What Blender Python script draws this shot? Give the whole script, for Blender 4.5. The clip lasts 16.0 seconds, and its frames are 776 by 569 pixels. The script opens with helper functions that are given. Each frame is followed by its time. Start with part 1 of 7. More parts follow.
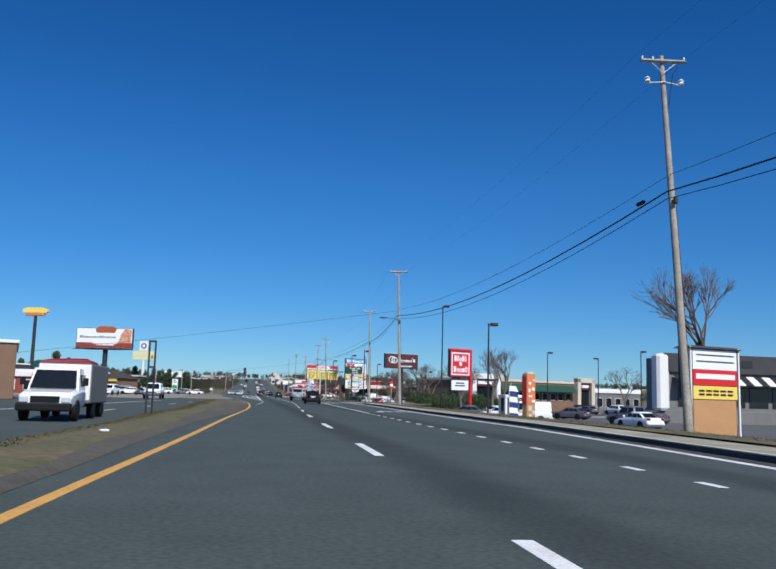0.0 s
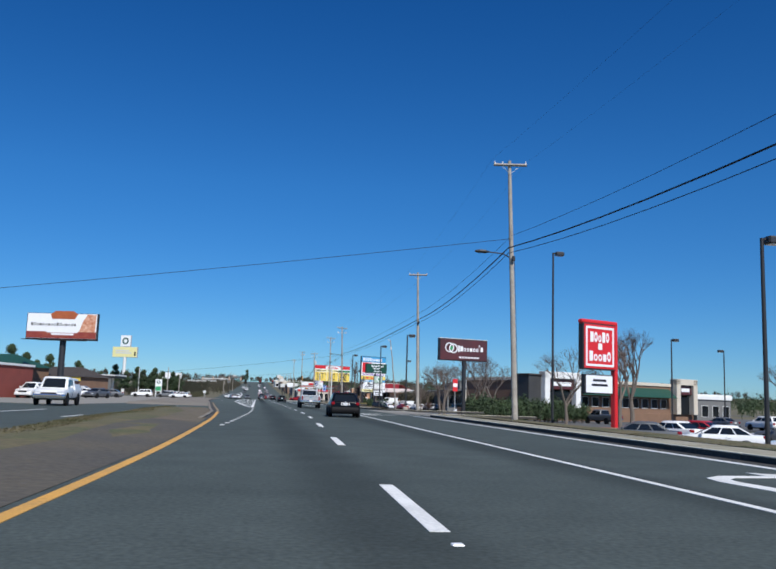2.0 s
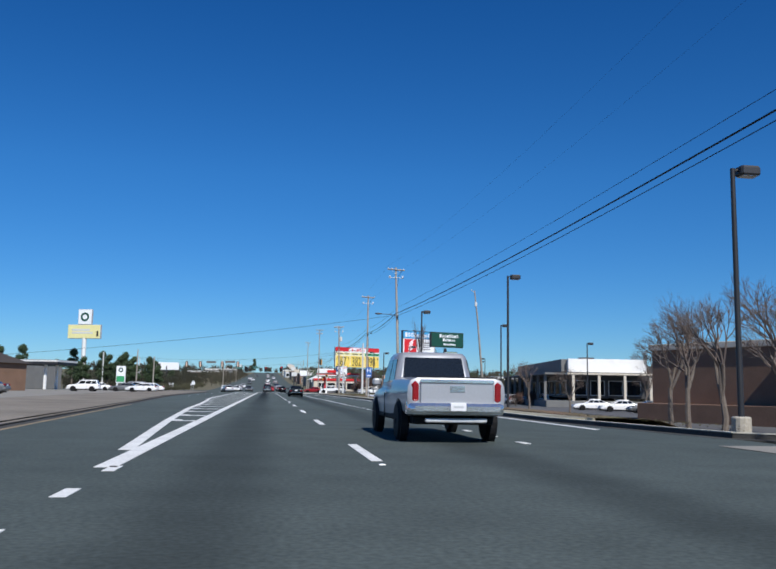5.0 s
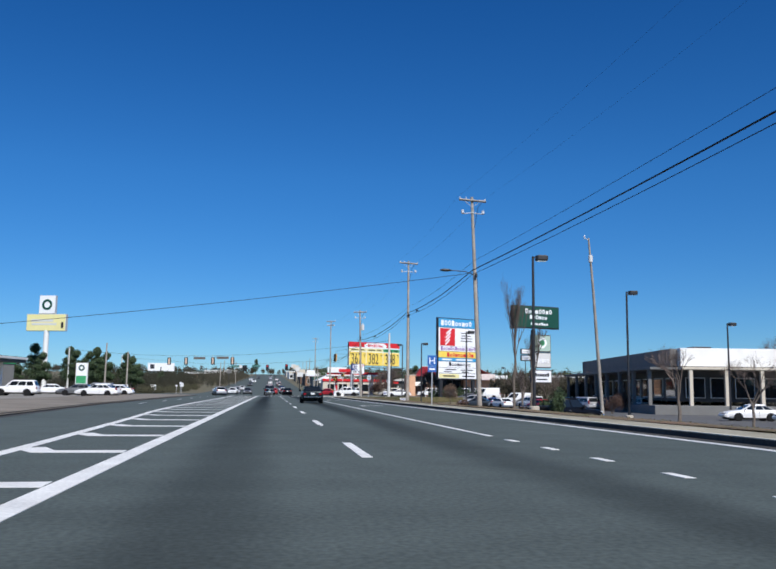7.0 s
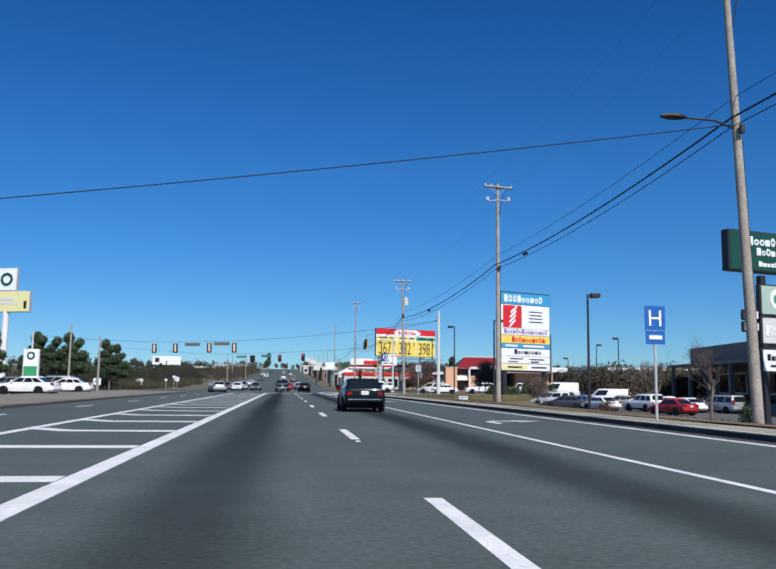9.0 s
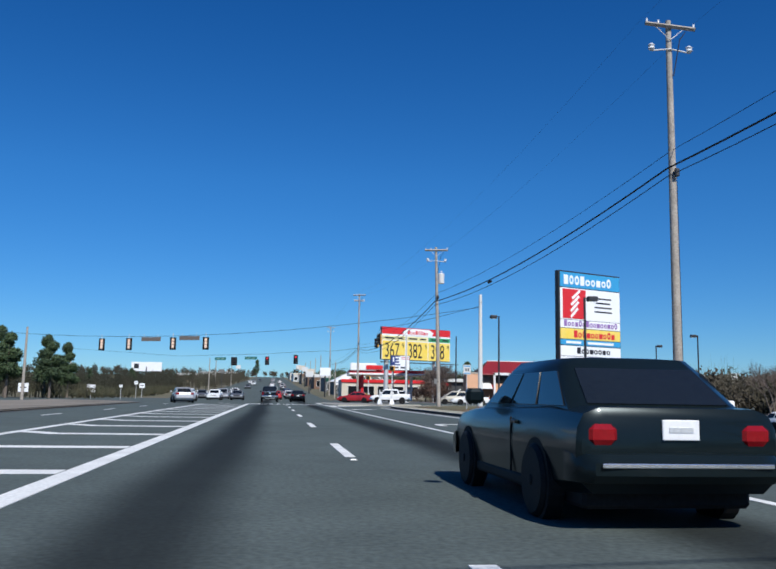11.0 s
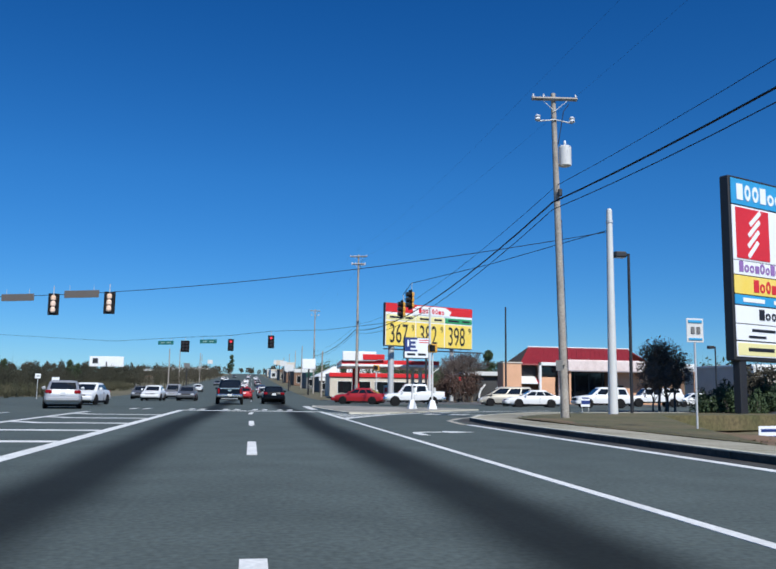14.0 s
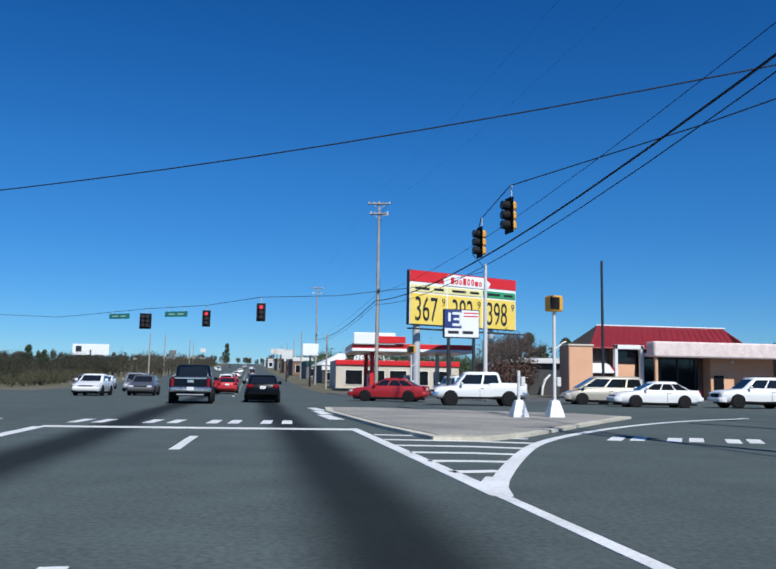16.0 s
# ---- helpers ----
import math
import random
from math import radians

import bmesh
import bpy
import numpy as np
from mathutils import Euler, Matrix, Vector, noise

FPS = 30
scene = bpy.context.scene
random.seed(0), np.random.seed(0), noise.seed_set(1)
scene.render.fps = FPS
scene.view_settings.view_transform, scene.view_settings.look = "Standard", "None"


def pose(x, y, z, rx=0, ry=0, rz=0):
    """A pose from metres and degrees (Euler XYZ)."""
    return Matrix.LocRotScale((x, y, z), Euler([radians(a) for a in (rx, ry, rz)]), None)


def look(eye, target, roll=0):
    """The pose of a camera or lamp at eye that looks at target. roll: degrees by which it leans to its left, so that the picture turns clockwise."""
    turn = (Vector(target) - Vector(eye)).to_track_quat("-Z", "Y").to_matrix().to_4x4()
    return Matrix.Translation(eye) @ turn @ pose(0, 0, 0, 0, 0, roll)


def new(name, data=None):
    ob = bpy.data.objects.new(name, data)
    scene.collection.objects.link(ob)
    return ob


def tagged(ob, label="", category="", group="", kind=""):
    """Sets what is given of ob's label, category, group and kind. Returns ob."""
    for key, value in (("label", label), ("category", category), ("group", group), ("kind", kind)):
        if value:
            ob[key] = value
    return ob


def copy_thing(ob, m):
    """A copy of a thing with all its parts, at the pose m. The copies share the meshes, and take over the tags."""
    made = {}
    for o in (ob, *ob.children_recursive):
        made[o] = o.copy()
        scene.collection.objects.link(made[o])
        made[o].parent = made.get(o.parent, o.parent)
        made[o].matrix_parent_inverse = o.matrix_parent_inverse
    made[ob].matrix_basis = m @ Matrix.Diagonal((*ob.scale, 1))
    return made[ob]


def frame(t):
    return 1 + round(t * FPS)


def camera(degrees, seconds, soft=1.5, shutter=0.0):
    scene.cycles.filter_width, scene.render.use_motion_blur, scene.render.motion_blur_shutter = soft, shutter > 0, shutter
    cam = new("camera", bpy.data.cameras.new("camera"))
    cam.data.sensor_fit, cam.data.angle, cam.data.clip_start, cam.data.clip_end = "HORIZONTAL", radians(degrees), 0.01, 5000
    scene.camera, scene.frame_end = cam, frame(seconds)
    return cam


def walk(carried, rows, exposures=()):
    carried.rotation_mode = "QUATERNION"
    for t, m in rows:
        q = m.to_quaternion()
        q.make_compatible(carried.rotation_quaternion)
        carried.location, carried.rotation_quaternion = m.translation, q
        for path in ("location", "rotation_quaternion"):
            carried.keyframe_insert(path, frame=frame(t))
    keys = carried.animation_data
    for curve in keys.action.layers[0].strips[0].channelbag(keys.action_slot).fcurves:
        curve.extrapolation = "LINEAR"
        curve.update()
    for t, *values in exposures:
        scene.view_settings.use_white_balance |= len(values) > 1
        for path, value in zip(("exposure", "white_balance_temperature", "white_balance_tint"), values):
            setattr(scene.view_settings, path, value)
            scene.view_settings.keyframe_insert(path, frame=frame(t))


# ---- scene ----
EXPOSURES = [(0, -0.05, 6350, 9), (4, -0.05, 6350, 9), (6.5, 0.0, 6420, 10), (9.5, 0.0, 6420, 10), (12, 0.0, 6220, 8), (16, -0.02, 6180, 7.5)]
cam = camera(50.0, 16.0, 1.8)
PATH = [
    (0, (-2.998, -11.360, 1.044), (-2.689, -9.402, 1.310), 1.54),
    (0.5, (-2.450, -0.536, 1.030), (-2.140, 1.422, 1.299), 1.54),
    (1, (-2.156, 11.744, 1.059), (-1.847, 13.701, 1.331), 1.60),
    (1.5, (-1.784, 21.903, 1.005), (-1.479, 23.860, 1.280), 1.72),
    (2, (-1.404, 33.298, 1.022), (-1.107, 35.257, 1.298), 1.85),
    (2.5, (-1.031, 45.571, 1.045), (-0.743, 47.531, 1.319), 1.98),
    (3, (-0.570, 55.572, 0.991), (-0.287, 57.533, 1.261), 1.81),
    (3.5, (-0.246, 69.591, 1.039), (0.031, 71.556, 1.294), 1.18),
    (4, (0.055, 80.796, 1.059), (0.334, 82.761, 1.310), 0.93),
    (6.5, (0.263, 128.311, 0.976), (0.536, 130.276, 1.228), 1.0),
    (7, (0.306, 136.848, 1.003), (0.578, 138.813, 1.258), 0.7),
    (7.5, (0.359, 147.164, 1.017), (0.622, 149.13, 1.271), 0.5),
    (8, (0.479, 154.95, 1.034), (0.732, 156.918, 1.285), 0.5),
    (8.5, (0.401, 162.049, 1.027), (0.65, 164.018, 1.279), 0.6),
    (9, (0.399, 169.846, 1.031), (0.64, 171.816, 1.274), 0.7),
    (9.5, (0.449, 175.703, 1.012), (0.685, 177.674, 1.255), 0.7),
    (12, (0.753, 210.049, 0.979), (1.045, 212.008, 1.257), 1.0),
    (12.5, (0.967, 215.185, 0.985), (1.269, 217.143, 1.263), 0.9),
    (13, (1.2, 222.119, 1.003), (1.51, 224.076, 1.274), 1.0),
    (13.5, (1.404, 226.954, 1.001), (1.718, 228.911, 1.265), 1.1),
    (14, (1.751, 233.26, 1.026), (2.067, 235.218, 1.285), 0.8),
    (14.5, (2.067, 239.835, 1.061), (2.388, 241.794, 1.311), 0.6),
    (15, (2.432, 245.708, 1.052), (2.757, 247.666, 1.299), 0.7),
    (15.5, (2.664, 251.684, 1.071), (2.992, 253.642, 1.313), 0.9),
    (16, (2.882, 257.745, 1.091), (3.203, 259.705, 1.328), 0.9),
]
walk(cam, [(t, look(eye, target, roll)) for t, eye, target, roll in PATH], EXPOSURES)

# ---- sky, sun ----
world = bpy.data.worlds.new("clear_sky")
scene.world = world
world.use_nodes = True
_n = world.node_tree.nodes
_sky = _n.new("ShaderNodeTexSky")
_sky.sky_type, _sky.sun_disc = "NISHITA", False
SUN_EL, SUN_AZ = radians(45), radians(165)  # azimuth clockwise from +y
_sky.sun_elevation, _sky.sun_rotation = SUN_EL, SUN_AZ
_sky.altitude, _sky.air_density, _sky.dust_density, _sky.ozone_density = 1200, 0.95, 0.15, 8.0
_n["Background"].inputs["Strength"].default_value = 0.136
_hue = _n.new("ShaderNodeHueSaturation")
_hue.inputs["Saturation"].default_value = 1.15
_tint = _n.new("ShaderNodeVectorMath")
_tint.operation = "MULTIPLY"
_tint.inputs[1].default_value = (0.465, 0.85, 0.985)
world.node_tree.links.new(_sky.outputs["Color"], _hue.inputs["Color"])
world.node_tree.links.new(_hue.outputs["Color"], _tint.inputs[0])
# paler haze low down, deeper blue higher up
_way = _n.new("ShaderNodeSeparateXYZ")
world.node_tree.links.new(_n.new("ShaderNodeTexCoord").outputs["Generated"], _way.inputs[0])
_haze = _n.new("ShaderNodeValToRGB")
_haze.color_ramp.elements[0].position, _haze.color_ramp.elements[0].color = 0.0, (1.0, 0.69, 0.66, 1)
_haze.color_ramp.elements[1].position, _haze.color_ramp.elements[1].color = 0.46, (0.58, 0.68, 0.76, 1)
_mid = _haze.color_ramp.elements.new(0.25)
_mid.color = (0.93, 0.8, 0.79, 1)
world.node_tree.links.new(_way.outputs["Z"], _haze.inputs["Fac"])
_deep = _n.new("ShaderNodeVectorMath")
_deep.operation = "MULTIPLY"
world.node_tree.links.new(_tint.outputs[0], _deep.inputs[0])
world.node_tree.links.new(_haze.outputs["Color"], _deep.inputs[1])
world.node_tree.links.new(_deep.outputs[0], _n["Background"].inputs["Color"])
sun = new("sun", bpy.data.lights.new("sun", "SUN"))
sun.data.energy, sun.data.angle, sun.data.color = 4.9, radians(0.5), (1.0, 0.96, 0.9)
_d = Vector((math.sin(SUN_AZ) * math.cos(SUN_EL), math.cos(SUN_AZ) * math.cos(SUN_EL), math.sin(SUN_EL)))
sun.matrix_world = look(_d * 100, (0, 0, 0))


# ---- materials ----
def mat(name, base, rough=0.6, metal=0.0, var=0.18, scale=0.8, fine=25.0, bump=0.0, coat=0.0, coords="Object", second=None, mix=0.5, rnd=0.0):
    """A surface with broad stains and fine grain; second: a colour that the broad stains turn to."""
    m = bpy.data.materials.new(name)
    m.use_nodes = True
    nt = m.node_tree
    n, l = nt.nodes, nt.links
    b = n["Principled BSDF"]
    tc = n.new("ShaderNodeTexCoord")
    src = tc.outputs["Object"]
    if coords == "World":
        src = n.new("ShaderNodeNewGeometry").outputs["Position"]
    big, small = n.new("ShaderNodeTexNoise"), n.new("ShaderNodeTexNoise")
    for node, s in ((big, scale), (small, fine)):
        node.inputs["Scale"].default_value = s
        node.inputs["Detail"].default_value = 5
        l.new(src, node.inputs["Vector"])
    two = second or tuple(c * (1 - var * 1.6) for c in base)
    ramp = n.new("ShaderNodeMapRange")
    ramp.inputs["From Min"].default_value, ramp.inputs["From Max"].default_value = 0.35, 0.68
    l.new(big.outputs["Fac"], ramp.inputs["Value"])
    mx = n.new("ShaderNodeMix")
    mx.data_type = "RGBA"
    mx.inputs["A"].default_value, mx.inputs["B"].default_value = (*base, 1), (*two, 1)
    fac = n.new("ShaderNodeMath")
    fac.operation = "MULTIPLY"
    fac.inputs[1].default_value = mix
    l.new(ramp.outputs["Result"], fac.inputs[0])
    l.new(fac.outputs[0], mx.inputs["Factor"])
    grain = n.new("ShaderNodeMapRange")
    grain.inputs["From Min"].default_value, grain.inputs["From Max"].default_value = 0.3, 0.7
    grain.inputs["To Min"].default_value, grain.inputs["To Max"].default_value = 1 - var, 1 + var
    l.new(small.outputs["Fac"], grain.inputs["Value"])
    mul = n.new("ShaderNodeVectorMath")
    mul.operation = "SCALE"
    l.new(mx.outputs["Result"], mul.inputs[0])
    l.new(grain.outputs["Result"], mul.inputs["Scale"])
    out = mul.outputs[0]
    if rnd:
        info = n.new("ShaderNodeObjectInfo")
        r = n.new("ShaderNodeMapRange")
        r.inputs["To Min"].default_value, r.inputs["To Max"].default_value = 1 - rnd, 1 + rnd
        l.new(info.outputs["Random"], r.inputs["Value"])
        mul2 = n.new("ShaderNodeVectorMath")
        mul2.operation = "SCALE"
        l.new(out, mul2.inputs[0])
        l.new(r.outputs["Result"], mul2.inputs["Scale"])
        out = mul2.outputs[0]
    l.new(out, b.inputs["Base Color"])
    b.inputs["Roughness"].default_value, b.inputs["Metallic"].default_value = rough, metal
    b.inputs["Coat Weight"].default_value = coat
    b.inputs["Coat Roughness"].default_value = 0.06
    if bump:
        bp = n.new("ShaderNodeBump")
        bp.inputs["Strength"].default_value, bp.inputs["Distance"].default_value = bump, 0.02
        l.new(small.outputs["Fac"], bp.inputs["Height"])
        l.new(bp.outputs["Normal"], b.inputs["Normal"])
    return m


def glow(name, color, strength):
    m = mat(name, color, 0.4)
    b = m.node_tree.nodes["Principled BSDF"]
    b.inputs["Emission Color"].default_value, b.inputs["Emission Strength"].default_value = (*color, 1), strength
    return m


def stripes_on(m, centres, half, dark, y0, y1):
    """Oil-stained bands along the lanes, as broad as the traffic drips, growing from y0 to y1."""
    nt = m.node_tree
    n, l = nt.nodes, nt.links
    b = n["Principled BSDF"]
    was = b.inputs["Base Color"].links[0].from_socket
    geo = n.new("ShaderNodeNewGeometry")
    sep = n.new("ShaderNodeSeparateXYZ")
    l.new(geo.outputs["Position"], sep.inputs[0])
    wob = n.new("ShaderNodeTexNoise")
    wob.inputs["Scale"].default_value = 0.06
    l.new(geo.outputs["Position"], wob.inputs["Vector"])
    shift = n.new("ShaderNodeMath")
    shift.operation = "MULTIPLY_ADD"
    shift.inputs[1].default_value = 0.7
    l.new(wob.outputs["Fac"], shift.inputs[0])
    l.new(sep.outputs["X"], shift.inputs[2])
    total = None
    for c in centres:
        d = n.new("ShaderNodeMath")
        d.operation = "SUBTRACT"
        d.inputs[1].default_value = c + 0.35
        l.new(shift.outputs[0], d.inputs[0])
        a = n.new("ShaderNodeMath")
        a.operation = "ABSOLUTE"
        l.new(d.outputs[0], a.inputs[0])
        r = n.new("ShaderNodeMapRange")
        r.interpolation_type = "SMOOTHSTEP"
        r.inputs["From Min"].default_value, r.inputs["From Max"].default_value = 0.15, half
        r.inputs["To Min"].default_value, r.inputs["To Max"].default_value = 1, 0
        l.new(a.outputs[0], r.inputs["Value"])
        if total is None:
            total = r.outputs["Result"]
        else:
            mx = n.new("ShaderNodeMath")
            mx.operation = "MAXIMUM"
            l.new(total, mx.inputs[0])
            l.new(r.outputs["Result"], mx.inputs[1])
            total = mx.outputs[0]
    along = n.new("ShaderNodeMapRange")
    along.interpolation_type = "SMOOTHSTEP"
    along.inputs["From Min"].default_value, along.inputs["From Max"].default_value = y0, y1
    along.inputs["To Min"].default_value = 0.4
    l.new(sep.outputs["Y"], along.inputs["Value"])
    k = n.new("ShaderNodeMath")
    k.operation = "MULTIPLY"
    l.new(total, k.inputs[0])
    l.new(along.outputs["Result"], k.inputs[1])
    s = n.new("ShaderNodeMapRange")
    s.inputs["To Min"].default_value, s.inputs["To Max"].default_value = 1, dark
    l.new(k.outputs[0], s.inputs["Value"])
    v = n.new("ShaderNodeVectorMath")
    v.operation = "SCALE"
    l.new(was, v.inputs[0])
    l.new(s.outputs["Result"], v.inputs["Scale"])
    # blotches and drips
    spots = n.new("ShaderNodeTexNoise")
    spots.inputs["Scale"].default_value, spots.inputs["Detail"].default_value = 0.9, 6
    l.new(geo.outputs["Position"], spots.inputs["Vector"])
    sp = n.new("ShaderNodeMapRange")
    sp.inputs["From Min"].default_value, sp.inputs["From Max"].default_value = 0.32, 0.66
    sp.inputs["To Min"].default_value, sp.inputs["To Max"].default_value = 0.88, 1.07
    l.new(spots.outputs["Fac"], sp.inputs["Value"])
    v0 = n.new("ShaderNodeVectorMath")
    v0.operation = "SCALE"
    l.new(v.outputs[0], v0.inputs[0])
    l.new(sp.outputs["Result"], v0.inputs["Scale"])
    v = v0
    # the older paving before y0 is darker
    age = n.new("ShaderNodeMapRange")
    age.interpolation_type = "SMOOTHSTEP"
    age.inputs["From Min"].default_value, age.inputs["From Max"].default_value = 70, 190
    age.inputs["To Min"].default_value, age.inputs["To Max"].default_value = 0.74, 0.93
    l.new(sep.outputs["Y"], age.inputs["Value"])
    v2 = n.new("ShaderNodeVectorMath")
    v2.operation = "SCALE"
    l.new(v.outputs[0], v2.inputs[0])
    l.new(age.outputs["Result"], v2.inputs["Scale"])
    l.new(v2.outputs[0], b.inputs["Base Color"])
    return m


ASPHALT = stripes_on(mat("asphalt", (0.1, 0.122, 0.116), 0.9, var=0.23, scale=0.11, fine=17, bump=0.1, coords="World", second=(0.083, 0.102, 0.097), mix=0.8), (-0.3, 3.95), 0.95, 0.2, 135, 225)
ASPHALT.node_tree.nodes["Principled BSDF"].inputs["Specular IOR Level"].default_value = 0.15
LOT = mat("lot_asphalt", (0.11, 0.11, 0.108), 0.9, var=0.2, scale=0.12, fine=20, bump=0.2, coords="World", second=(0.07, 0.07, 0.07))
APRON = mat("pale_asphalt", (0.27, 0.255, 0.22), 0.9, var=0.15, scale=0.2, fine=20, bump=0.2, coords="World", second=(0.18, 0.17, 0.15))
TAN_PAVING = mat("dusty_tan_paving", (0.24, 0.21, 0.17), 0.95, var=0.2, scale=0.25, fine=12, bump=0.3, coords="World", second=(0.15, 0.13, 0.1), mix=0.9)
EARTH = mat("dry_earth", (0.15, 0.125, 0.075), 0.95, var=0.3, scale=0.05, fine=3, bump=0.3, coords="World", second=(0.1, 0.1, 0.05), mix=0.9)
GRASS = mat("winter_grass", (0.14, 0.112, 0.055), 0.95, var=0.3, scale=0.45, fine=6, bump=0.5, coords="World", second=(0.075, 0.082, 0.03), mix=0.95)
STRAW = mat("pine_straw", (0.2, 0.12, 0.07), 0.95, var=0.3, scale=0.5, fine=9, bump=0.5, coords="World", second=(0.12, 0.11, 0.045), mix=0.95)
DIRT = mat("worn_dirt", (0.075, 0.068, 0.056), 0.95, var=0.25, scale=0.25, fine=9, bump=0.4, coords="World", second=(0.105, 0.088, 0.06), mix=0.9)
BARE = mat("bare_clay", (0.15, 0.115, 0.08), 0.95, var=0.3, scale=0.5, fine=9, bump=0.4, coords="World", second=(0.1, 0.09, 0.05), mix=0.9)
CONCRETE = mat("concrete", (0.5, 0.45, 0.37), 0.9, var=0.15, scale=0.4, fine=12, bump=0.2, coords="World", second=(0.26, 0.24, 0.2), mix=0.8, rnd=0.08)
# kerb face colour holds grime and the face's shade; the cap stays pale
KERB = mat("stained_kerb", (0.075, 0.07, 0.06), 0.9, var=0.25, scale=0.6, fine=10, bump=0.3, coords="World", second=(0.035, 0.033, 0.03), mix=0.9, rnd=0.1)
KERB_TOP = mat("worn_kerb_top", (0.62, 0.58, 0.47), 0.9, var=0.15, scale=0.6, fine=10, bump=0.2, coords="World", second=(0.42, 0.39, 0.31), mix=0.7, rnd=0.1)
FOOTPATH = mat("weathered_footpath", (0.36, 0.33, 0.25), 0.9, var=0.18, scale=0.5, fine=11, bump=0.2, coords="World", second=(0.2, 0.19, 0.13), mix=0.8, rnd=0.08)
ISLAND = mat("grimy_island_concrete", (0.36, 0.34, 0.29), 0.9, var=0.2, scale=0.35, fine=9, bump=0.2, coords="World", second=(0.2, 0.19, 0.17), mix=0.9)
GUTTER = mat("stained_gutter", (0.06, 0.057, 0.05), 0.9, var=0.25, scale=0.4, fine=10, coords="World", second=(0.03, 0.03, 0.027), mix=0.9)
WHITE_LINE = mat("white_road_paint", (0.8, 0.8, 0.77), 0.7, var=0.14, scale=1.2, fine=22, coords="World", second=(0.5, 0.5, 0.48), mix=0.55)
YELLOW_LINE = mat("yellow_road_paint", (0.68, 0.36, 0.07), 0.7, var=0.16, scale=1.2, fine=22, coords="World", second=(0.4, 0.24, 0.08), mix=0.5)
FADED_YELLOW = mat("faded_yellow_paint", (0.34, 0.25, 0.14), 0.8, var=0.2, scale=0.8, fine=14, coords="World", second=(0.2, 0.16, 0.1), mix=0.8)
WOOD = mat("weathered_pole_wood", (0.4, 0.36, 0.31), 0.85, var=0.25, scale=1.5, fine=14, bump=0.4, second=(0.26, 0.23, 0.2), mix=0.8)
STEEL = mat("galvanised_steel", (0.62, 0.63, 0.63), 0.5, 0.35, var=0.1)
PALE_POLE = mat("pale_grey_paint", (0.66, 0.66, 0.64), 0.5, var=0.1)
DARK_METAL = mat("dark_bronze_paint", (0.025, 0.026, 0.03), 0.5, var=0.2)
BLACK = mat("black_rubber", (0.012, 0.012, 0.013), 0.7, var=0.3)
BLACK.node_tree.nodes["Principled BSDF"].inputs["Specular IOR Level"].default_value = 0.2
CABLE = mat("cable_sheath", (0.012, 0.013, 0.016), 0.8, var=0.2)
PORCELAIN = mat("insulator_glaze", (0.75, 0.77, 0.8), 0.25, var=0.08)
WHITE = mat("white_paint", (0.8, 0.8, 0.78), 0.55, var=0.07, second=(0.66, 0.65, 0.62), mix=0.4)
CREAM = mat("cream_stucco", (0.62, 0.56, 0.46), 0.85, var=0.1, second=(0.5, 0.44, 0.36))
SIGN_WHITE = mat("sign_face_white", (0.86, 0.87, 0.88), 0.35, var=0.04, second=(0.76, 0.77, 0.8), mix=0.4)
SIGN_RED = mat("sign_face_red", (0.66, 0.025, 0.03), 0.35, var=0.08)
ROAD_BLUE = mat("road_sign_blue", (0.02, 0.12, 0.42), 0.4, var=0.08)
SIGN_BLUE = mat("sign_face_blue", (0.05, 0.33, 0.62), 0.35, var=0.08)
SIGN_NAVY = mat("sign_face_navy", (0.025, 0.05, 0.2), 0.4, var=0.08)
SIGN_YELLOW = mat("sign_face_yellow", (0.86, 0.62, 0.09), 0.35, var=0.06, second=(0.84, 0.7, 0.25), mix=0.5)
PALE_YELLOW = mat("sign_face_pale_yellow", (0.82, 0.75, 0.36), 0.4, var=0.06)
SIGN_GREEN = mat("sign_face_green", (0.01, 0.07, 0.045), 0.4, var=0.1)
BRIGHT_GREEN = mat("sign_face_bright_green", (0.05, 0.33, 0.14), 0.4, var=0.1)
SIGN_BROWN = mat("sign_face_maroon_brown", (0.11, 0.028, 0.03), 0.4, var=0.15, scale=0.5, second=(0.05, 0.026, 0.03), mix=0.8)
SIGN_ORANGE = mat("orange_face", (0.72, 0.2, 0.06), 0.5, var=0.12, second=(0.6, 0.3, 0.15))
TAN_WOOD = mat("tan_board", (0.5, 0.27, 0.12), 0.8, var=0.15)
BLUE_STREET = mat("street_sign_green", (0.025, 0.17, 0.15), 0.4, var=0.1)
PALE_GREEN = mat("sign_face_pale_green", (0.42, 0.55, 0.46), 0.4, var=0.12)
BOARD_BACK = mat("bare_metal_board_back", (0.16, 0.15, 0.14), 0.6, 0.2, var=0.15, second=(0.2, 0.15, 0.11), mix=0.8)
INK = mat("black_lettering", (0.015, 0.015, 0.02), 0.5, var=0.1)
TWIG = mat("bare_twigs", (0.13, 0.1, 0.085), 0.9, var=0.2, rnd=0.15)
BARK = mat("grey_bark", (0.17, 0.14, 0.115), 0.9, var=0.25, scale=3, fine=20, bump=0.4)
EVERGREEN = mat("evergreen_leaves", (0.045, 0.075, 0.025), 0.75, var=0.4, scale=1.2, fine=9, second=(0.02, 0.04, 0.018), mix=0.8, rnd=0.15)
BROWN_WOODS = mat("leafless_woods", (0.066, 0.056, 0.04), 0.95, var=0.18, scale=0.12, fine=1.5, second=(0.045, 0.046, 0.026), mix=0.9)
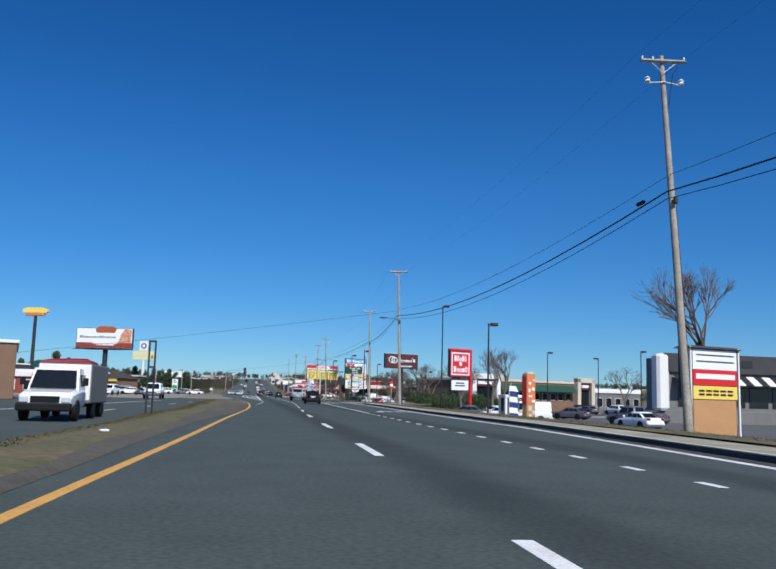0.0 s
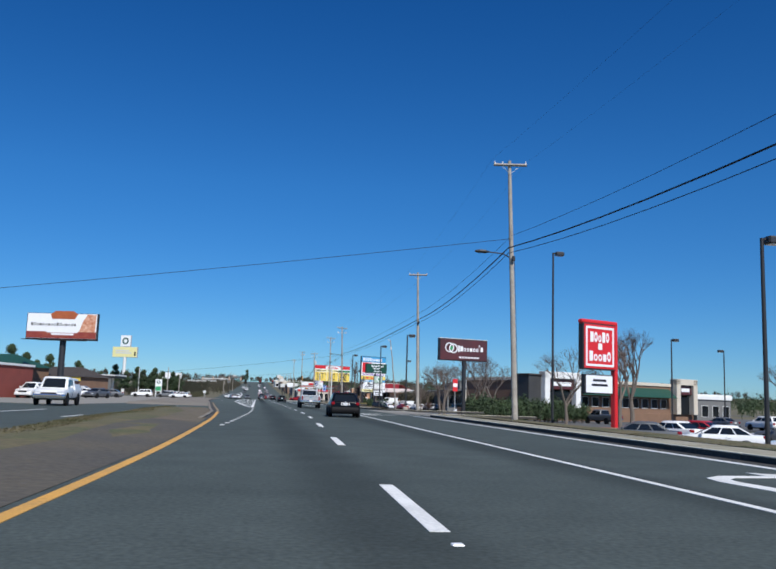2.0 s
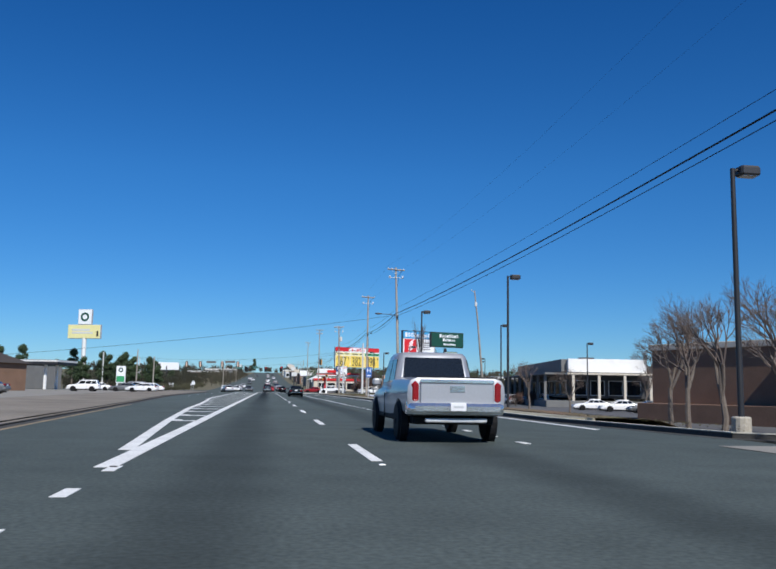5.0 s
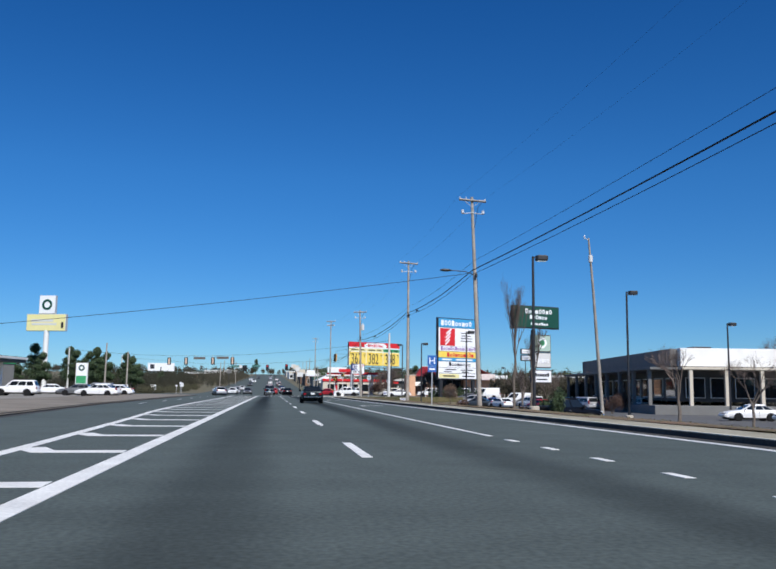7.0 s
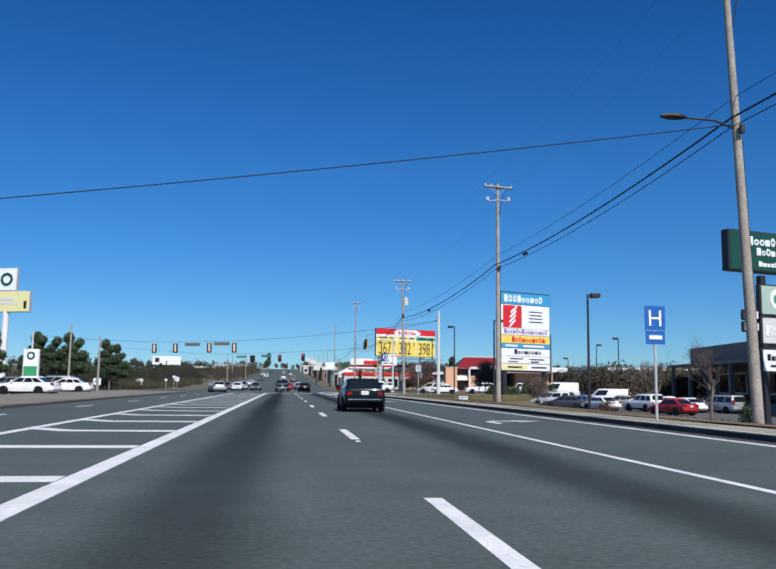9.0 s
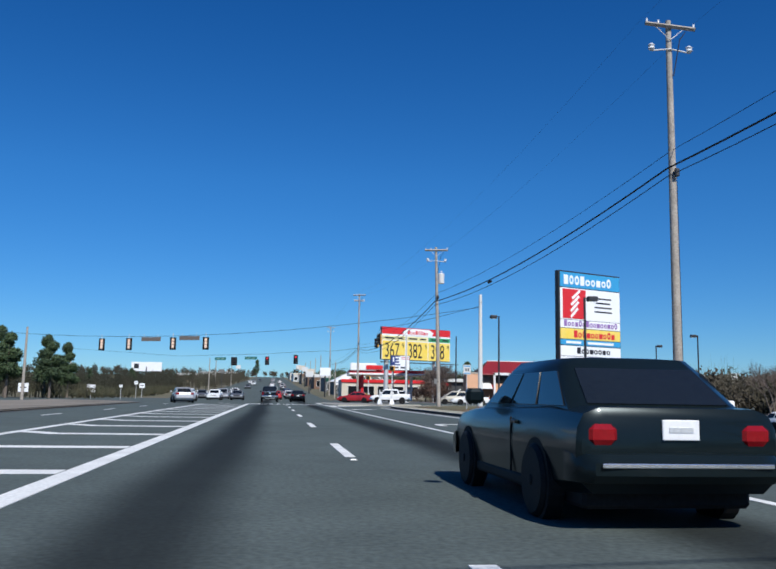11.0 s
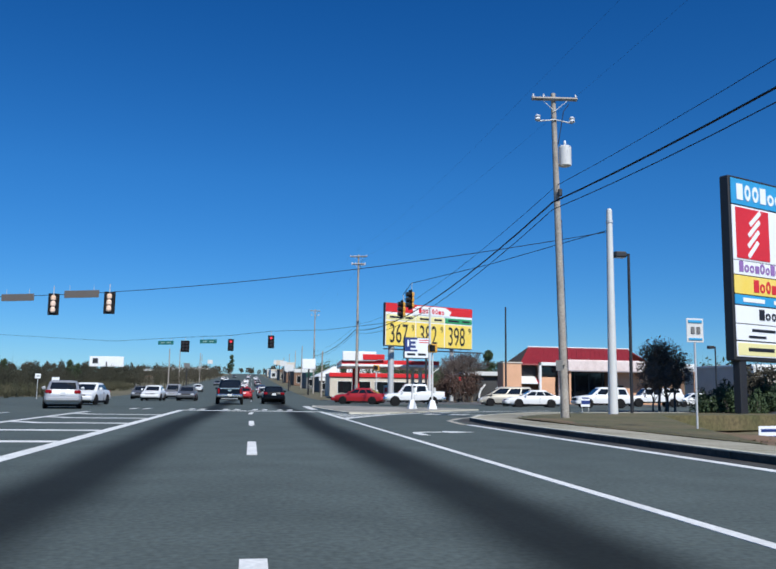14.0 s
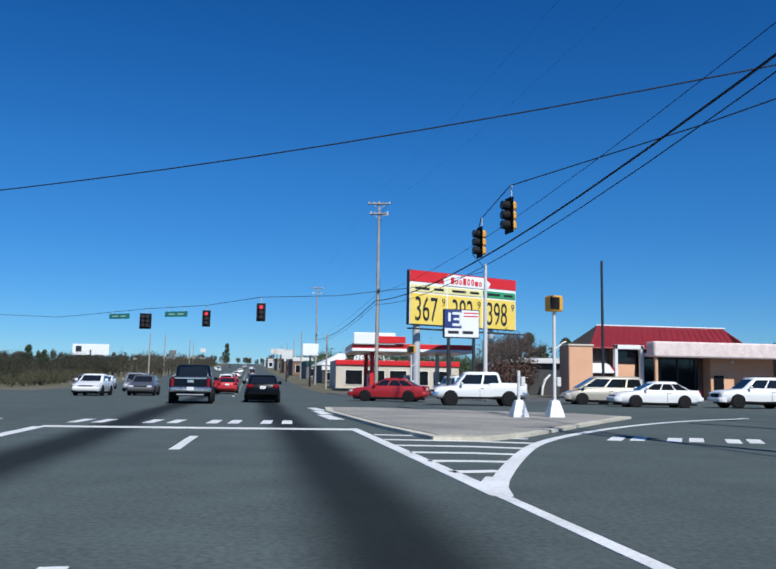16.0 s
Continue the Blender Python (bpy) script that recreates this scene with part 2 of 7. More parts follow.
BRICK = mat("brown_brick", (0.22, 0.13, 0.085), 0.9, var=0.2, scale=0.6, fine=14, second=(0.15, 0.09, 0.06))
RED_BRICK = mat("red_brick", (0.26, 0.06, 0.045), 0.9, var=0.2, scale=0.6, fine=14, second=(0.18, 0.05, 0.04))
PEACH = mat("peach_brick", (0.72, 0.41, 0.25), 0.9, var=0.1, scale=0.8, fine=14, second=(0.6, 0.34, 0.2))
PINKISH = mat("pink_white_stucco", (0.78, 0.66, 0.62), 0.85, var=0.12, scale=1.5, fine=8, second=(0.62, 0.5, 0.46), mix=0.7)
GREY_WALL = mat("grey_siding", (0.17, 0.17, 0.165), 0.8, var=0.14)
DARK_WALL = mat("dark_shopfront", (0.05, 0.05, 0.05), 0.6, var=0.3, scale=0.5)
GREEN_ROOF = mat("green_metal_roof", (0.02, 0.075, 0.05), 0.45, var=0.15)
RED_ROOF = mat("red_metal_roof", (0.238, 0.018, 0.022), 0.45, var=0.15)
DARK_ROOF = mat("dark_shingle_roof", (0.06, 0.05, 0.045), 0.9, var=0.25)
GLASS = mat("dark_window_glass", (0.012, 0.015, 0.018), 0.06, var=0.15)
CHROME = mat("chrome", (0.85, 0.86, 0.88), 0.12, 0.9, var=0.04)
ALLOY = mat("alloy_rim", (0.6, 0.61, 0.63), 0.35, 0.6, var=0.1)
TAIL_RED = mat("red_lamp_lens", (0.24, 0.006, 0.01), 0.12, var=0.1)
CLEAR_LENS = mat("clear_lamp_lens", (0.75, 0.77, 0.8), 0.1, 0.3, var=0.08)
# signal yellow lightened: the sun's glare on the backs is put into the colour
PALE_HOUSING = mat("sun_faded_housing", (0.88, 0.56, 0.36), 0.5, var=0.08, second=(0.85, 0.72, 0.62), mix=0.6)
AMBER_VISOR = mat("signal_yellow_housing", (0.7, 0.36, 0.05), 0.5, var=0.08)
SIGNAL_RED = glow("signal_red_lens", (0.9, 0.03, 0.05), 0.35)
SIGNAL_OFF = mat("signal_dark_lens", (0.03, 0.025, 0.025), 0.3, var=0.1)
PLATE = mat("number_plate_white", (0.8, 0.8, 0.8), 0.4, var=0.04)
PAINTS = {}


def paint(name, rgb, metal=0.25):
    if name not in PAINTS:
        PAINTS[name] = mat("car_paint_" + name, rgb, 0.5 if max(rgb) > 0.02 else 0.28, metal, var=0.05, coat=0.6 if max(rgb) > 0.02 else 0.25)
        if max(rgb) < 0.02:
            PAINTS[name].node_tree.nodes["Principled BSDF"].inputs["Specular IOR Level"].default_value = 0.12
    return PAINTS[name]


# ---- mesh helpers ----
class Mesh:
    """Gathers points and faces of one part."""

    def __init__(self):
        self.v, self.f = [], []

    def add(self, pts, faces):
        n = len(self.v)
        self.v += [tuple(p) for p in pts]
        self.f += [tuple(n + i for i in f) for f in faces]
        return self

    def loft(self, rings, caps=True, closed=True):
        k = len(rings[0])
        faces = [(a * k + i, a * k + (i + 1) % k, (a + 1) * k + (i + 1) % k, (a + 1) * k + i) for a in range(len(rings) - 1) for i in range(k if closed else k - 1)]
        if caps:
            faces += [tuple(reversed(range(k))), tuple((len(rings) - 1) * k + i for i in range(k))]
        return self.add([p for r in rings for p in r], faces)

    def box(self, c, s, rz=0.0, b=0.0, rx=0.0):
        """A box of centre c and size s, its edges chamfered by b, turned by rx, then rz degrees."""
        hx, hy, hz = (a / 2 for a in s)
        b = min(b, hx * 0.6, hy * 0.6, hz * 0.6)
        m = Matrix.Translation(c) @ Euler((radians(rx), 0, radians(rz))).to_matrix().to_4x4()
        if b <= 0:
            p = [(x, y, z) for z in (-hz, hz) for x, y in ((-hx, -hy), (hx, -hy), (hx, hy), (-hx, hy))]
            return self.add([m @ Vector(q) for q in p], [(3, 2, 1, 0), (4, 5, 6, 7), (0, 1, 5, 4), (1, 2, 6, 5), (2, 3, 7, 6), (3, 0, 4, 7)])

        def ring(i, z):
            x, y = hx - i, hy - i
            return [m @ Vector(q) for q in ((-x + b, -y, z), (x - b, -y, z), (x, -y + b, z), (x, y - b, z), (x - b, y, z), (-x + b, y, z), (-x, y - b, z), (-x, -y + b, z))]

        return self.loft([ring(b * 0.6, -hz), ring(0, -hz + b), ring(0, hz - b), ring(b * 0.6, hz)])

    def tube(self, pts, radii, n=8):
        """A tapered tube along points."""
        rings = []
        for i, p in enumerate(pts):
            p = Vector(p)
            d = (Vector(pts[min(i + 1, len(pts) - 1)]) - Vector(pts[max(i - 1, 0)])).normalized()
            u = d.cross((0, 0, 1)) if abs(d.z) < 0.9 else d.cross((0, 1, 0))
            u.normalize()
            w = d.cross(u)
            r = radii[i] if isinstance(radii, (list, tuple)) else radii
            rings.append([p + r * (math.cos(6.28319 * k / n) * u + math.sin(6.28319 * k / n) * w) for k in range(n)])
        return self.loft(rings)

    def lathe(self, c, prof, axis="x", n=18):
        """Turns a profile of (along, radius) round an axis through c."""
        rings = []
        for a, r in prof:
            ring = []
            for k in range(n):
                t = 6.28319 * k / n
                q = {"x": (a, r * math.cos(t), r * math.sin(t)), "y": (r * math.sin(t), a, r * math.cos(t)), "z": (r * math.cos(t), r * math.sin(t), a)}[axis]
                ring.append((c[0] + q[0], c[1] + q[1], c[2] + q[2]))
            rings.append(ring)
        return self.loft(rings)

    def annulus(self, c, r0, r1, d, n=24, wide=1.0):
        """A flat ring that faces along y, d thick; wide: its width over its height."""
        rings = [[(c[0] + wide * r * math.cos(6.28319 * k / n), c[1] + y, c[2] + r * math.sin(6.28319 * k / n)) for k in range(n)] for r, y in ((r0, -d / 2), (r1, -d / 2), (r1, d / 2), (r0, d / 2), (r0, -d / 2))]
        return self.loft(rings, caps=False)

    def poly(self, pts, z0, z1):
        """A slab over a plan outline, from z0 to z1."""
        return self.loft([[(x, y, z0) for x, y in pts], [(x, y, z1) for x, y in pts]])

    def ribbon(self, pts, half, z0, z1):
        """A slab along a plan line; half: its half width, or (left, right) reach."""
        a, c = half if isinstance(half, tuple) else (half, half)
        rings = []
        for i, (x, y) in enumerate(pts):
            x0, y0 = pts[max(i - 1, 0)]
            x1, y1 = pts[min(i + 1, len(pts) - 1)]
            d = math.hypot(x1 - x0, y1 - y0) or 1
            nx, ny = (y1 - y0) / d, -(x1 - x0) / d
            rings.append([(x - nx * a, y - ny * a, z0), (x + nx * c, y + ny * c, z0), (x + nx * c, y + ny * c, z1), (x - nx * a, y - ny * a, z1)])
        return self.loft(rings)

    def data(self, name, material, smooth=False):
        me = bpy.data.meshes.new(name)
        me.from_pydata(self.v, [], self.f)
        bm = bmesh.new()
        bm.from_mesh(me)
        bmesh.ops.recalc_face_normals(bm, faces=bm.faces)
        bm.to_mesh(me)
        bm.free()
        me.materials.append(material)
        if smooth:
            me.shade_smooth()
            me.set_sharp_from_angle(angle=radians(38))
        return me


def part(name, mesh, material, parent=None, label="", smooth=False):
    ob = new(name, mesh.data(name, material, smooth) if isinstance(mesh, Mesh) else mesh)
    ob.parent = parent
    return tagged(ob, label) if label else ob


def thing(name, label, category, x=0, y=0, z=0, rz=0, group="", kind=""):
    ob = new(name)
    ob.matrix_basis = pose(x, y, z, 0, 0, rz)
    return tagged(ob, label, category, group, kind)


def one(name, mesh, material, label, category, smooth=False, kind="", group=""):
    return tagged(part(name, mesh, material, None, label, smooth), "", category, group, kind)


def letters(text, size, material, parent, m, name="numeral", depth=0.02):
    c = bpy.data.curves.new(name, "FONT")
    c.body, c.size, c.extrude, c.align_x = text, size, depth, "CENTER"
    tmp = bpy.data.objects.new("tmp", c)
    scene.collection.objects.link(tmp)
    me = bpy.data.meshes.new_from_object(tmp.evaluated_get(bpy.context.evaluated_depsgraph_get()))
    bpy.data.objects.remove(tmp)
    me.materials.clear()
    me.materials.append(material)
    ob = new(name, me)
    ob.parent = parent
    ob.matrix_basis = m
    return ob


def lerp_line(line, y):
    """x on a plan line of (x, y) rows at y."""
    return float(np.interp(y, [p[1] for p in line], [p[0] for p in line]))


LANE = ((-60, -2.6), (0, -0.8), (15, -0.5), (27, -0.3), (39.5, 0.05), (51.7, 0.5), (64, 0.98), (76, 1.42), (88, 1.74), (100, 1.8), (400, 1.8))


def lane_x(y):
    """The dashed line between the two through lanes."""
    return float(np.mean(np.interp([y - 8, y - 4, y, y + 4, y + 8], [p[0] for p in LANE], [p[1] for p in LANE])))


def rise(y):
    """The ground's height along the road: level, then up a long hill."""
    t = max(0.0, y - 340)
    return 0.026 * t * t / (t + 60) if y < 1150 else 0.026 * 810 * 810 / 870 + 0.004 * (y - 1150)


def step01(t):
    t = min(1.0, max(0.0, t))
    return t * t * (3 - 2 * t)


def ground_z(x, y):
    """The ground's height: the car parks on the right lie lower than the road up to the junction."""
    edge = 13.5 + (0.0 if y > 100 else (y - 100) * 0.02)
    return rise(y) - 1.2 * step01((x - edge) / 5.5) * (1 - step01((y - 268) / 18))

# ---- ground and road ----
def strip_grid(xs, ys, z):
    m = Mesh()
    pts = [(x, y, ground_z(x, y) + z) for y in ys for x in xs]
    k = len(xs)
    return m.add(pts, [(j * k + i, j * k + i + 1, (j + 1) * k + i + 1, (j + 1) * k + i) for j in range(len(ys) - 1) for i in range(k - 1)])


YS = [-3000, -600, -200, -60] + list(range(-40, 340, 20)) + list(range(340, 1200, 30)) + [1250, 1600, 2200, 3400]
one("ground", strip_grid([-3000, -900, -300, -100, -40, 0, 10, 13, 14.5, 16, 17.5, 19, 22, 40, 100, 300, 900, 3000], YS, -0.06), EARTH, "dry winter ground of earth and short grass", "ground", kind="structure")

LEFT_KERB = [(-3.65, 70), (-3.8, 78), (-4.0, 86), (-4.6, 95), (-5.7, 114), (-7.7, 150), (-8.7, 165), (-10.1, 188), (-10.6, 207), (-11.3, 241), (-11.6, 276)]


def right_line_x(y):
    """The white edge line of the outer lane."""
    return lane_x(y) + float(np.interp(y, [-60, 0, 9, 20, 60, 190, 222, 255], [6.2, 6.4, 7.0, 7.6, 7.7, 7.7, 7.5, 7.2]))


road = thing("road", "grey asphalt dual carriageway with worn white markings", "road", kind="structure")
ys = [-60 + 10 * i for i in range(41)]
part("carriageway", strip_grid([-26, -14, -8, -4, -2, 0, 2, 4, 6, 8, 11.2], ys, 0.0), ASPHALT, road)
part("cross_street", Mesh().poly([(-150, 281), (-26, 281), (-26, 314), (-150, 314)], -0.05, 0.002).poly([(11.1, 266), (13, 270), (17, 275.5), (40, 283), (160, 303), (160, 340), (11.1, 330)], -0.05, 0.002), ASPHALT, road)
ys2 = [340 + 20 * i for i in range(43)]
part("hill_carriageway", strip_grid([-17, -8, 0, 6, 10.5], ys2, 0.0), ASPHALT, road)
part("entrance_apron", strip_grid([9.3, 10.6, 12.5, 14, 16, 18, 20, 40, 60], [97.4, 100, 108, 117], 0.012), APRON, road)

# lane dashes: 3.6 m painted, 12.19 m apart
DASH0 = 3.4 - 4 * 12.19
for i in range(26):
    y = DASH0 + 12.19 * i
    if y > 276:
        break
    pts = [(lane_x(y + s), y + s) for s in (0, 1.2, 2.4, 3.6)]
    part("lane_dash", Mesh().ribbon(pts, 0.085, 0.0, 0.006), WHITE_LINE, road)
    if i % 2:
        part("road_stud", Mesh().loft([[(lane_x(y) + a * sx, y - 0.6 + a * sy, z) for sx, sy in ((-1, -1), (1, -1), (1, 1), (-1, 1))] for a, z in ((0.045, 0.0), (0.04, 0.01), (0.025, 0.014))]), PLATE, road)
for i in range(30):
    y = 318 + 12.19 * i
    part("lane_dash", Mesh().add([(1.7, y, rise(y) + 0.02), (1.9, y, rise(y) + 0.02), (1.9, y + 3, rise(y + 3) + 0.02), (1.7, y + 3, rise(y + 3) + 0.02)], [(0, 1, 2, 3)]), WHITE_LINE, road)


def dots(line, y0, y1, step=2.44, long=0.65):
    y = y0
    while y < y1:
        part("dotted_mark", Mesh().ribbon([(line(y), y), (line(y + long), y + long)], 0.075, 0.0, 0.006), WHITE_LINE, road)
        y += step


def stroke(name, line, y0, y1, half, material, step=4):
    n = max(2, int((y1 - y0) / step))
    yy = [y0 + (y1 - y0) * i / n for i in range(n + 1)]
    part(name, Mesh().ribbon([(line(y), y) for y in yy], half, 0.0, 0.006), material, road)


dots(lambda y: lane_x(y) + 3.85, -18.4, 38)
stroke("edge_line", lambda y: lane_x(y) + 3.85 - 0.2 * step01((y - 45) / 25), 38.5, 96, 0.07, WHITE_LINE)
dots(lambda y: 5.4, 117.3, 155)
stroke("edge_line", lambda y: 5.4, 156, 266, 0.07, WHITE_LINE)
stroke("edge_line", lambda y: 5.4, 266, 278, 0.11, WHITE_LINE)
stroke("edge_line", lambda y: right_line_x(y) + 0.05, -60, 92, 0.12, WHITE_LINE)
stroke("edge_line", lambda y: right_line_x(y) + 0.05, 124, 261, 0.12, WHITE_LINE)
YELLOW = [(-6.3, -60), (-5.4, -20), (-4.92, -4), (-4.48, 7), (-4.24, 15), (-4.06, 22), (-3.74, 30), (-3.42, 38), (-3.22, 45), (-3.15, 52), (-3.19, 60), (-3.25, 68), (-3.36, 74), (-3.6, 82), (-3.96, 92), (-4.3, 97), (-5.3, 114), (-7.3, 150)]


def yellow_x(y):
    """The yellow line along the median, its corners rounded."""
    return sum(lerp_line(YELLOW, y + d) for d in (-5, -2.5, 0, 2.5, 5)) / 5


stroke("yellow_edge_line", yellow_x, -60, 86, 0.08, YELLOW_LINE, 2)
stroke("yellow_edge_line", yellow_x, 86.02, 148, 0.07, FADED_YELLOW)
dots(lambda y: lane_x(y) - 3.48, 62.72, 112)
# hatched gore between through lane and left-turn bay
GORE = [(-1.85, 112), (-2.7, 126), (-3.5, 142), (-3.8, 153), (-4.3, 165), (-4.9, 176), (-5.2, 186), (-5.5, 232), (-5.7, 276)]
stroke("gore_line", lambda y: -1.8, 112, 278, 0.14, WHITE_LINE)
part("gore_line", Mesh().ribbon([(lerp_line(GORE, y), y) for y in range(115, 277, 3)], 0.12, -0.001, 0.0045), WHITE_LINE, road)
for i in range(31):
    y = 127.1 + 4.75 * i
    xo = lerp_line(GORE, y + 1.0)
    w = -1.8 - xo
    part("gore_bar", Mesh().ribbon([(-1.97, y), (-1.8 - w * 0.72, y - 0.05), (xo + 0.1, y + 0.85)], 0.27, -0.002, 0.003), WHITE_LINE, road)
# second left-turn lane line and opposite markings
for i in range(7):
    part("lane_dash", Mesh().ribbon([(-8.4, 195 + 12.19 * i), (-8.4, 198 + 12.19 * i)], 0.06, 0.0, 0.006), WHITE_LINE, road)
for i in range(14):
    y = -30 + 12.19 * i
    part("lane_dash", Mesh().ribbon([(lane_x(y) - 9.9, y), (lane_x(y + 3) - 9.9, y + 3)], 0.07, 0.0, 0.006), WHITE_LINE, road)
stroke("edge_line", lambda y: lane_x(y) - 13.9, -60, 80, 0.08, WHITE_LINE)
# stop line, crosswalk, right-turn channel
part("stop_line", Mesh().poly([(-1.8, 277.9), (5.4, 277.3), (5.4, 277.9), (-1.8, 278.5)], 0, 0.007), WHITE_LINE, road)
for x in (-4.6, -3.9, -1.5, -0.9, 0.35, 0.95, 1.95, 2.5, 3.35, 3.9):
    part("crosswalk_bar", Mesh().poly([(x - 0.14, 280.1), (x + 0.14, 280.1), (x + 0.24, 282.0), (x - 0.04, 282.0)], 0, 0.006), WHITE_LINE, road)
CHANNEL = [(5.3, 265.9), (5.5, 266.5), (5.96, 267.7), (6.85, 269.9), (8.1, 272.75), (9.4, 274.95), (10.9, 277.0), (12.9, 279.5), (15.3, 282.1), (17.95, 284.5), (22.2, 287.2)]


def channel_x(y):
    """The curved white line round the channel's inner side."""
    return sum(lerp_line(CHANNEL, y + d) for d in (-1.0, -0.5, 0, 0.5, 1.0)) / 5


part("channel_line", Mesh().ribbon([(channel_x(265.9 + 0.7 * i), 265.9 + 0.7 * i) for i in range(31)], 0.11, 0, 0.007), WHITE_LINE, road)
part("channel_tip", Mesh().poly([(5.36, 265.9), (5.55, 266.3), (5.98, 267.5), (5.72, 267.6), (5.44, 266.9)], 0, 0.0065), WHITE_LINE, road)
for i in range(6):
    y = 268.15 + 1.5 * i
    x1 = min(channel_x(y + 0.1 - 0.25 * i) - 0.1, 8.6)
    part("channel_bar", Mesh().ribbon([(5.42 + 0.03 * i, y), (x1 * 0.6 + 5.42 * 0.4, y + 0.06 - 0.1 * i), (x1, y + 0.1 - 0.25 * i)], 0.12, 0, 0.006), WHITE_LINE, road)
for i in range(5):
    x = 10.2 + 1.15 * i
    for d in (0, 0.5):
        part("crosswalk_bar", Mesh().poly([(x + d, 274.2 - 0.33 * i), (x + d + 0.28, 274.1 - 0.33 * i), (x + d + 0.95, 275.3 - 0.33 * i), (x + d + 0.67, 275.4 - 0.33 * i)], 0.002, 0.0075), WHITE_LINE, road)
for i in range(3):
    part("crosswalk_bar", Mesh().poly([(5.3 + 0.1 * i, 283 + 4 * i), (5.75 + 0.1 * i, 283 + 4 * i), (5.6 + 0.1 * i, 286.4 + 4 * i), (5.2 + 0.1 * i, 286.4 + 4 * i)], 0, 0.006), WHITE_LINE, road)
# entrance chevrons
for i, y in enumerate((91.6, 93.5, 95.4)):
    part("chevron_bar", Mesh().ribbon([(5.55, y), (6.9 + 0.5 * i, y + 0.25)], 0.11, 0, 0.006), WHITE_LINE, road)
part("edge_line", Mesh().ribbon([(5.7, 89.6), (7.3, 91.6), (9.3, 94.6), (12.5, 95.6)], 0.08, 0, 0.006), WHITE_LINE, road)
part("lane_dash", Mesh().ribbon([(1.74, 271.6), (1.84, 274.9)], 0.085, 0, 0.006), WHITE_LINE, road)
part("edge_line", Mesh().ribbon([(11.5, 114.2), (13.2, 115.4)], 0.12, 0.0, 0.02), WHITE_LINE, road)


def turn_arrow(x, y, k=1.0):
    """A painted right-turn arrow: a shaft that bends into a barbed head."""
    part("turn_arrow", Mesh().ribbon([(x - 0.75 * k, y - 1.4 * k), (x - 0.78 * k, y - 0.3 * k), (x - 0.68 * k, y + 0.1 * k), (x - 0.4 * k, y + 0.38 * k), (x + 0.35 * k, y + 0.5 * k)], 0.13 * k, 0, 0.006).poly([(x + 0.3 * k, y + 0.05 * k), (x + 1.15 * k, y + 0.55 * k), (x + 0.3 * k, y + 1.1 * k)], 0, 0.0065), WHITE_LINE, road)


turn_arrow(6.45, 45.2, 1.25)
for x, y in ((7.3, 195), (7.0, 226.4), (6.75, 255.15)):
    turn_arrow(x, y, 0.9)


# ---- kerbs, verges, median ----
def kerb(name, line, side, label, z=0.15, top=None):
    """A row of concrete kerb stones, dark with grime and with their face's shade put into the colour, under pale caps,
    with a stained gutter. side: +1 if the raised ground lies to the right of the line.
    """
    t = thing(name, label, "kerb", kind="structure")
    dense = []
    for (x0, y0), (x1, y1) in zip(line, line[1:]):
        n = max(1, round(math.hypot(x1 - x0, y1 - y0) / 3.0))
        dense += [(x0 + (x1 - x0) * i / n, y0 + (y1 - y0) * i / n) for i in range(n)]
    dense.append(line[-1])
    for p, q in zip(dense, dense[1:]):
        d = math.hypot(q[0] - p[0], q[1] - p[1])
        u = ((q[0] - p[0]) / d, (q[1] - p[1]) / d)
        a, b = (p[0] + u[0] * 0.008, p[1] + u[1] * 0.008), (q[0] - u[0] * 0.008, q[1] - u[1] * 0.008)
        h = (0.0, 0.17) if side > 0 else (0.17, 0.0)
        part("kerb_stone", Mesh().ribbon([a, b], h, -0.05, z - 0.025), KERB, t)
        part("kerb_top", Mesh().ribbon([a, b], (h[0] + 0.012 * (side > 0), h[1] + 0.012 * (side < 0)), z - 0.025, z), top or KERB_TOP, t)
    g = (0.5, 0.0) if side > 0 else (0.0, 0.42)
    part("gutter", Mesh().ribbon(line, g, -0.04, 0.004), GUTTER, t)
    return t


RIGHT_A = [(right_line_x(y) + 0.75, y) for y in range(-60, 90, 10)] + [(10.4, 90), (11.5, 93), (14, 95), (20, 96)]
RIGHT_B = [(22, 118.5), (14.5, 117), (11.4, 120)] + [(right_line_x(y) + 0.75, y) for y in range(130, 250, 12)] + [(9.72, 255), (9.72, 261), (10.05, 264.6), (11.2, 267.6), (13.0, 270.8), (16.2, 275.2), (30, 281), (60, 287)]
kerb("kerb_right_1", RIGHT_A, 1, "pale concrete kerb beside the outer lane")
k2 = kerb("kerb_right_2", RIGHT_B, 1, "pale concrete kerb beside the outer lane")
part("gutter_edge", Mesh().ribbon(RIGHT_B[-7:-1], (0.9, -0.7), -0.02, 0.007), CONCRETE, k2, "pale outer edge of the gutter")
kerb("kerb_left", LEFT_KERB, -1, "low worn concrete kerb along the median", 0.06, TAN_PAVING)


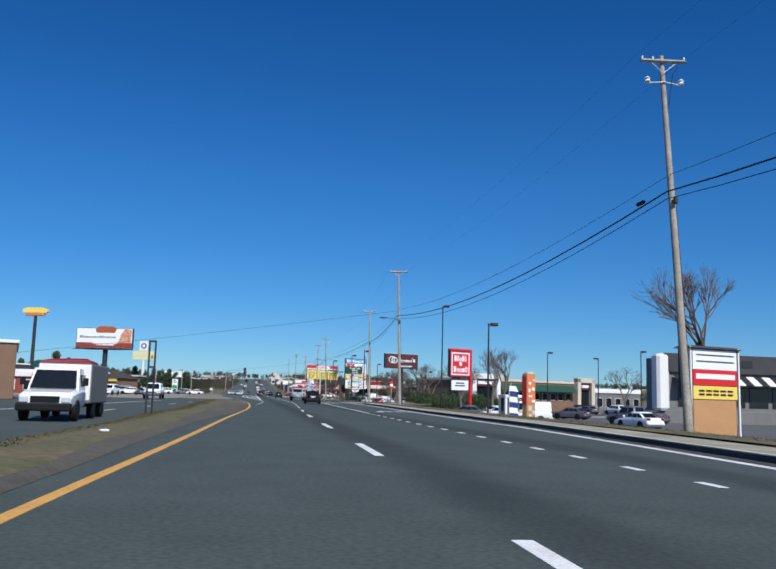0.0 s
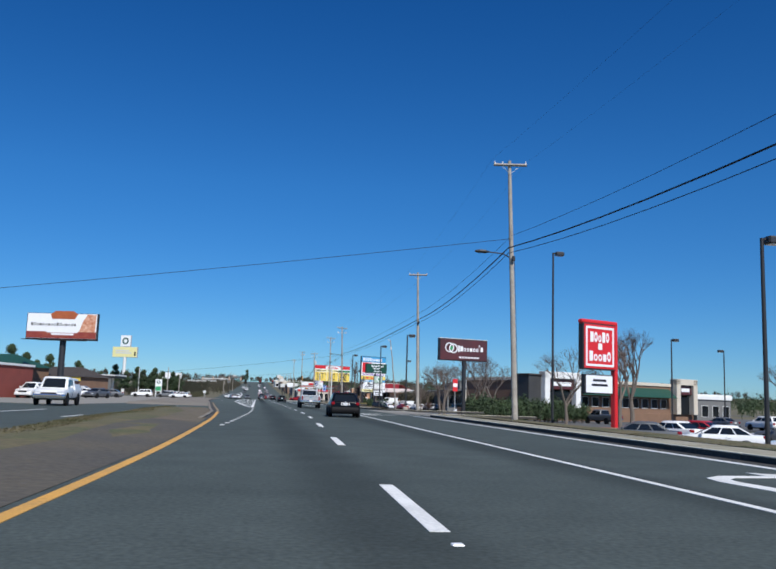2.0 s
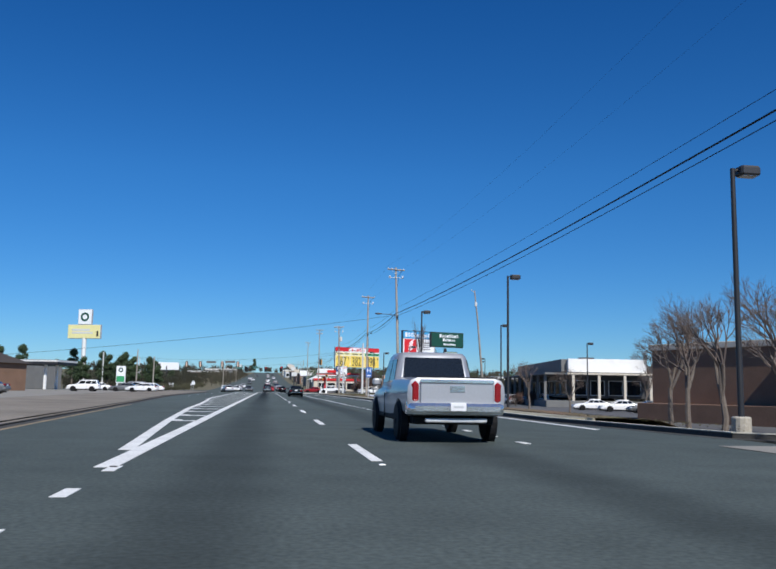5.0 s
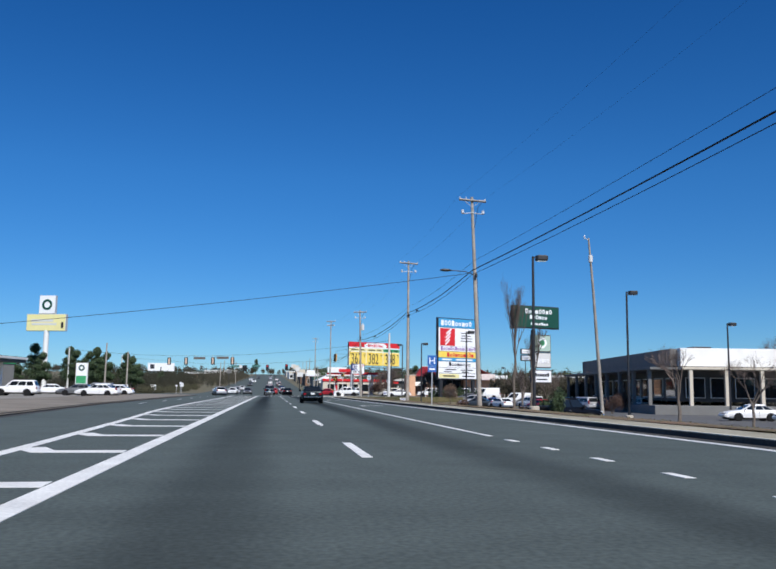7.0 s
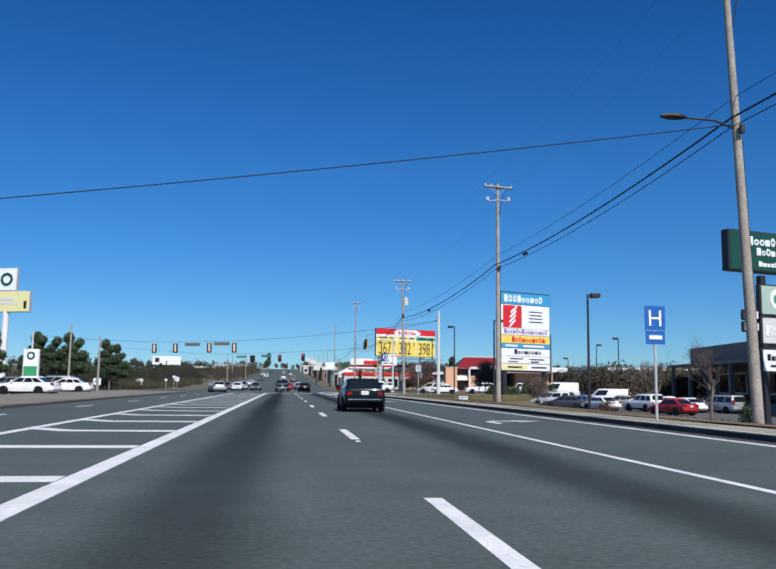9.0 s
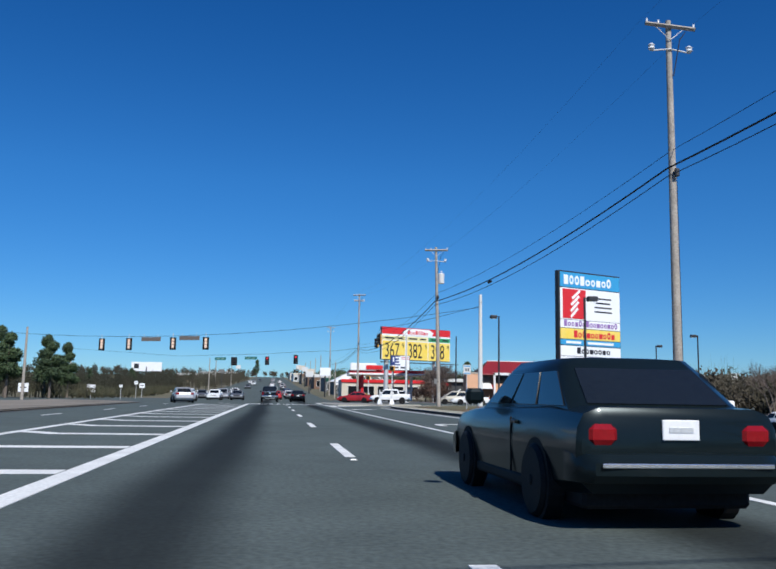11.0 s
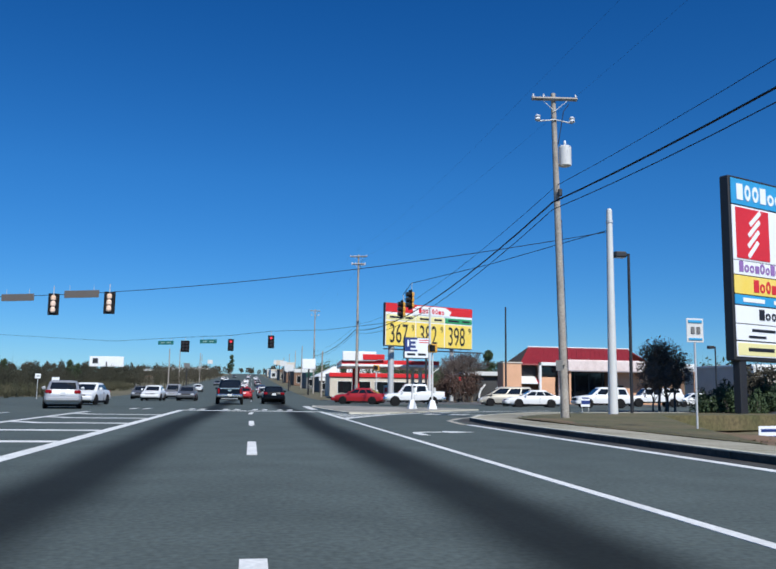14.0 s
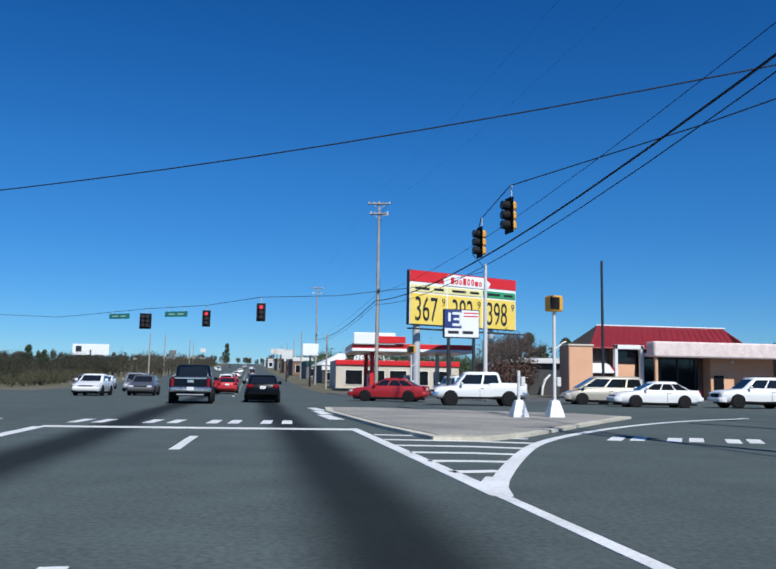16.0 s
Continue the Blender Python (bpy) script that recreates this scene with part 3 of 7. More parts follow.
def verge(name, line, reach, material, label):
    """Ground behind the footpath: a low crest, then down to the car park."""
    pts, n, rows = [], len(line), [reach[0] + (reach[1] - reach[0]) * k / 6 for k in range(7)]
    for i, (x, y) in enumerate(line):
        for s in rows:
            z = max(ground_z(x + s, y) + 0.05, -2) + 0.12 * (1 - step01((s - 3) / 4))
            pts.append((x + s, y, z + 0.03 * math.sin(y * 0.7 + s)))
    faces = [(7 * i + j, 7 * i + j + 1, 7 * i + j + 8, 7 * i + j + 7) for i in range(n - 1) for j in range(6)]
    return one(name, Mesh().add(pts, faces), material, label, "verge", kind="structure")


def slabs(name, line, reach, label):
    """A footpath of separate concrete slabs."""
    t = thing(name, label, "footpath", kind="structure")
    for (x0, y0), (x1, y1) in zip(line, line[1:]):
        n = max(1, round(math.hypot(x1 - x0, y1 - y0) / 3.0))
        for i in range(n):
            a, b = (i + 0.008) / n, (i + 0.992) / n
            part("slab", Mesh().ribbon([(x0 + (x1 - x0) * a, y0 + (y1 - y0) * a), (x0 + (x1 - x0) * b, y0 + (y1 - y0) * b)], (-reach[0], reach[1]), -0.03, 0.139 + 0.004 * (i % 2)), FOOTPATH, t)
    return t


RA, RB = RIGHT_A[:-3], RIGHT_B[3:-5]
slabs("footpath_1", RA, (0.18, 1.7), "pale concrete footpath beside the kerb")
slabs("footpath_2", RIGHT_B[3:-1], (0.18, 1.7), "pale concrete footpath beside the kerb")
verge("verge_1", RA, (1.71, 10.5), GRASS, "patchy winter grass verge behind the footpath")
verge("verge_2", RB, (1.71, 9.2), STRAW, "brown straw and thin grass verge behind the footpath")
def lot(name, xs, ys, label):
    return one(name, strip_grid(xs, ys, 0.03), LOT, label, "car park", kind="structure")


lot("parking_lot_1", [18.6, 22, 30, 60, 150], [-60, -30, 0, 30, 60, 94], "worn grey asphalt car park below the road")
lot("parking_lot_2", [18.8, 22, 30, 60, 160], [123, 150, 180, 210, 240, 262, 270, 276, 281], "worn grey asphalt car park below the road")
one("corner_grass", Mesh().poly([(11.5, 248), (11.5, 261), (11.8, 264.0), (12.9, 266.5), (14.6, 269.5), (17.4, 273.4), (30, 278.8), (40, 280.6), (40, 278), (21, 270.5), (15.5, 258)], -0.6, 0.16), GRASS, "grassy street corner with dry patches", "verge", kind="structure")
one("forecourt_ground", Mesh().poly([(10.9, 314), (60, 322), (140, 330), (140, 345), (10.9, 345)], -0.02, 0.03), LOT, "grey asphalt forecourt", "forecourt", kind="structure")

# corner island
ISLE = [(5.75, 289), (6.1, 278.3), (6.5, 274.0), (7.6, 273.8), (8.8, 275.1), (10.9, 278.1), (13.9, 282.4), (16.2, 285.6), (15.2, 288.5), (11.5, 291.0), (8, 293.5), (6.1, 293.5)]
isl = thing("traffic_island", "pale concrete traffic island with raised kerb", "traffic island", kind="structure")
part("kerb_edge", Mesh().poly(ISLE, -0.02, 0.075), KERB_TOP, isl)
cx, cy = 9.4, 283.4
part("island_top", Mesh().poly([(cx + (x - cx) * 0.93, cy + (y - cy) * 0.95) for x, y in ISLE], 0.05, 0.09), ISLAND, isl)

# median with grass
MEDIAN = [(-60, -9.2, -7.0, -6.9), (-20, -8.1, -6.0, -5.8), (0, -7.5, -5.5, -5.3), (12, -7.4, -5.4, -5.1), (22, -7.4, -5.35, -4.7), (30, -7.45, -5.35, -4.0), (40, -7.5, -5.4, -3.56), (50, -7.5, -5.25, -3.3), (60, -7.8, -5.45, -3.33), (70, -8.1, -5.0, -3.55), (78, -8.3, -5.2, -3.9), (86, -8.5, -6.1, -4.15), (95, -8.6, -6.6, -4.77), (104, -8.6, -6.9, -5.4)]
MED = [(y, *(float(np.interp(y, [r[0] for r in MEDIAN], [r[k] for r in MEDIAN])) for k in (1, 2, 3))) for y in list(range(-60, 0, 10)) + list(range(0, 100, 5)) + [104]]
pts, dirt = [], []
for y, x0, xg, x1 in MED:
    for s, z in ((0, 0.02), (0.15, 0.06), (0.4, 0.1), (0.75, 0.07), (1, -0.03)):
        pts.append((x0 + (x1 - x0) * s, y, z + 0.02 * math.sin(y * 0.3 + s * 5) if y < 104 else -0.04))
    w = (xg + 0.16 * math.sin(y * 0.9) + 0.1 * math.sin(y * 2.3) - x0) / (x1 - x0)
    for s, z in ((min(w, 0.97), 0.085), ((1 + w) / 2, 0.05), (1.0, -0.014)):
        dirt.append((x0 + (x1 - x0) * s, y, z + 0.02 if y < 104 else -0.02))
one("median_grass", Mesh().add(pts, [(5 * i + j, 5 * i + j + 1, 5 * i + j + 6, 5 * i + j + 5) for i in range(len(MED) - 1) for j in range(4)]), GRASS, "low grass median, yellowed by winter", "median", kind="structure")
k = 19
one("median_shoulder", Mesh().add(dirt[: 3 * k + 3], [(3 * i + j, 3 * i + j + 1, 3 * i + j + 4, 3 * i + j + 3) for i in range(k) for j in range(2)]), DIRT, "grey-brown worn dirt along the median's edge", "median", kind="structure")
one("median_clay", Mesh().add(dirt[3 * k :], [(3 * i + j, 3 * i + j + 1, 3 * i + j + 4, 3 * i + j + 3) for i in range(len(MED) - k - 1) for j in range(2)]), BARE, "bare reddish clay on the tip of the median", "median", kind="structure")
# pale strip and bank beyond the left-turn bay
LB = [p for p in LEFT_KERB if p[1] > 110]
LB.insert(0, (-5.6, 111.5))
pts = []
for x, y in LB:
    k = 1 if y > 112 else 0
    pts += [(x - 0.2, y, 0.15 * k - 0.06), (x - 3.0, y, 0.21 * k - 0.06), (x - 7.5, y, 0.24 * k - 0.06)]
one("left_verge", Mesh().add(pts, [(3 * i + j, 3 * i + j + 1, 3 * i + j + 4, 3 * i + j + 3) for i in range(len(LB) - 1) for j in range(2)]), TAN_PAVING, "dusty tan paved strip beside the turn lane", "verge", kind="structure")
one("left_forecourt", Mesh().poly([(-70, 108), (-15, 96), (-13.5, 114), (-15.4, 150), (-18, 190), (-19, 276), (-90, 276), (-110, 200)], -0.07, 0.03), APRON, "pale worn asphalt forecourts along the road", "forecourt", kind="structure")
# litter and a small drain stone on the median
one("litter", Mesh().box((-6.2, 8.1, 0.13), (0.2, 0.12, 0.05), 25, 0.02), WHITE, "crumpled white paper litter on the grass", "litter")

# ---- vehicles ----
def wheel(car, x, y, r, w, side):
    """side: -1 left, +1 right."""
    hub = new("wheel")
    hub.parent, hub.location = car, (x, y, r)
    part("tyre", Mesh().lathe((0, 0, 0), [(-w / 2, r * 0.62), (-w / 2, r * 0.9), (-w * 0.36, r), (w * 0.36, r), (w / 2, r * 0.9), (w / 2, r * 0.62)]), BLACK, hub, smooth=True)
    a = side * w / 2
    part("rim", Mesh().lathe((0, 0, 0), [(a - side * 0.03, r * 0.64), (a, r * 0.62), (a - side * 0.024, r * 0.5), (a - side * 0.02, r * 0.2), (a + side * 0.005, r * 0.12), (a + side * 0.005, 0.01)]), ALLOY, hub, smooth=True)
    part("hub_cap", Mesh().lathe((a, 0, 0), [(-side * 0.03, r * 0.2), (side * 0.012, r * 0.14), (side * 0.016, 0.01)], n=10), BLACK, hub)


KINDS = {
    # length, width, height, wheel radius, axles front/rear; belt; body stations (y, bottom, top, half-width scale); cabin rear base, rear top, front top, front base
    "sedan": (4.8, 1.82, 1.46, 0.33, 1.35, -1.4, 0.95, [(-2.4, 0.42, 0.82, 0.86), (-2.3, 0.25, 0.98, 0.95), (-1.6, 0.2, 1.0, 1.0), (0, 0.18, 0.96, 1.0), (1.0, 0.2, 0.95, 1.0), (2.0, 0.22, 0.82, 0.96), (2.35, 0.3, 0.68, 0.86), (2.4, 0.4, 0.58, 0.8)], (-1.95, -1.1, 0.25, 1.15)),
    "hatch": (4.5, 1.8, 1.46, 0.33, 1.32, -1.36, 0.94, [(-2.25, 0.4, 0.84, 0.8), (-2.235, 0.34, 0.9, 0.87), (-2.19, 0.29, 0.935, 0.92), (-2.1, 0.26, 0.955, 0.96), (-1.8, 0.24, 0.97, 1.0), (-1.3, 0.22, 0.97, 1.0), (0, 0.2, 0.95, 1.0), (1.0, 0.22, 0.94, 1.0), (1.9, 0.24, 0.84, 0.96), (2.2, 0.3, 0.7, 0.87), (2.25, 0.4, 0.6, 0.8)], (-2.17, -1.62, 0.2, 1.15)),
    "boxy": (4.6, 1.76, 1.42, 0.32, 1.3, -1.32, 0.95, [(-2.3, 0.42, 0.9, 0.93), (-2.26, 0.3, 0.97, 0.97), (-1.5, 0.24, 1.0, 1.0), (0, 0.22, 0.97, 1.0), (1.0, 0.22, 0.95, 1.0), (2.0, 0.25, 0.88, 0.97), (2.25, 0.32, 0.76, 0.93), (2.3, 0.42, 0.62, 0.88)], (-2.05, -1.42, 0.2, 1.05)),
    "suv": (4.7, 1.88, 1.76, 0.37, 1.4, -1.38, 1.08, [(-2.35, 0.5, 1.02, 0.9), (-2.28, 0.34, 1.08, 0.97), (-1.3, 0.3, 1.1, 1.0), (0, 0.28, 1.08, 1.0), (1.1, 0.3, 1.07, 1.0), (2.05, 0.3, 0.98, 0.97), (2.3, 0.36, 0.86, 0.9), (2.35, 0.45, 0.7, 0.85)], (-2.27, -2.0, 0.35, 1.1)),
    "minivan": (5.0, 1.96, 1.76, 0.34, 1.55, -1.5, 1.02, [(-2.5, 0.45, 0.98, 0.88), (-2.4, 0.26, 1.03, 0.97), (-1.3, 0.22, 1.05, 1.0), (0, 0.2, 1.03, 1.0), (1.2, 0.22, 1.0, 1.0), (2.1, 0.24, 0.85, 0.95), (2.45, 0.32, 0.68, 0.86), (2.5, 0.42, 0.56, 0.8)], (-2.4, -2.15, 0.75, 1.85)),
    "van": (5.6, 2.0, 2.08, 0.37, 1.75, -1.75, 1.15, [(-2.8, 0.5, 1.1, 0.93), (-2.75, 0.34, 1.15, 0.99), (-1.3, 0.3, 1.17, 1.0), (0, 0.3, 1.17, 1.0), (1.4, 0.3, 1.15, 1.0), (2.4, 0.32, 1.0, 0.97), (2.75, 0.4, 0.8, 0.9), (2.8, 0.48, 0.65, 0.86)], (-2.76, -2.7, 1.0, 1.85)),
    "pickup": (5.75, 2.0, 1.9, 0.4, 1.85, -1.75, 1.12, [(-2.87, 0.62, 1.18, 0.94), (-2.83, 0.55, 1.28, 0.99), (-1.9, 0.5, 1.3, 1.0), (-0.55, 0.42, 1.3, 1.0), (-0.5, 0.38, 1.14, 1.0), (1.2, 0.4, 1.14, 1.0), (2.5, 0.42, 1.06, 0.98), (2.8, 0.46, 0.92, 0.93), (2.87, 0.55, 0.75, 0.88)], (-0.62, -0.42, 0.95, 1.6)),
}


def bumper(hw, y, z, way, h):
    """A bumper that bows outwards and wraps round the corners; way: +1 front, -1 rear."""
    rings = []
    for i in range(13):
        u = -1 + i / 6
        yy = y + way * (0.13 - 0.07 * u * u - 0.2 * max(0, abs(u) - 0.7) / 0.3)
        x = hw * 0.985 * math.sin(u * 1.5708) ** 1 if abs(u) < 1 else hw * 0.985 * u
        rings.append([(x, yy + way * a, z + h * b) for a, b in ((-0.14, -0.5), (-0.03, -0.46), (0.02, -0.2), (0.02, 0.2), (-0.04, 0.46), (-0.14, 0.5))])
    return Mesh().loft(rings)


def vehicle(kind, color, label, plate=True, bar=False, roofrack=False, cap=False, crew=False):
    """A road vehicle that heads along +y, built round the middle of its wheels on the ground."""
    length, width, height, r, fa, ra, belt, stations, (rb, rt, ft, fb) = KINDS[kind]
    if crew:
        rb, rt = -1.4, -1.15
    car = thing({"hatch": "hatchback_car", "boxy": "estate_car", "sedan": "sedan_car", "suv": "suv_car", "minivan": "minivan", "van": "cargo_van", "pickup": "pickup_truck"}[kind], label, {"van": "van", "minivan": "minivan", "pickup": "pickup truck"}.get(kind, "car"))
    hw = width / 2
    rings = []
    for y, zb, zt, s in stations:
        w = hw * s
        side = [(w - 0.14, zb), (w - 0.03, zb + 0.1), (w, zb + (zt - zb) * 0.5), (w - 0.015, zt - 0.16), (w - 0.07, zt - 0.05), (w - 0.2, zt)]
        rings.append([(x, y, z) for x, z in side] + [(-x, y, z) for x, z in reversed(side)])
    body = part("body", Mesh().loft(rings), color, car, smooth=True)
    top, tw, bw = height, hw - 0.24, hw - 0.1

    def ring(y0, y1, w, z, c=0.12):
        return [(-w + c, y0, z), (w - c, y0, z), (w, y0 + c, z), (w, y1 - c, z), (w - c, y1, z), (-w + c, y1, z), (-w, y1 - c, z), (-w, y0 + c, z)]

    zb = belt - 0.04 if kind != "pickup" else 1.1
    part("cabin", Mesh().loft([ring(rb, fb, bw, zb), ring(rt, ft, tw + 0.03, top - 0.1), ring(rt + 0.06, ft - 0.06, tw - 0.04, top - 0.02), ring(rt + 0.25, ft - 0.25, tw - 0.25, top)]), color, car, smooth=True)

    def pane(name, a, b, c, d, u0, u1, v0, v1, material=GLASS, off=0.012, parent=car):
        """A thin panel on the flat between corners a, b (below) and c, d (above b, above a)."""
        a, b, c, d = (Vector(p) for p in (a, b, c, d))
        n = (b - a).cross(d - a).normalized() * off

        def at(u, v):
            return a + (b - a) * u + (d - a) * v + (a - b + c - d) * u * v

        q = [at(u0, v0), at(u1, v0), at(u1, v1), at(u0, v1)]
        return part(name, Mesh().loft([[p - n * 0.5 for p in q], [p + n for p in q]]), material, parent)

    zt = top - 0.1
    wt = tw + 0.03
    pane("rear_window", (-bw, rb, zb), (bw, rb, zb), (wt, rt, zt), (-wt, rt, zt), 0.09, 0.91, {"pickup": 0.28, "hatch": 0.1}.get(kind, 0.2), 0.95)
    pane("windscreen", (bw, fb, zb), (-bw, fb, zb), (-wt, ft, zt), (wt, ft, zt), 0.1, 0.9, 0.1, 0.95)
    cuts = {"pickup": ((0.07, 0.42), (0.47, 0.93)), "van": ((0.62, 0.95),), "minivan": ((0.05, 0.28), (0.31, 0.6), (0.63, 0.93))}.get(kind, ((0.06, 0.3), (0.33, 0.6), (0.63, 0.92)))
    for s in (-1, 1):
        for u0, u1 in cuts:
            p = ((s * bw, fb, zb), (s * bw, rb, zb), (s * wt, rt, zt), (s * wt, ft, zt)) if s < 0 else ((s * bw, rb, zb), (s * bw, fb, zb), (s * wt, ft, zt), (s * wt, rt, zt))
            a, b = (1 - u1, 1 - u0) if s < 0 else (u0, u1)
            pane("side_window", *p, a, b, 0.16, 0.9)
        part("wing_mirror", Mesh().box((s * (hw + 0.08), fb - 0.42, belt + 0.1), (0.2, 0.14, 0.17), 0, 0.04), color, car)
        part("door_seam", Mesh().box((s * (hw - 0.006), (rb * 0.35 + fb * 0.65) - 0.5, belt * 0.62), (0.02, 0.012, belt * 0.55)), BLACK, car)
        part("door_handle", Mesh().box((s * (hw + 0.005), (rb * 0.35 + fb * 0.65) - 0.65, belt - 0.14), (0.03, 0.16, 0.035), 0, 0.01), CHROME if kind == "pickup" else color, car)
        part("sill", Mesh().box((s * (hw - 0.07), (fa + ra) / 2, stations[3][1] + 0.05), (0.1, fa - ra - 2.2 * r, 0.12), 0, 0.03), BLACK, car)
        for y in (fa, ra):
            # black disc on the body side imitates the shaded hollow of the wheel well
            part("wheel_arch", Mesh().lathe((s * (hw - 0.07), y, r), [(-0.07, 0.02), (-0.07, r * 1.16), (0.073, r * 1.16), (0.073, 0.02)], n=24), BLACK, car)
            wheel(car, s * (hw - 0.072), y, r, 0.23, s)
        y0, z1 = stations[0][0], stations[1][2]
        tall = {"van": 0.4, "minivan": 0.5, "suv": 0.28, "pickup": 0.42}.get(kind, 0.2)
        zl = {"van": 1.0, "minivan": 1.05, "pickup": 1.0, "hatch": 0.8, "boxy": 0.76}.get(kind, 0.86)
        lamp_w = 0.24 if kind == "hatch" else 0.3 if kind == "boxy" else 0.34 if kind in ("sedan", "hatch", "suv") else 0.2
        part("tail_lamp", Mesh().box((s * (hw * 0.9 - lamp_w / 2 + (0.0 if kind == "boxy" else 0.03)), y0 + 0.075, zl), (lamp_w, 0.2, tall), s * 14 if kind in ("sedan", "hatch") else 0, 0.06), TAIL_RED, car)
        fy, fz = stations[-2][0], stations[-2][2]
        part("headlamp", Mesh().box((s * (hw * 0.9 - 0.2), fy - 0.06, fz - 0.06), (0.36, 0.26, 0.17), 0, 0.05), CLEAR_LENS, car)
    bright = CHROME if kind == "pickup" else color
    y0, y1, zbump = stations[0][0], stations[-1][0], {"pickup": 0.68, "suv": 0.56, "van": 0.55}.get(kind, 0.5)
    part("rear_bumper", bumper(hw, y0 - 0.0, zbump - 0.06 if kind == "hatch" else zbump, -1, 0.34 if kind == "hatch" else 0.24), BLACK if kind == "hatch" else bright, car, smooth=True)
    part("front_bumper", bumper(hw, y1 + 0.0, 0.46 if kind != "pickup" else 0.62, 1, 0.28), bright, car, smooth=True)
    part("underbody", Mesh().box((0, 0, stations[3][1] + 0.02), (width * 0.82, length * 0.9, 0.16), 0, 0.03), BLACK, car)
    part("grille", Mesh().box((0, y1 - 0.0, stations[-1][2]), (width * 0.5, 0.06, 0.2), 0, 0.03), BLACK, car)
    if plate:
        zp = {"pickup": 0.72, "hatch": 0.78, "suv": 0.88}.get(kind, 0.8)
        yp = y0 - (0.16 if kind == "pickup" else 0.012)
        pl = part("number_plate", Mesh().box((0, yp, zp), (0.31, 0.02, 0.16), 0, 0.008), PLATE, car)
        part("plate_bar", Mesh().box((0, yp - 0.012, zp), (0.2, 0.006, 0.04)), STEEL, pl)
        if kind == "hatch":
            for s in (-1, 1):
                part("plate_surround", Mesh().box((s * 0.225, y0 - 0.01, 0.79), (0.06, 0.03, 0.16), s * 8, 0.02), PLATE, car)
    if kind == "boxy":
        part("bumper_strip", Mesh().box((0, y0 - 0.145, zbump + 0.03), (width * 0.8, 0.02, 0.035), 0, 0.01), CHROME, car, "thin chrome strip along the bumper")
    if kind == "hatch":
        part("exhaust", Mesh().lathe((0.55, y0 + 0.06, 0.3), [(-0.12, 0.035), (0.1, 0.035)], "y", 12), STEEL, car)
        part("badge", Mesh().lathe((0, y0 - 0.012, 0.9), [(-0.01, 0.035), (0.01, 0.035)], "y", 12), STEEL, car)
        part("roof_spoiler", Mesh().box((0, rt + 0.04, top - 0.06), (tw * 1.6, 0.2, 0.03), 0, 0.012), color, car)
    if kind == "suv" or roofrack:
        for s in (-1, 1):
            part("roof_rail", Mesh().tube([(s * (tw - 0.12), rt + 0.2, top + 0.0), (s * (tw - 0.12), rt + 0.35, top + 0.06), (s * (tw - 0.12), ft - 0.45, top + 0.06), (s * (tw - 0.12), ft - 0.3, top)], 0.02, 6), BLACK, car)
    if bar:
        part("trim_bar", Mesh().box((0, y0 - 0.02, 1.02), (width * 0.62, 0.05, 0.07), 0, 0.02), CHROME, car)
    if kind == "pickup":
        part("tailgate", Mesh().box((0, y0 - 0.02, 0.99), (width * 0.74, 0.06, 0.5), 0, 0.03), color, car)
        part("tailgate_trim", Mesh().box((0, y0 - 0.045, 1.21), (width * 0.74, 0.05, 0.075), 0, 0.02), CHROME, car)
        part("tailgate_badge", Mesh().box((0, y0 - 0.055, 1.07), (0.3, 0.02, 0.13), 0, 0.03), CHROME, car)
        part("tow_bar", Mesh().box((0, y0 + 0.05, 0.45), (1.25, 0.08, 0.08), 0, 0.02), STEEL, car)
        if cap:
            part("bed_cap", Mesh().loft([ring(-2.8, -0.66, hw - 0.1, 1.27), ring(-2.7, -0.66, hw - 0.26, 1.8), ring(-2.6, -0.7, hw - 0.4, 1.86)]), color, car, "white fibreglass bed cap", True)
            for s in (-1, 1):
                part("cap_window", Mesh().box((s * (hw - 0.165), -1.7, 1.54), (0.03, 1.5, 0.3), 0, 0.01), GLASS, car)
        else:
            # dark sheet at rail height imitates the shaded recess of the bed
            part("bed_floor", Mesh().box((0, -1.7, 1.296), (width * 0.78, 2.05, 0.02)), BLACK, car)
    return car


def place(proto, x, y, z=0.0, heading=0.0, label=""):
    c = copy_thing(proto, pose(x, y, z, 0, 0, heading))
    return tagged(c, label) if label else c


NAVY, BLACKP, GREENB = paint("navy", (0.005, 0.0105, 0.0195)), paint("black", (0.004, 0.0045, 0.006), 0.0), paint("dark_green", (0.008, 0.014, 0.016))
SILVER, WHITEP, REDP = paint("silver", (0.42, 0.43, 0.45), 0.5), paint("white", (0.8, 0.8, 0.79), 0.0), paint("red", (0.4, 0.015, 0.02))
GREY, BEIGE, BLUEP, TEAL = paint("grey", (0.13, 0.135, 0.14), 0.4), paint("beige", (0.5, 0.46, 0.38), 0.4), paint("blue", (0.03, 0.08, 0.22)), paint("slate", (0.03, 0.04, 0.05), 0.3)

# vehicles on the road ahead
truck = vehicle("pickup", NAVY, "dark navy pickup truck with chrome rear bumper")
truck.matrix_basis = pose(0.1, 301.2, 0, 0, 0, 1)
black_hatch = vehicle("hatch", BLACKP, "glossy black hatchback with white rear plate")
black_hatch.matrix_basis = pose(3.6, 82.45, 0, 0, 0, -2)
black_hatch.scale = (0.95, 0.95, 0.95)
boxy = vehicle("boxy", GREENB, "dark green older boxy car with wide red tail lamps")
boxy.matrix_basis = pose(3.6, 205.3, 0, 0, 0, 0)
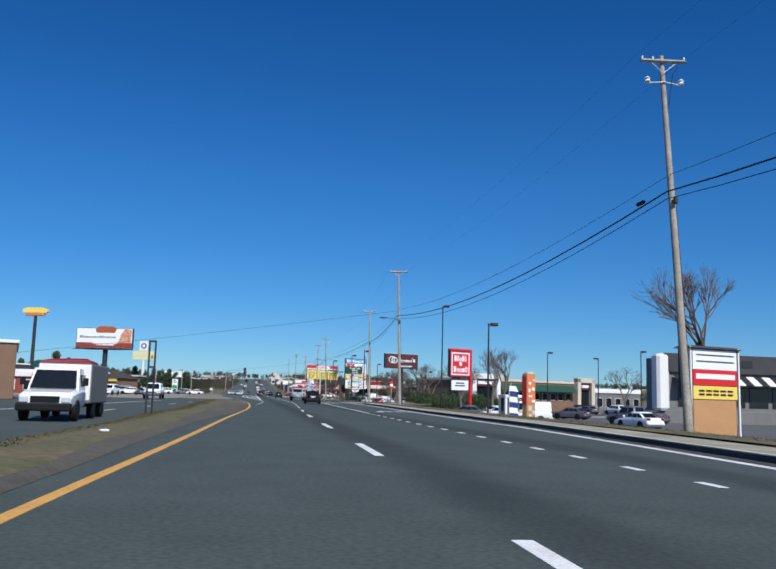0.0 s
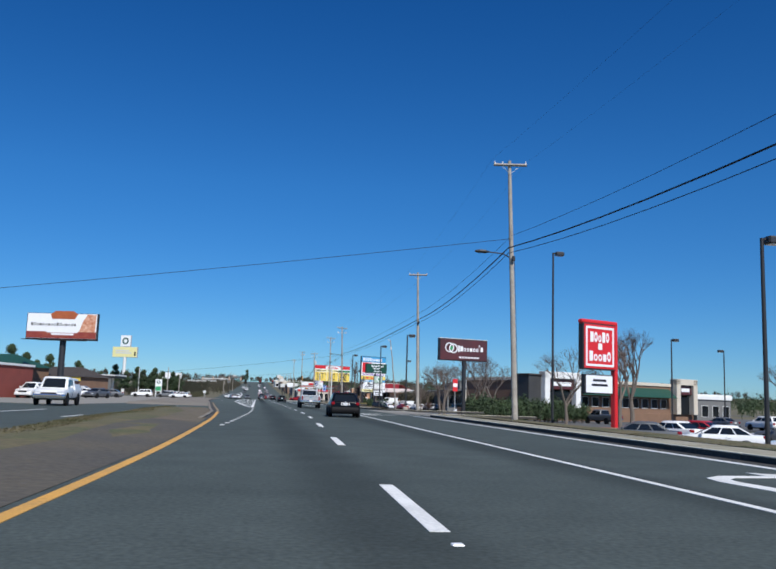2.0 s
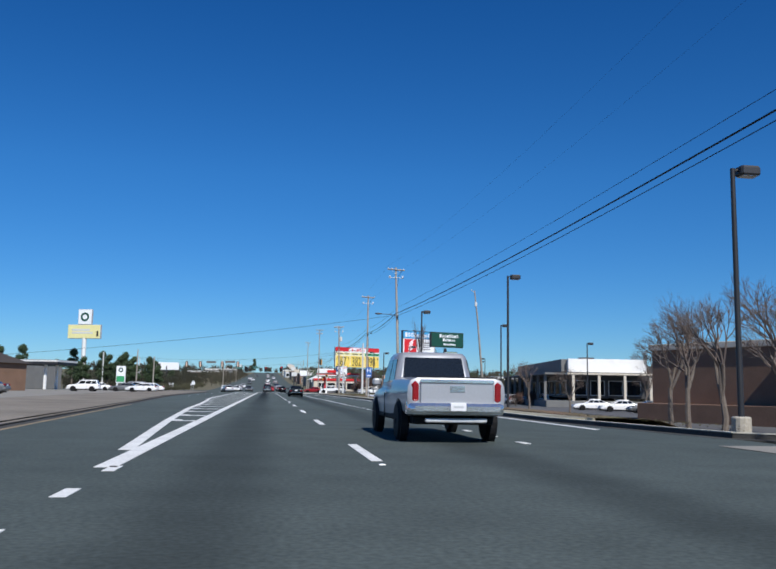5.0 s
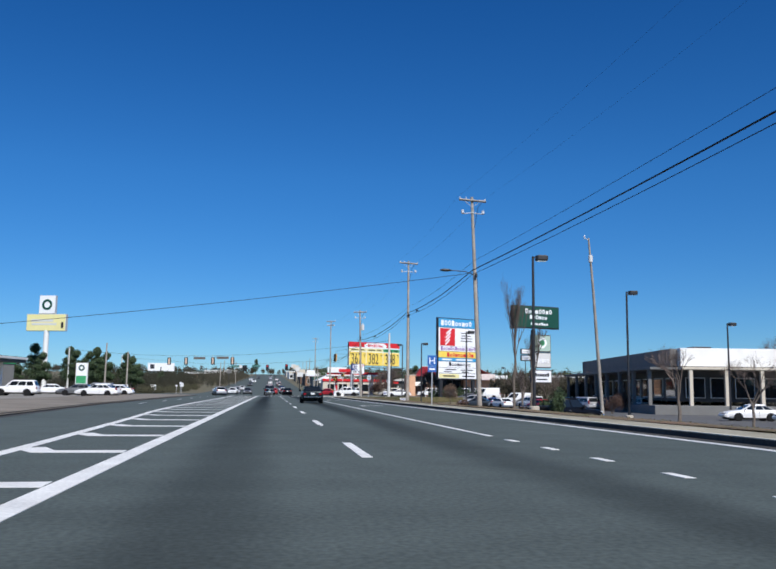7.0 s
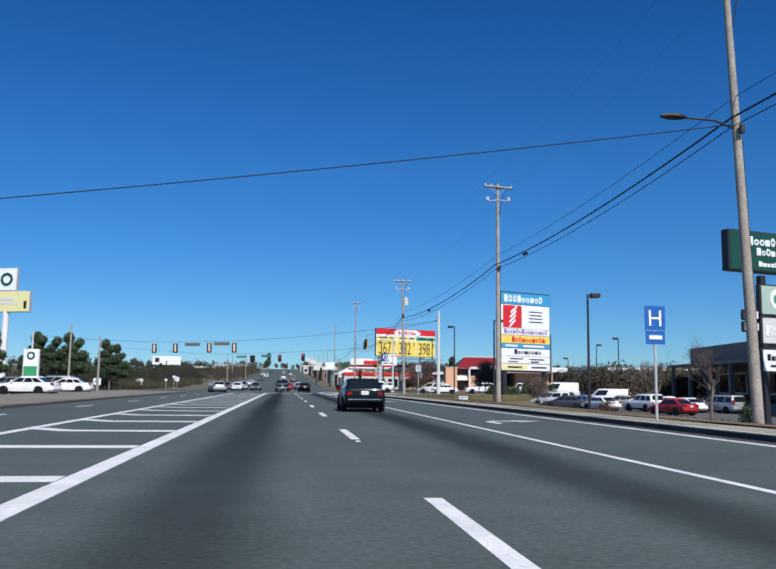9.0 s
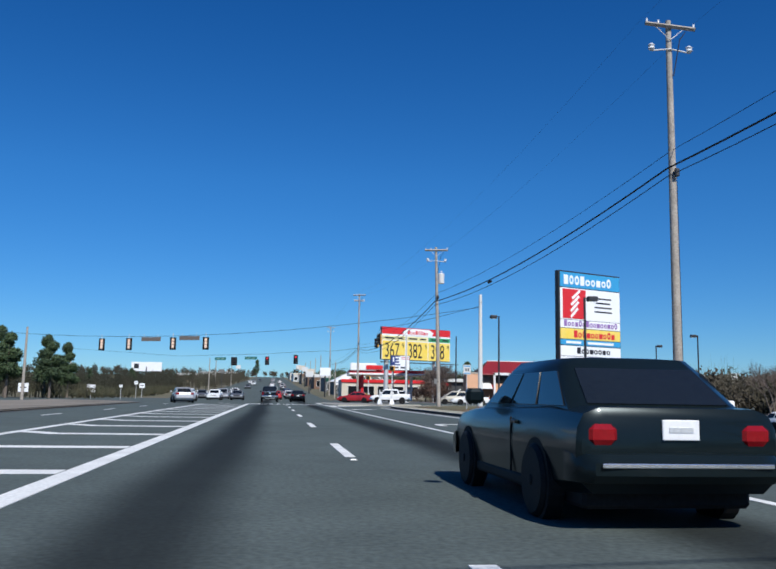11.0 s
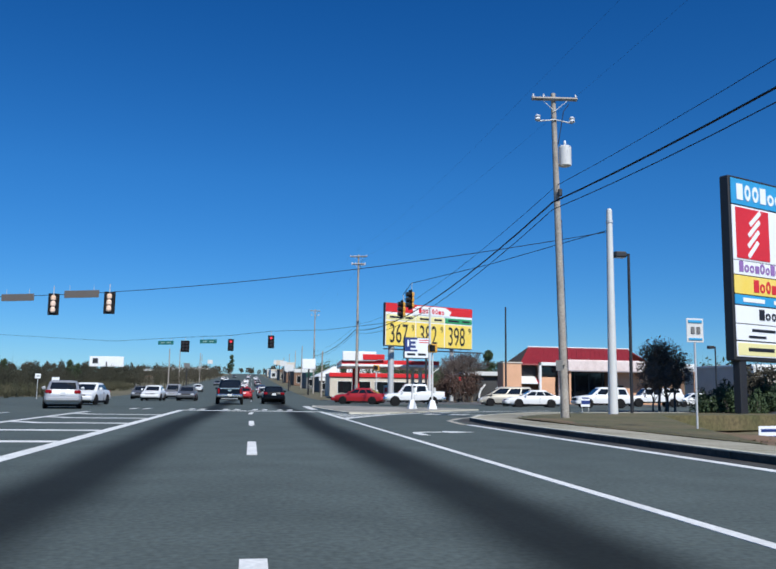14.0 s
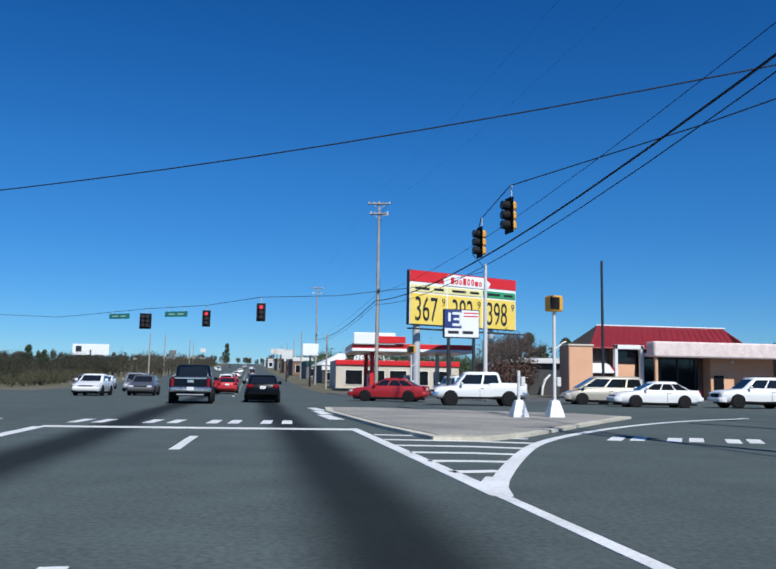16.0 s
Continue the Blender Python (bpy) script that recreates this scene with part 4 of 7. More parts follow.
boxy.scale = (0.95, 0.95, 0.95)
# added sedan that stands in for the boxy car beyond the junction
dark_sedan = vehicle("sedan", BLACKP, "black sedan standing in for the boxy car ahead")
dark_sedan.matrix_basis = pose(3.6, 304.6, 0, 0, 0, 0)
silver_sedan = vehicle("sedan", SILVER, "silver four-door sedan in the turning lane")
silver_sedan.matrix_basis = pose(-8.2, 280.5, 0, 0, 0, 12)
silver_pickup = vehicle("pickup", SILVER, "silver pickup truck with chrome rear bumper")
silver_pickup.matrix_basis = pose(3.9, 120.0, 0, 0, 0, 0)

white_sedan = vehicle("sedan", WHITEP, "clean white four-door sedan")
white_sedan.matrix_basis = pose(25.6, 302.3, 0, 0, 0, 82)
white_pickup = vehicle("pickup", WHITEP, "white pickup truck with a bed cap", cap=True)
white_pickup.matrix_basis = pose(42, 313, 0.03, 0, 0, 85)
red_car = vehicle("sedan", REDP, "bright red sedan beside the fuel forecourt")
red_car.matrix_basis = pose(11.6, 309.8, 0, 0, 0, 68)
van_beige = vehicle("minivan", BEIGE, "pale beige minivan waiting at the side street")
van_beige.matrix_basis = pose(24.9, 307.6, 0, 0, 0, 80)
white_jeep = vehicle("suv", WHITEP, "white boxy sport utility car in traffic", roofrack=True)
white_jeep.matrix_basis = pose(31.8, 302.3, 0.03, 0, 0, 84)
crew_pickup = vehicle("pickup", WHITEP, "white crew-cab pickup truck crossing the side street", crew=True)
crew_pickup.matrix_basis = pose(15.1, 301.6, 0, 0, 0, 82)
crew_pickup.scale = (0.95, 0.86, 0.95)
cargo = vehicle("van", WHITEP, "plain white cargo van parked in the lot")
cargo.matrix_basis = pose(22.0, 64.6, ground_z(22.0, 64.6) + 0.035, 0, 0, 72)
grey_sedan = vehicle("sedan", GREY, "dark grey sedan parked in the lot")
grey_sedan.matrix_basis = pose(33.6, 277.1, ground_z(33.6, 277.1) + 0.035, 0, 0, 70)
silver_van = vehicle("minivan", SILVER, "silver minivan parked in the lot")
silver_van.matrix_basis = pose(33.2, 270.4, ground_z(33.2, 270.4) + 0.035, 0, 0, 70)
blue_sedan = vehicle("sedan", BLUEP, "dark blue sedan parked in the lot")
blue_sedan.matrix_basis = pose(34.0, 262.6, ground_z(34.0, 262.6) + 0.035, 0, 0, 75)
teal_sedan = vehicle("sedan", TEAL, "dark slate sedan parked in the lot")
teal_sedan.matrix_basis = pose(30.4, 257.5, ground_z(30.4, 257.5) + 0.035, 0, 0, 65)
dark_pickup = vehicle("pickup", GREY, "dark grey pickup truck parked in the lot")
dark_pickup.matrix_basis = pose(44.5, 140.5, ground_z(44.5, 140.5) + 0.035, 0, 0, 20)
red_sedan = vehicle("sedan", REDP, "small red sedan parked in the lot")
red_sedan.matrix_basis = pose(34.5, 240.5, ground_z(34.5, 240.5) + 0.035, 0, 0, 15)
black_pickup = vehicle("pickup", BLACKP, "black pickup truck beside the shrubs")
black_pickup.matrix_basis = pose(21.2, 195.4, ground_z(21.2, 195.4) + 0.035, 0, 0, -82)

# oncoming traffic and cars stopped beyond the junction
for p, x, y, h in ((white_sedan, -7.6, 317.5, 178), (grey_sedan, -4.6, 320.5, 180), (grey_sedan, -10.4, 330.5, 182), (silver_van, -7.8, 341, 181), (white_sedan, -12.4, 352, 182), (red_sedan, 1.0, 334, 0), (red_sedan, 0.2, 345, 0), (white_jeep, 0.1, 362, 0), (grey_sedan, 3.6, 352, 0), (white_sedan, 3.6, 371, 0), (silver_van, 0.0, 384, 0), (blue_sedan, 3.7, 398, 0), (red_sedan, 0.0, 410, 0), (white_sedan, -8.5, 400, 180), (white_sedan, 0, 452, 0), (grey_sedan, 3.6, 470, 0), (silver_van, 3.6, 500, 0), (white_sedan, 0, 530, 0), (white_jeep, -8, 560, 180), (grey_sedan, -8, 480, 180), (white_sedan, -11, 620, 180), (white_sedan, 3.6, 640, 0), (silver_van, 0, 690, 0), (grey_sedan, -8, 720, 180), (white_sedan, 0, 780, 0)):
    place(p, x, y, rise(y) + 0.01, h)
for p, x, y, h in ((white_sedan, -9.0, 292, 175), (white_pickup, -14.7, 92.8, 181)):
    place(p, x, y, 0.0, h)
# cars in the lots on the right
for p, x, y, h in ((grey_sedan, 20.5, 79.5, 60), (white_sedan, 23.2, 75.6, 62), (white_sedan, 26, 86, 20), (red_sedan, 31, 92, 30), (grey_sedan, 36, 88, 40), (white_sedan, 30, 57, 10), (dark_pickup, 34, 66, 30), (grey_sedan, 38, 72, 30), (white_jeep, 60, 128, 10), (grey_sedan, 56, 131, 15), (silver_van, 66, 126, 0), (white_sedan, 33.0, 253.5, 12), (white_jeep, 36.4, 250.5, 12), (white_sedan, 39.6, 248.5, 12), (silver_van, 42.8, 247, 12), (teal_sedan, 46, 246, 12), (white_sedan, 38.5, 256, 14), (cargo, 41, 272, 60), (cargo, 37.5, 280.5, 70), (grey_sedan, 40, 266, 75), (white_sedan, 43, 260, 75), (white_jeep, 49, 244, 12), (silver_van, 52, 243, 12), (grey_sedan, 55, 241, 12), (white_sedan, 42, 205.5, 80), (white_sedan, 43, 199, 80), (grey_sedan, 44, 193, 80), (silver_van, 45.5, 187, 85), (white_jeep, 46, 176, 80), (grey_sedan, 58, 239, 12), (white_sedan, 47, 256, 30)):
    place(p, x, y, ground_z(x, y) + 0.035, h)
for p, x, y, h in ((white_sedan, 48, 316, 85), (white_jeep, 19.5, 325, 10)):
    place(p, x, y, 0.03, h)
# cars on the forecourts on the left
for p, x, y, h in ((white_jeep, -28, 236, 90), (white_sedan, -31, 262, 95), (grey_sedan, -23.5, 246, 90), (white_sedan, -20.5, 254, 90), (white_sedan, -19.5, 238, 80), (silver_van, -26, 271, 80), (grey_sedan, -24, 158, 160), (white_sedan, -28, 168, 90), (silver_van, -31, 176, 80), (grey_sedan, -27, 186, 90), (white_jeep, -26, 131, 170), (red_sedan, -33, 150, 40)):
    place(p, x, y, 0.035, h)


TARP = mat("dark_red_tarpaulin", (0.2, 0.012, 0.025), 0.6, var=0.25, scale=3, fine=12, bump=0.4)


def box_truck():
    """A white flatbed lorry cab with an enclosed trailer body."""
    t = thing("delivery_truck", "white light truck with red-topped enclosed cargo box", "truck", -9.25, 17.5, 0, 181)
    t.scale = (0.85, 0.85, 0.85)
    rings = []
    for y, zb, zt, w in ((-0.2, 0.5, 1.15, 0.95), (0.3, 0.45, 1.2, 0.98), (1.3, 0.45, 1.15, 0.97), (2.2, 0.48, 1.05, 0.93), (2.35, 0.55, 0.9, 0.88)):
        s = [(w - 0.1, zb), (w, zb + 0.15), (w, zt - 0.12), (w - 0.12, zt)]
        rings.append([(x, y, z) for x, z in s] + [(-x, y, z) for x, z in reversed(s)])
    part("hood", Mesh().loft(rings), WHITEP, t, smooth=True)
    part("cab", Mesh().loft([[(-0.92, -0.25, 1.1), (0.92, -0.25, 1.1), (0.92, 1.15, 1.1), (-0.92, 1.15, 1.1)], [(-0.8, -0.25, 1.95), (0.8, -0.25, 1.95), (0.8, 0.6, 1.95), (-0.8, 0.6, 1.95)]]), WHITEP, t)
    part("windscreen", Mesh().loft([[(-0.82, 1.13, 1.2), (0.82, 1.13, 1.2), (0.72, 0.66, 1.88), (-0.72, 0.66, 1.88)], [(-0.82, 1.17, 1.2), (0.82, 1.17, 1.2), (0.72, 0.7, 1.88), (-0.72, 0.7, 1.88)]]), GLASS, t)
    for s in (-1, 1):
        part("side_window", Mesh().box((s * 0.88, 0.25, 1.5), (0.06, 0.75, 0.45), 0, 0.02), GLASS, t)
        part("headlamp", Mesh().box((s * 0.72, 2.36, 0.78), (0.3, 0.08, 0.2), 0, 0.03), CLEAR_LENS, t)
        part("wing_mirror", Mesh().box((s * 1.12, 1.0, 1.45), (0.18, 0.12, 0.3), 0, 0.03), BLACK, t)
        for y in (1.5, -2.0, -4.1):
            wheel(t, s * 0.88, y, 0.4, 0.25, s)
    part("front_bumper", Mesh().box((0, 2.45, 0.52), (1.9, 0.2, 0.28), 0, 0.05), BLACK, t)
    part("grille", Mesh().box((0, 2.37, 0.8), (1.0, 0.06, 0.22), 0, 0.02), BLACK, t)
    part("chassis", Mesh().box((0, -1.6, 0.55), (1.0, 7.0, 0.2), 0, 0.02), BLACK, t)
    # the box's shaded side is put into its grey; the front panel stays white
    part("cargo_box", Mesh().box((0, -2.9, 1.4), (2.06, 4.2, 1.56), 0, 0.05), GREY_WALL, t)
    part("front_panel", Mesh().box((0, -0.82, 1.45), (1.98, 0.06, 1.4), 0, 0.02), WHITE, t, "white front panel of the cargo box")
    part("tarpaulin", Mesh().loft([[(-1.0, -2.6, 2.17), (1.0, -2.6, 2.17), (1.0, -0.85, 2.17), (-1.0, -0.85, 2.17)], [(-0.96, -2.4, 2.27), (0.9, -2.3, 2.31), (0.92, -0.92, 2.29), (-0.9, -1.0, 2.33)], [(-0.7, -2.1, 2.36), (0.6, -2.0, 2.4), (0.6, -1.2, 2.37), (-0.6, -1.3, 2.41)]]), TARP, t, "red tarpaulin over the load")


box_truck()

# ---- poles and wires ----
def utility_pole(x, y, top, z0=0.25, arms=((0.4, 2.1),), bells=True, can=False, lean=0.0, lamp=0.0):
    """A wooden pole. arms: (below the top, length); lean: how far its top stands to the right; lamp: the length of a street-lamp arm over the road."""
    t = thing("utility_pole", "weathered wooden utility pole with crossarm and insulators", "utility pole", x, y, z0, group="utility poles along the road")
    h = top - z0

    def at(z):
        return lean * z / h

    part("shaft", Mesh().tube([(0, 0, -0.3), (at(h * 0.5), 0, h * 0.5), (at(h), 0, h)], [0.175, 0.14, 0.1], 12), WOOD, t, smooth=True)
    for d, w in arms:
        tilt = 0.05 * math.sin(x * 7 + y)
        arm = part("crossarm", Mesh().tube([(at(h - d) + s * w / 2, -0.16, h - d - s * tilt - 0.03) for s in (-1, 1)], 0.085, 4), WOOD, t)
        for s in (-0.47, -0.24, 0.47):
            part("insulator", Mesh().lathe((at(h - d) + s * w, -0.16, h - d + 0.03 - 2 * s * tilt), [(0, 0.015), (0.03, 0.045), (0.08, 0.035), (0.11, 0.045), (0.15, 0.01)], "z", 10), PORCELAIN, arm, smooth=True)
        for s in (-1, 1):
            part("arm_brace", Mesh().tube([(at(h - d) + s * w * 0.3, -0.15, h - d - 0.05), (at(h - d), -0.15, h - d - 0.55)], 0.015, 6), STEEL, t)
    if bells:
        for s in (-1, 1):
            part("surge_arrester", Mesh().lathe((at(h - 1.1) + s * 0.74, -0.12, h - 1.25), [(0, 0.06), (0.06, 0.13), (0.13, 0.09), (0.2, 0.13), (0.27, 0.05)], "z", 10), PORCELAIN, t, smooth=True)
        part("bracket", Mesh().tube([(at(h - 1.1) - 0.76, -0.12, h - 1.26), (at(h - 1.1), -0.14, h - 1.16), (at(h - 1.1) + 0.76, -0.12, h - 1.26)], 0.028, 6), STEEL, t)
        part("dropper", Mesh().tube([(at(h - 1.1) + 0.6, -0.14, h - 0.45), (at(h - 1.1) + 0.35, -0.18, h - 0.8), (at(h - 2.3) + 0.08, -0.16, h - 2.2)], 0.018, 5), CABLE, t)
    if can:
        c = part("transformer", Mesh().lathe((at(h - 2.6) + 0.38, -0.1, h - 3.1), [(0, 0.2), (0.03, 0.26), (0.8, 0.26), (0.86, 0.2), (0.9, 0.05)], "z", 14), PALE_POLE, t, "pale grey transformer can", True)
        part("bushing", Mesh().lathe((at(h - 2.6) + 0.38, -0.1, h - 2.2), [(0, 0.04), (0.1, 0.06), (0.2, 0.03)], "z", 8), PORCELAIN, c)
    if lamp:
        z = 9.25 - z0
        part("lamp_arm", Mesh().tube([(at(z), 0, z), (-lamp * 0.5, 0, z + 0.25), (-lamp, 0, z + 0.3)], 0.035, 6), DARK_METAL, t)
        part("cobra_head", Mesh().loft([[(-lamp - s, w, z + 0.3 + k) for w, k in ((-a, 0), (-a * 0.7, b), (a * 0.7, b), (a, 0), (0, -b))] for s, a, b in ((-0.1, 0.06, 0.03), (0.15, 0.15, 0.09), (0.5, 0.17, 0.1), (0.75, 0.08, 0.05))]), DARK_METAL, t, "dark street-lamp head")
    part("ground_wire", Mesh().tube([(0.2, 0, 0), (at(h * 0.6) + 0.17, 0, h * 0.6)], 0.012, 4), CABLE, t)
    part("splice_box", Mesh().box((at(9.2) + 0.05, -0.25, 9.2 - z0), (0.16, 0.14, 0.3), 0, 0.03), DARK_METAL, t)
    return t


POLES = [(11.2, -40, 15.0, 0.0), (14.0, 19.5, 15.35, -0.9), (12.8, 78.4, 14.95, -0.5), (15.05, 118.7, 14.5, -0.35), (14.75, 193.9, 14.9, -0.55), (14.75, 225.1, 15.1, 0.0), (14.05, 265.0, 13.45, -0.35), (13.75, 329.7, 17.2, 0.0), (13.9, 400, 17.5, 0.0)]
for i, (x, y, top, lean) in enumerate(POLES):
    utility_pole(x, y, top, 0.25 if y < 262 else 0.15 if y < 270 else rise(y), ((0.25, 1.95),) if i != 7 else ((0.2, 2.0), (1.1, 1.6)), i not in (2, 3), i in (6,), lean, {2: 1.7, 4: 2.1}.get(i, 0))


def wire(name, a, b, sag, r, label, steps=14):
    pts = []
    for i in range(steps + 1):
        u = i / steps
        pts.append(tuple(a[k] + (b[k] - a[k]) * u for k in range(2)) + (a[2] + (b[2] - a[2]) * u - 4 * sag * u * (1 - u),))
    return one(name, Mesh().tube(pts, r, 5), CABLE, label, "cable", group="overhead lines along the road")


TELE = (9.6, 9.6, 9.85, 9.4, 9.6, 9.4, 8.85, 8.3, 8.3)
SAGS = (1.7, 1.25, 0.5, 0.4, 0.4, 0.65, 1.5, 0.8)
for k, ((x0, y0, t0, l0), (x1, y1, t1, l1)) in enumerate(zip(POLES, POLES[1:])):
    d = math.hypot(x1 - x0, y1 - y0)
    g = SAGS[k]
    for s in (-1.05, 1.05):
        wire("power_line", (x0 + l0 + s, y0 - 0.1, t0 + 0.0), (x1 + l1 + s, y1 - 0.1, t1 + 0.0), 0.011 * d, 0.003, "thin power line between wooden poles")
    wire("power_line", (x0 + l0 * 0.7, y0, TELE[k] + 0.7), (x1 + l1 * 0.7, y1, TELE[k + 1] + 0.7), g * 0.8, 0.011, "thin power line between wooden poles")
    wire("telephone_cable", (x0 + l0 * 0.6 - 0.2, y0, TELE[k]), (x1 + l1 * 0.6 - 0.2, y1, TELE[k + 1]), g, 0.034, "thick black telephone cable between poles")
    wire("telephone_cable", (x0 + l0 * 0.6 - 0.2, y0, TELE[k] - 0.3), (x1 + l1 * 0.6 - 0.2, y1, TELE[k + 1] - 0.3), g * 1.1, 0.017, "black telephone cable between poles")
for x, y, z in ((13.0, 21.3, 9.5), (14.05, 248.6, 8.33), (14.3, 217, 8.9)):
    one("splice_case", Mesh().lathe((x, y, z), [(-0.35, 0.03), (-0.28, 0.09), (0.28, 0.09), (0.35, 0.03)], "y", 8), CABLE, "black splice case on the telephone cable", "cable box", True)
wire("road_crossing_wire", (14.4, 194, 9.45), (-46, 196, 2.6), 0.65, 0.018, "dark wire crossing high over the road", 24)
wire("road_crossing_wire", (12.5, 78.4, 10.4), (-40, 79, 2.75), 0.25, 0.014, "dark wire crossing high over the road", 24)
for x, y, h in ((-46, 196, 5), (-40, 79, 5), (-27, 281, 8.5), (-24, 284, 7.2)):
    one("timber_pole", Mesh().tube([(x, y, -0.2), (x + 0.05, y, h)], [0.16, 0.1], 10), WOOD, "plain wooden pole by the forecourts", "pole", True)


for x, y, h in ((14.5, 452, 11), (-17, 430, 9), (-18, 470, 10), (-15.5, 520, 10), (15.5, 505, 11), (16, 560, 11), (-19, 590, 11), (16.5, 630, 11), (13.2, 372, 7.5)):
    one("timber_pole", Mesh().tube([(x, y, rise(y) - 0.2), (x + 0.05, y, rise(y) + h)], [0.16, 0.1], 8), WOOD, "plain wooden pole beside the far road", "pole", True)


def area_lamp(x, y, z, side=1):
    z0 = ground_z(x, y)
    t = thing("area_lamp", "tall dark car park lamp with a flat box head", "lamp post", x, y, z0, group="car park lamps")
    h = z - z0
    part("base", Mesh().lathe((0, 0, 0), [(-0.1, 0.3), (0.55, 0.3), (0.6, 0.26)], "z", 14), CONCRETE, t)
    part("pole", Mesh().tube([(0, 0, 0.5), (0, 0, h)], [0.1, 0.075], 10), DARK_METAL, t, smooth=True)
    for s in (side,) if side else ():
        part("arm", Mesh().box((s * 0.14, 0, h - 0.05), (0.28, 0.07, 0.07), 0, 0.01), DARK_METAL, t)
        hd = part("head", Mesh().box((s * 0.53, 0, h - 0.08), (0.68, 0.5, 0.32), 0, 0.06), DARK_METAL, t)
        part("lens", Mesh().box((s * 0.53, 0, h - 0.245), (0.54, 0.38, 0.02), 0, 0.005), CLEAR_LENS, hd)
    return t


for x, y, z, s in ((18.5, 63.8, 8.04, 1), (21.5, 96.4, 13.2, 1), (15.0, 125.6, 8.4, 1), (16.6, 157.0, 9.1, 1), (15.4, 183.7, 9.0, 1), (28.1, 199.3, 9.1, 1), (21.3, 225.6, 7.6, 1), (22.2, 276.2, 8.9, -1), (44.3, 212.6, 8.0, 1), (46.4, 124.9, 9.2, 1), (62, 140, 9.3, -1), (60, 118, 9.5, 1), (49.7, 289, 8.6, -1), (53.6, 308, 8.6, 1), (37, 282, 8.4, -1), (20.6, 249.2, 7.6, 1)):
    area_lamp(x, y, z, s)
area_lamp(24.8, 307.4, 9.1, 0)
area_lamp(52, 318, 6.6, -1)
t = thing("slender_pole", "slender leaning wooden pole with a small transformer", "utility pole", 26.35, 200.3, -1.0)
part("shaft", Mesh().tube([(0, 0, -0.3), (-0.5, -0.65, 3.6), (-1.4, -1.9, 10.4), (-2.0, -2.7, 14.0)], [0.16, 0.14, 0.1, 0.07], 10), WOOD, t, smooth=True)
part("transformer", Mesh().lathe((-1.8, -2.55, 12.1), [(0, 0.1), (0.03, 0.16), (0.5, 0.16), (0.56, 0.1), (0.58, 0.02)], "z", 12), PALE_POLE, t, "small pale transformer can", True)
part("top_bracket", Mesh().tube([(-2.0, -2.7, 13.8), (-2.35, -2.8, 13.95), (-2.4, -2.8, 13.9)], 0.03, 6), STEEL, t)
part("insulator", Mesh().lathe((-2.36, -2.8, 13.95), [(0, 0.03), (0.05, 0.07), (0.1, 0.05), (0.16, 0.07), (0.22, 0.02)], "z", 10), PORCELAIN, t, smooth=True)


# ---- signals ----
def strain_pole(x, y, z, r=0.2):
    t = thing("strain_pole", "pale tapered steel pole that carries signal wires", "pole", x, y, 0.1)
    part("shaft", Mesh().tube([(0, 0, -0.1), (0, 0, z - 0.1)], [r, r * 0.6], 14), PALE_POLE, t, smooth=True)
    part("cap", Mesh().lathe((0, 0, z - 0.1), [(0, r * 0.62), (0.06, r * 0.5), (0.1, 0.02)], "z", 14), STEEL, t)
    part("base_plate", Mesh().box((0, 0, 0.02), (0.7, 0.7, 0.08), 0, 0.02), STEEL, t)
    part("wire_clamp", Mesh().lathe((0, 0, z - 0.7), [(-0.06, r * 0.75), (0.06, r * 0.75)], "z", 14), STEEL, t)


strain_pole(19.4, 272.4, 10.4, 0.24)
strain_pole(19.1, 314.2, 9.5, 0.17)
strain_pole(-38, 303.1, 8.6)
strain_pole(-40, 372, 10.0)


def signal(x, y, z, face, double=False, red=-1, front=None, back=None):
    """A hanging three-lens signal head; z: its top; face: degrees it looks towards, 0 = towards -y."""
    t = thing("traffic_signal", "black three-lens traffic signal head hung on a wire" if front is None else "yellow-backed traffic signal head hung on a wire", "traffic signal", x, y, z, face, group="signals over the junction")
    w = 0.72 if double else 0.4
    for i in range(3):
        part("housing", Mesh().box((0, 0.09, -0.22 - 0.34 * i), (w * 0.66, 0.24, 0.325), 0, 0.08), back or BLACK, t)
    part("backplate", Mesh().box((0, -0.05, -0.56), (w + 0.22, 0.025, 1.26), 0, 0.01), BLACK, t)
    for c in ((-0.18, 0.18) if double else (0,)):
        for i in range(3):
            zz = -0.22 - 0.34 * i
            vis = part("visor", Mesh().lathe((c, -0.2, zz), [(-0.13, 0.155), (0.13, 0.165)], "y", 14), BLACK, t)
            part("lens", Mesh().lathe((c, -0.09, zz), [(-0.255, 0.02), (-0.25, 0.13), (0.01, 0.14)], "y", 14), SIGNAL_RED if i == red else SIGNAL_OFF, vis)
    part("hanger", Mesh().tube([(0, 0.05, -0.02), (0, 0.05, 0.5)], 0.025, 6), STEEL, t)
    return t


for x, y in ((-17.6, 288.4), (-14.5, 286.5), (-9.7, 283.6), (-6.3, 281.8)):
    signal(x, y, 6.42, 180, back=PALE_HOUSING)
signal(-5.6, 327.6, 6.4, 0, double=True)
signal(-0.54, 323.1, 6.42, 0, red=0)
signal(3.52, 315.8, 6.42, 0, red=0)
signal(11.6, 285.0, 7.5, -80, back=AMBER_VISOR, front=1)
signal(11.95, 290.0, 7.4, -84, back=AMBER_VISOR, front=1)


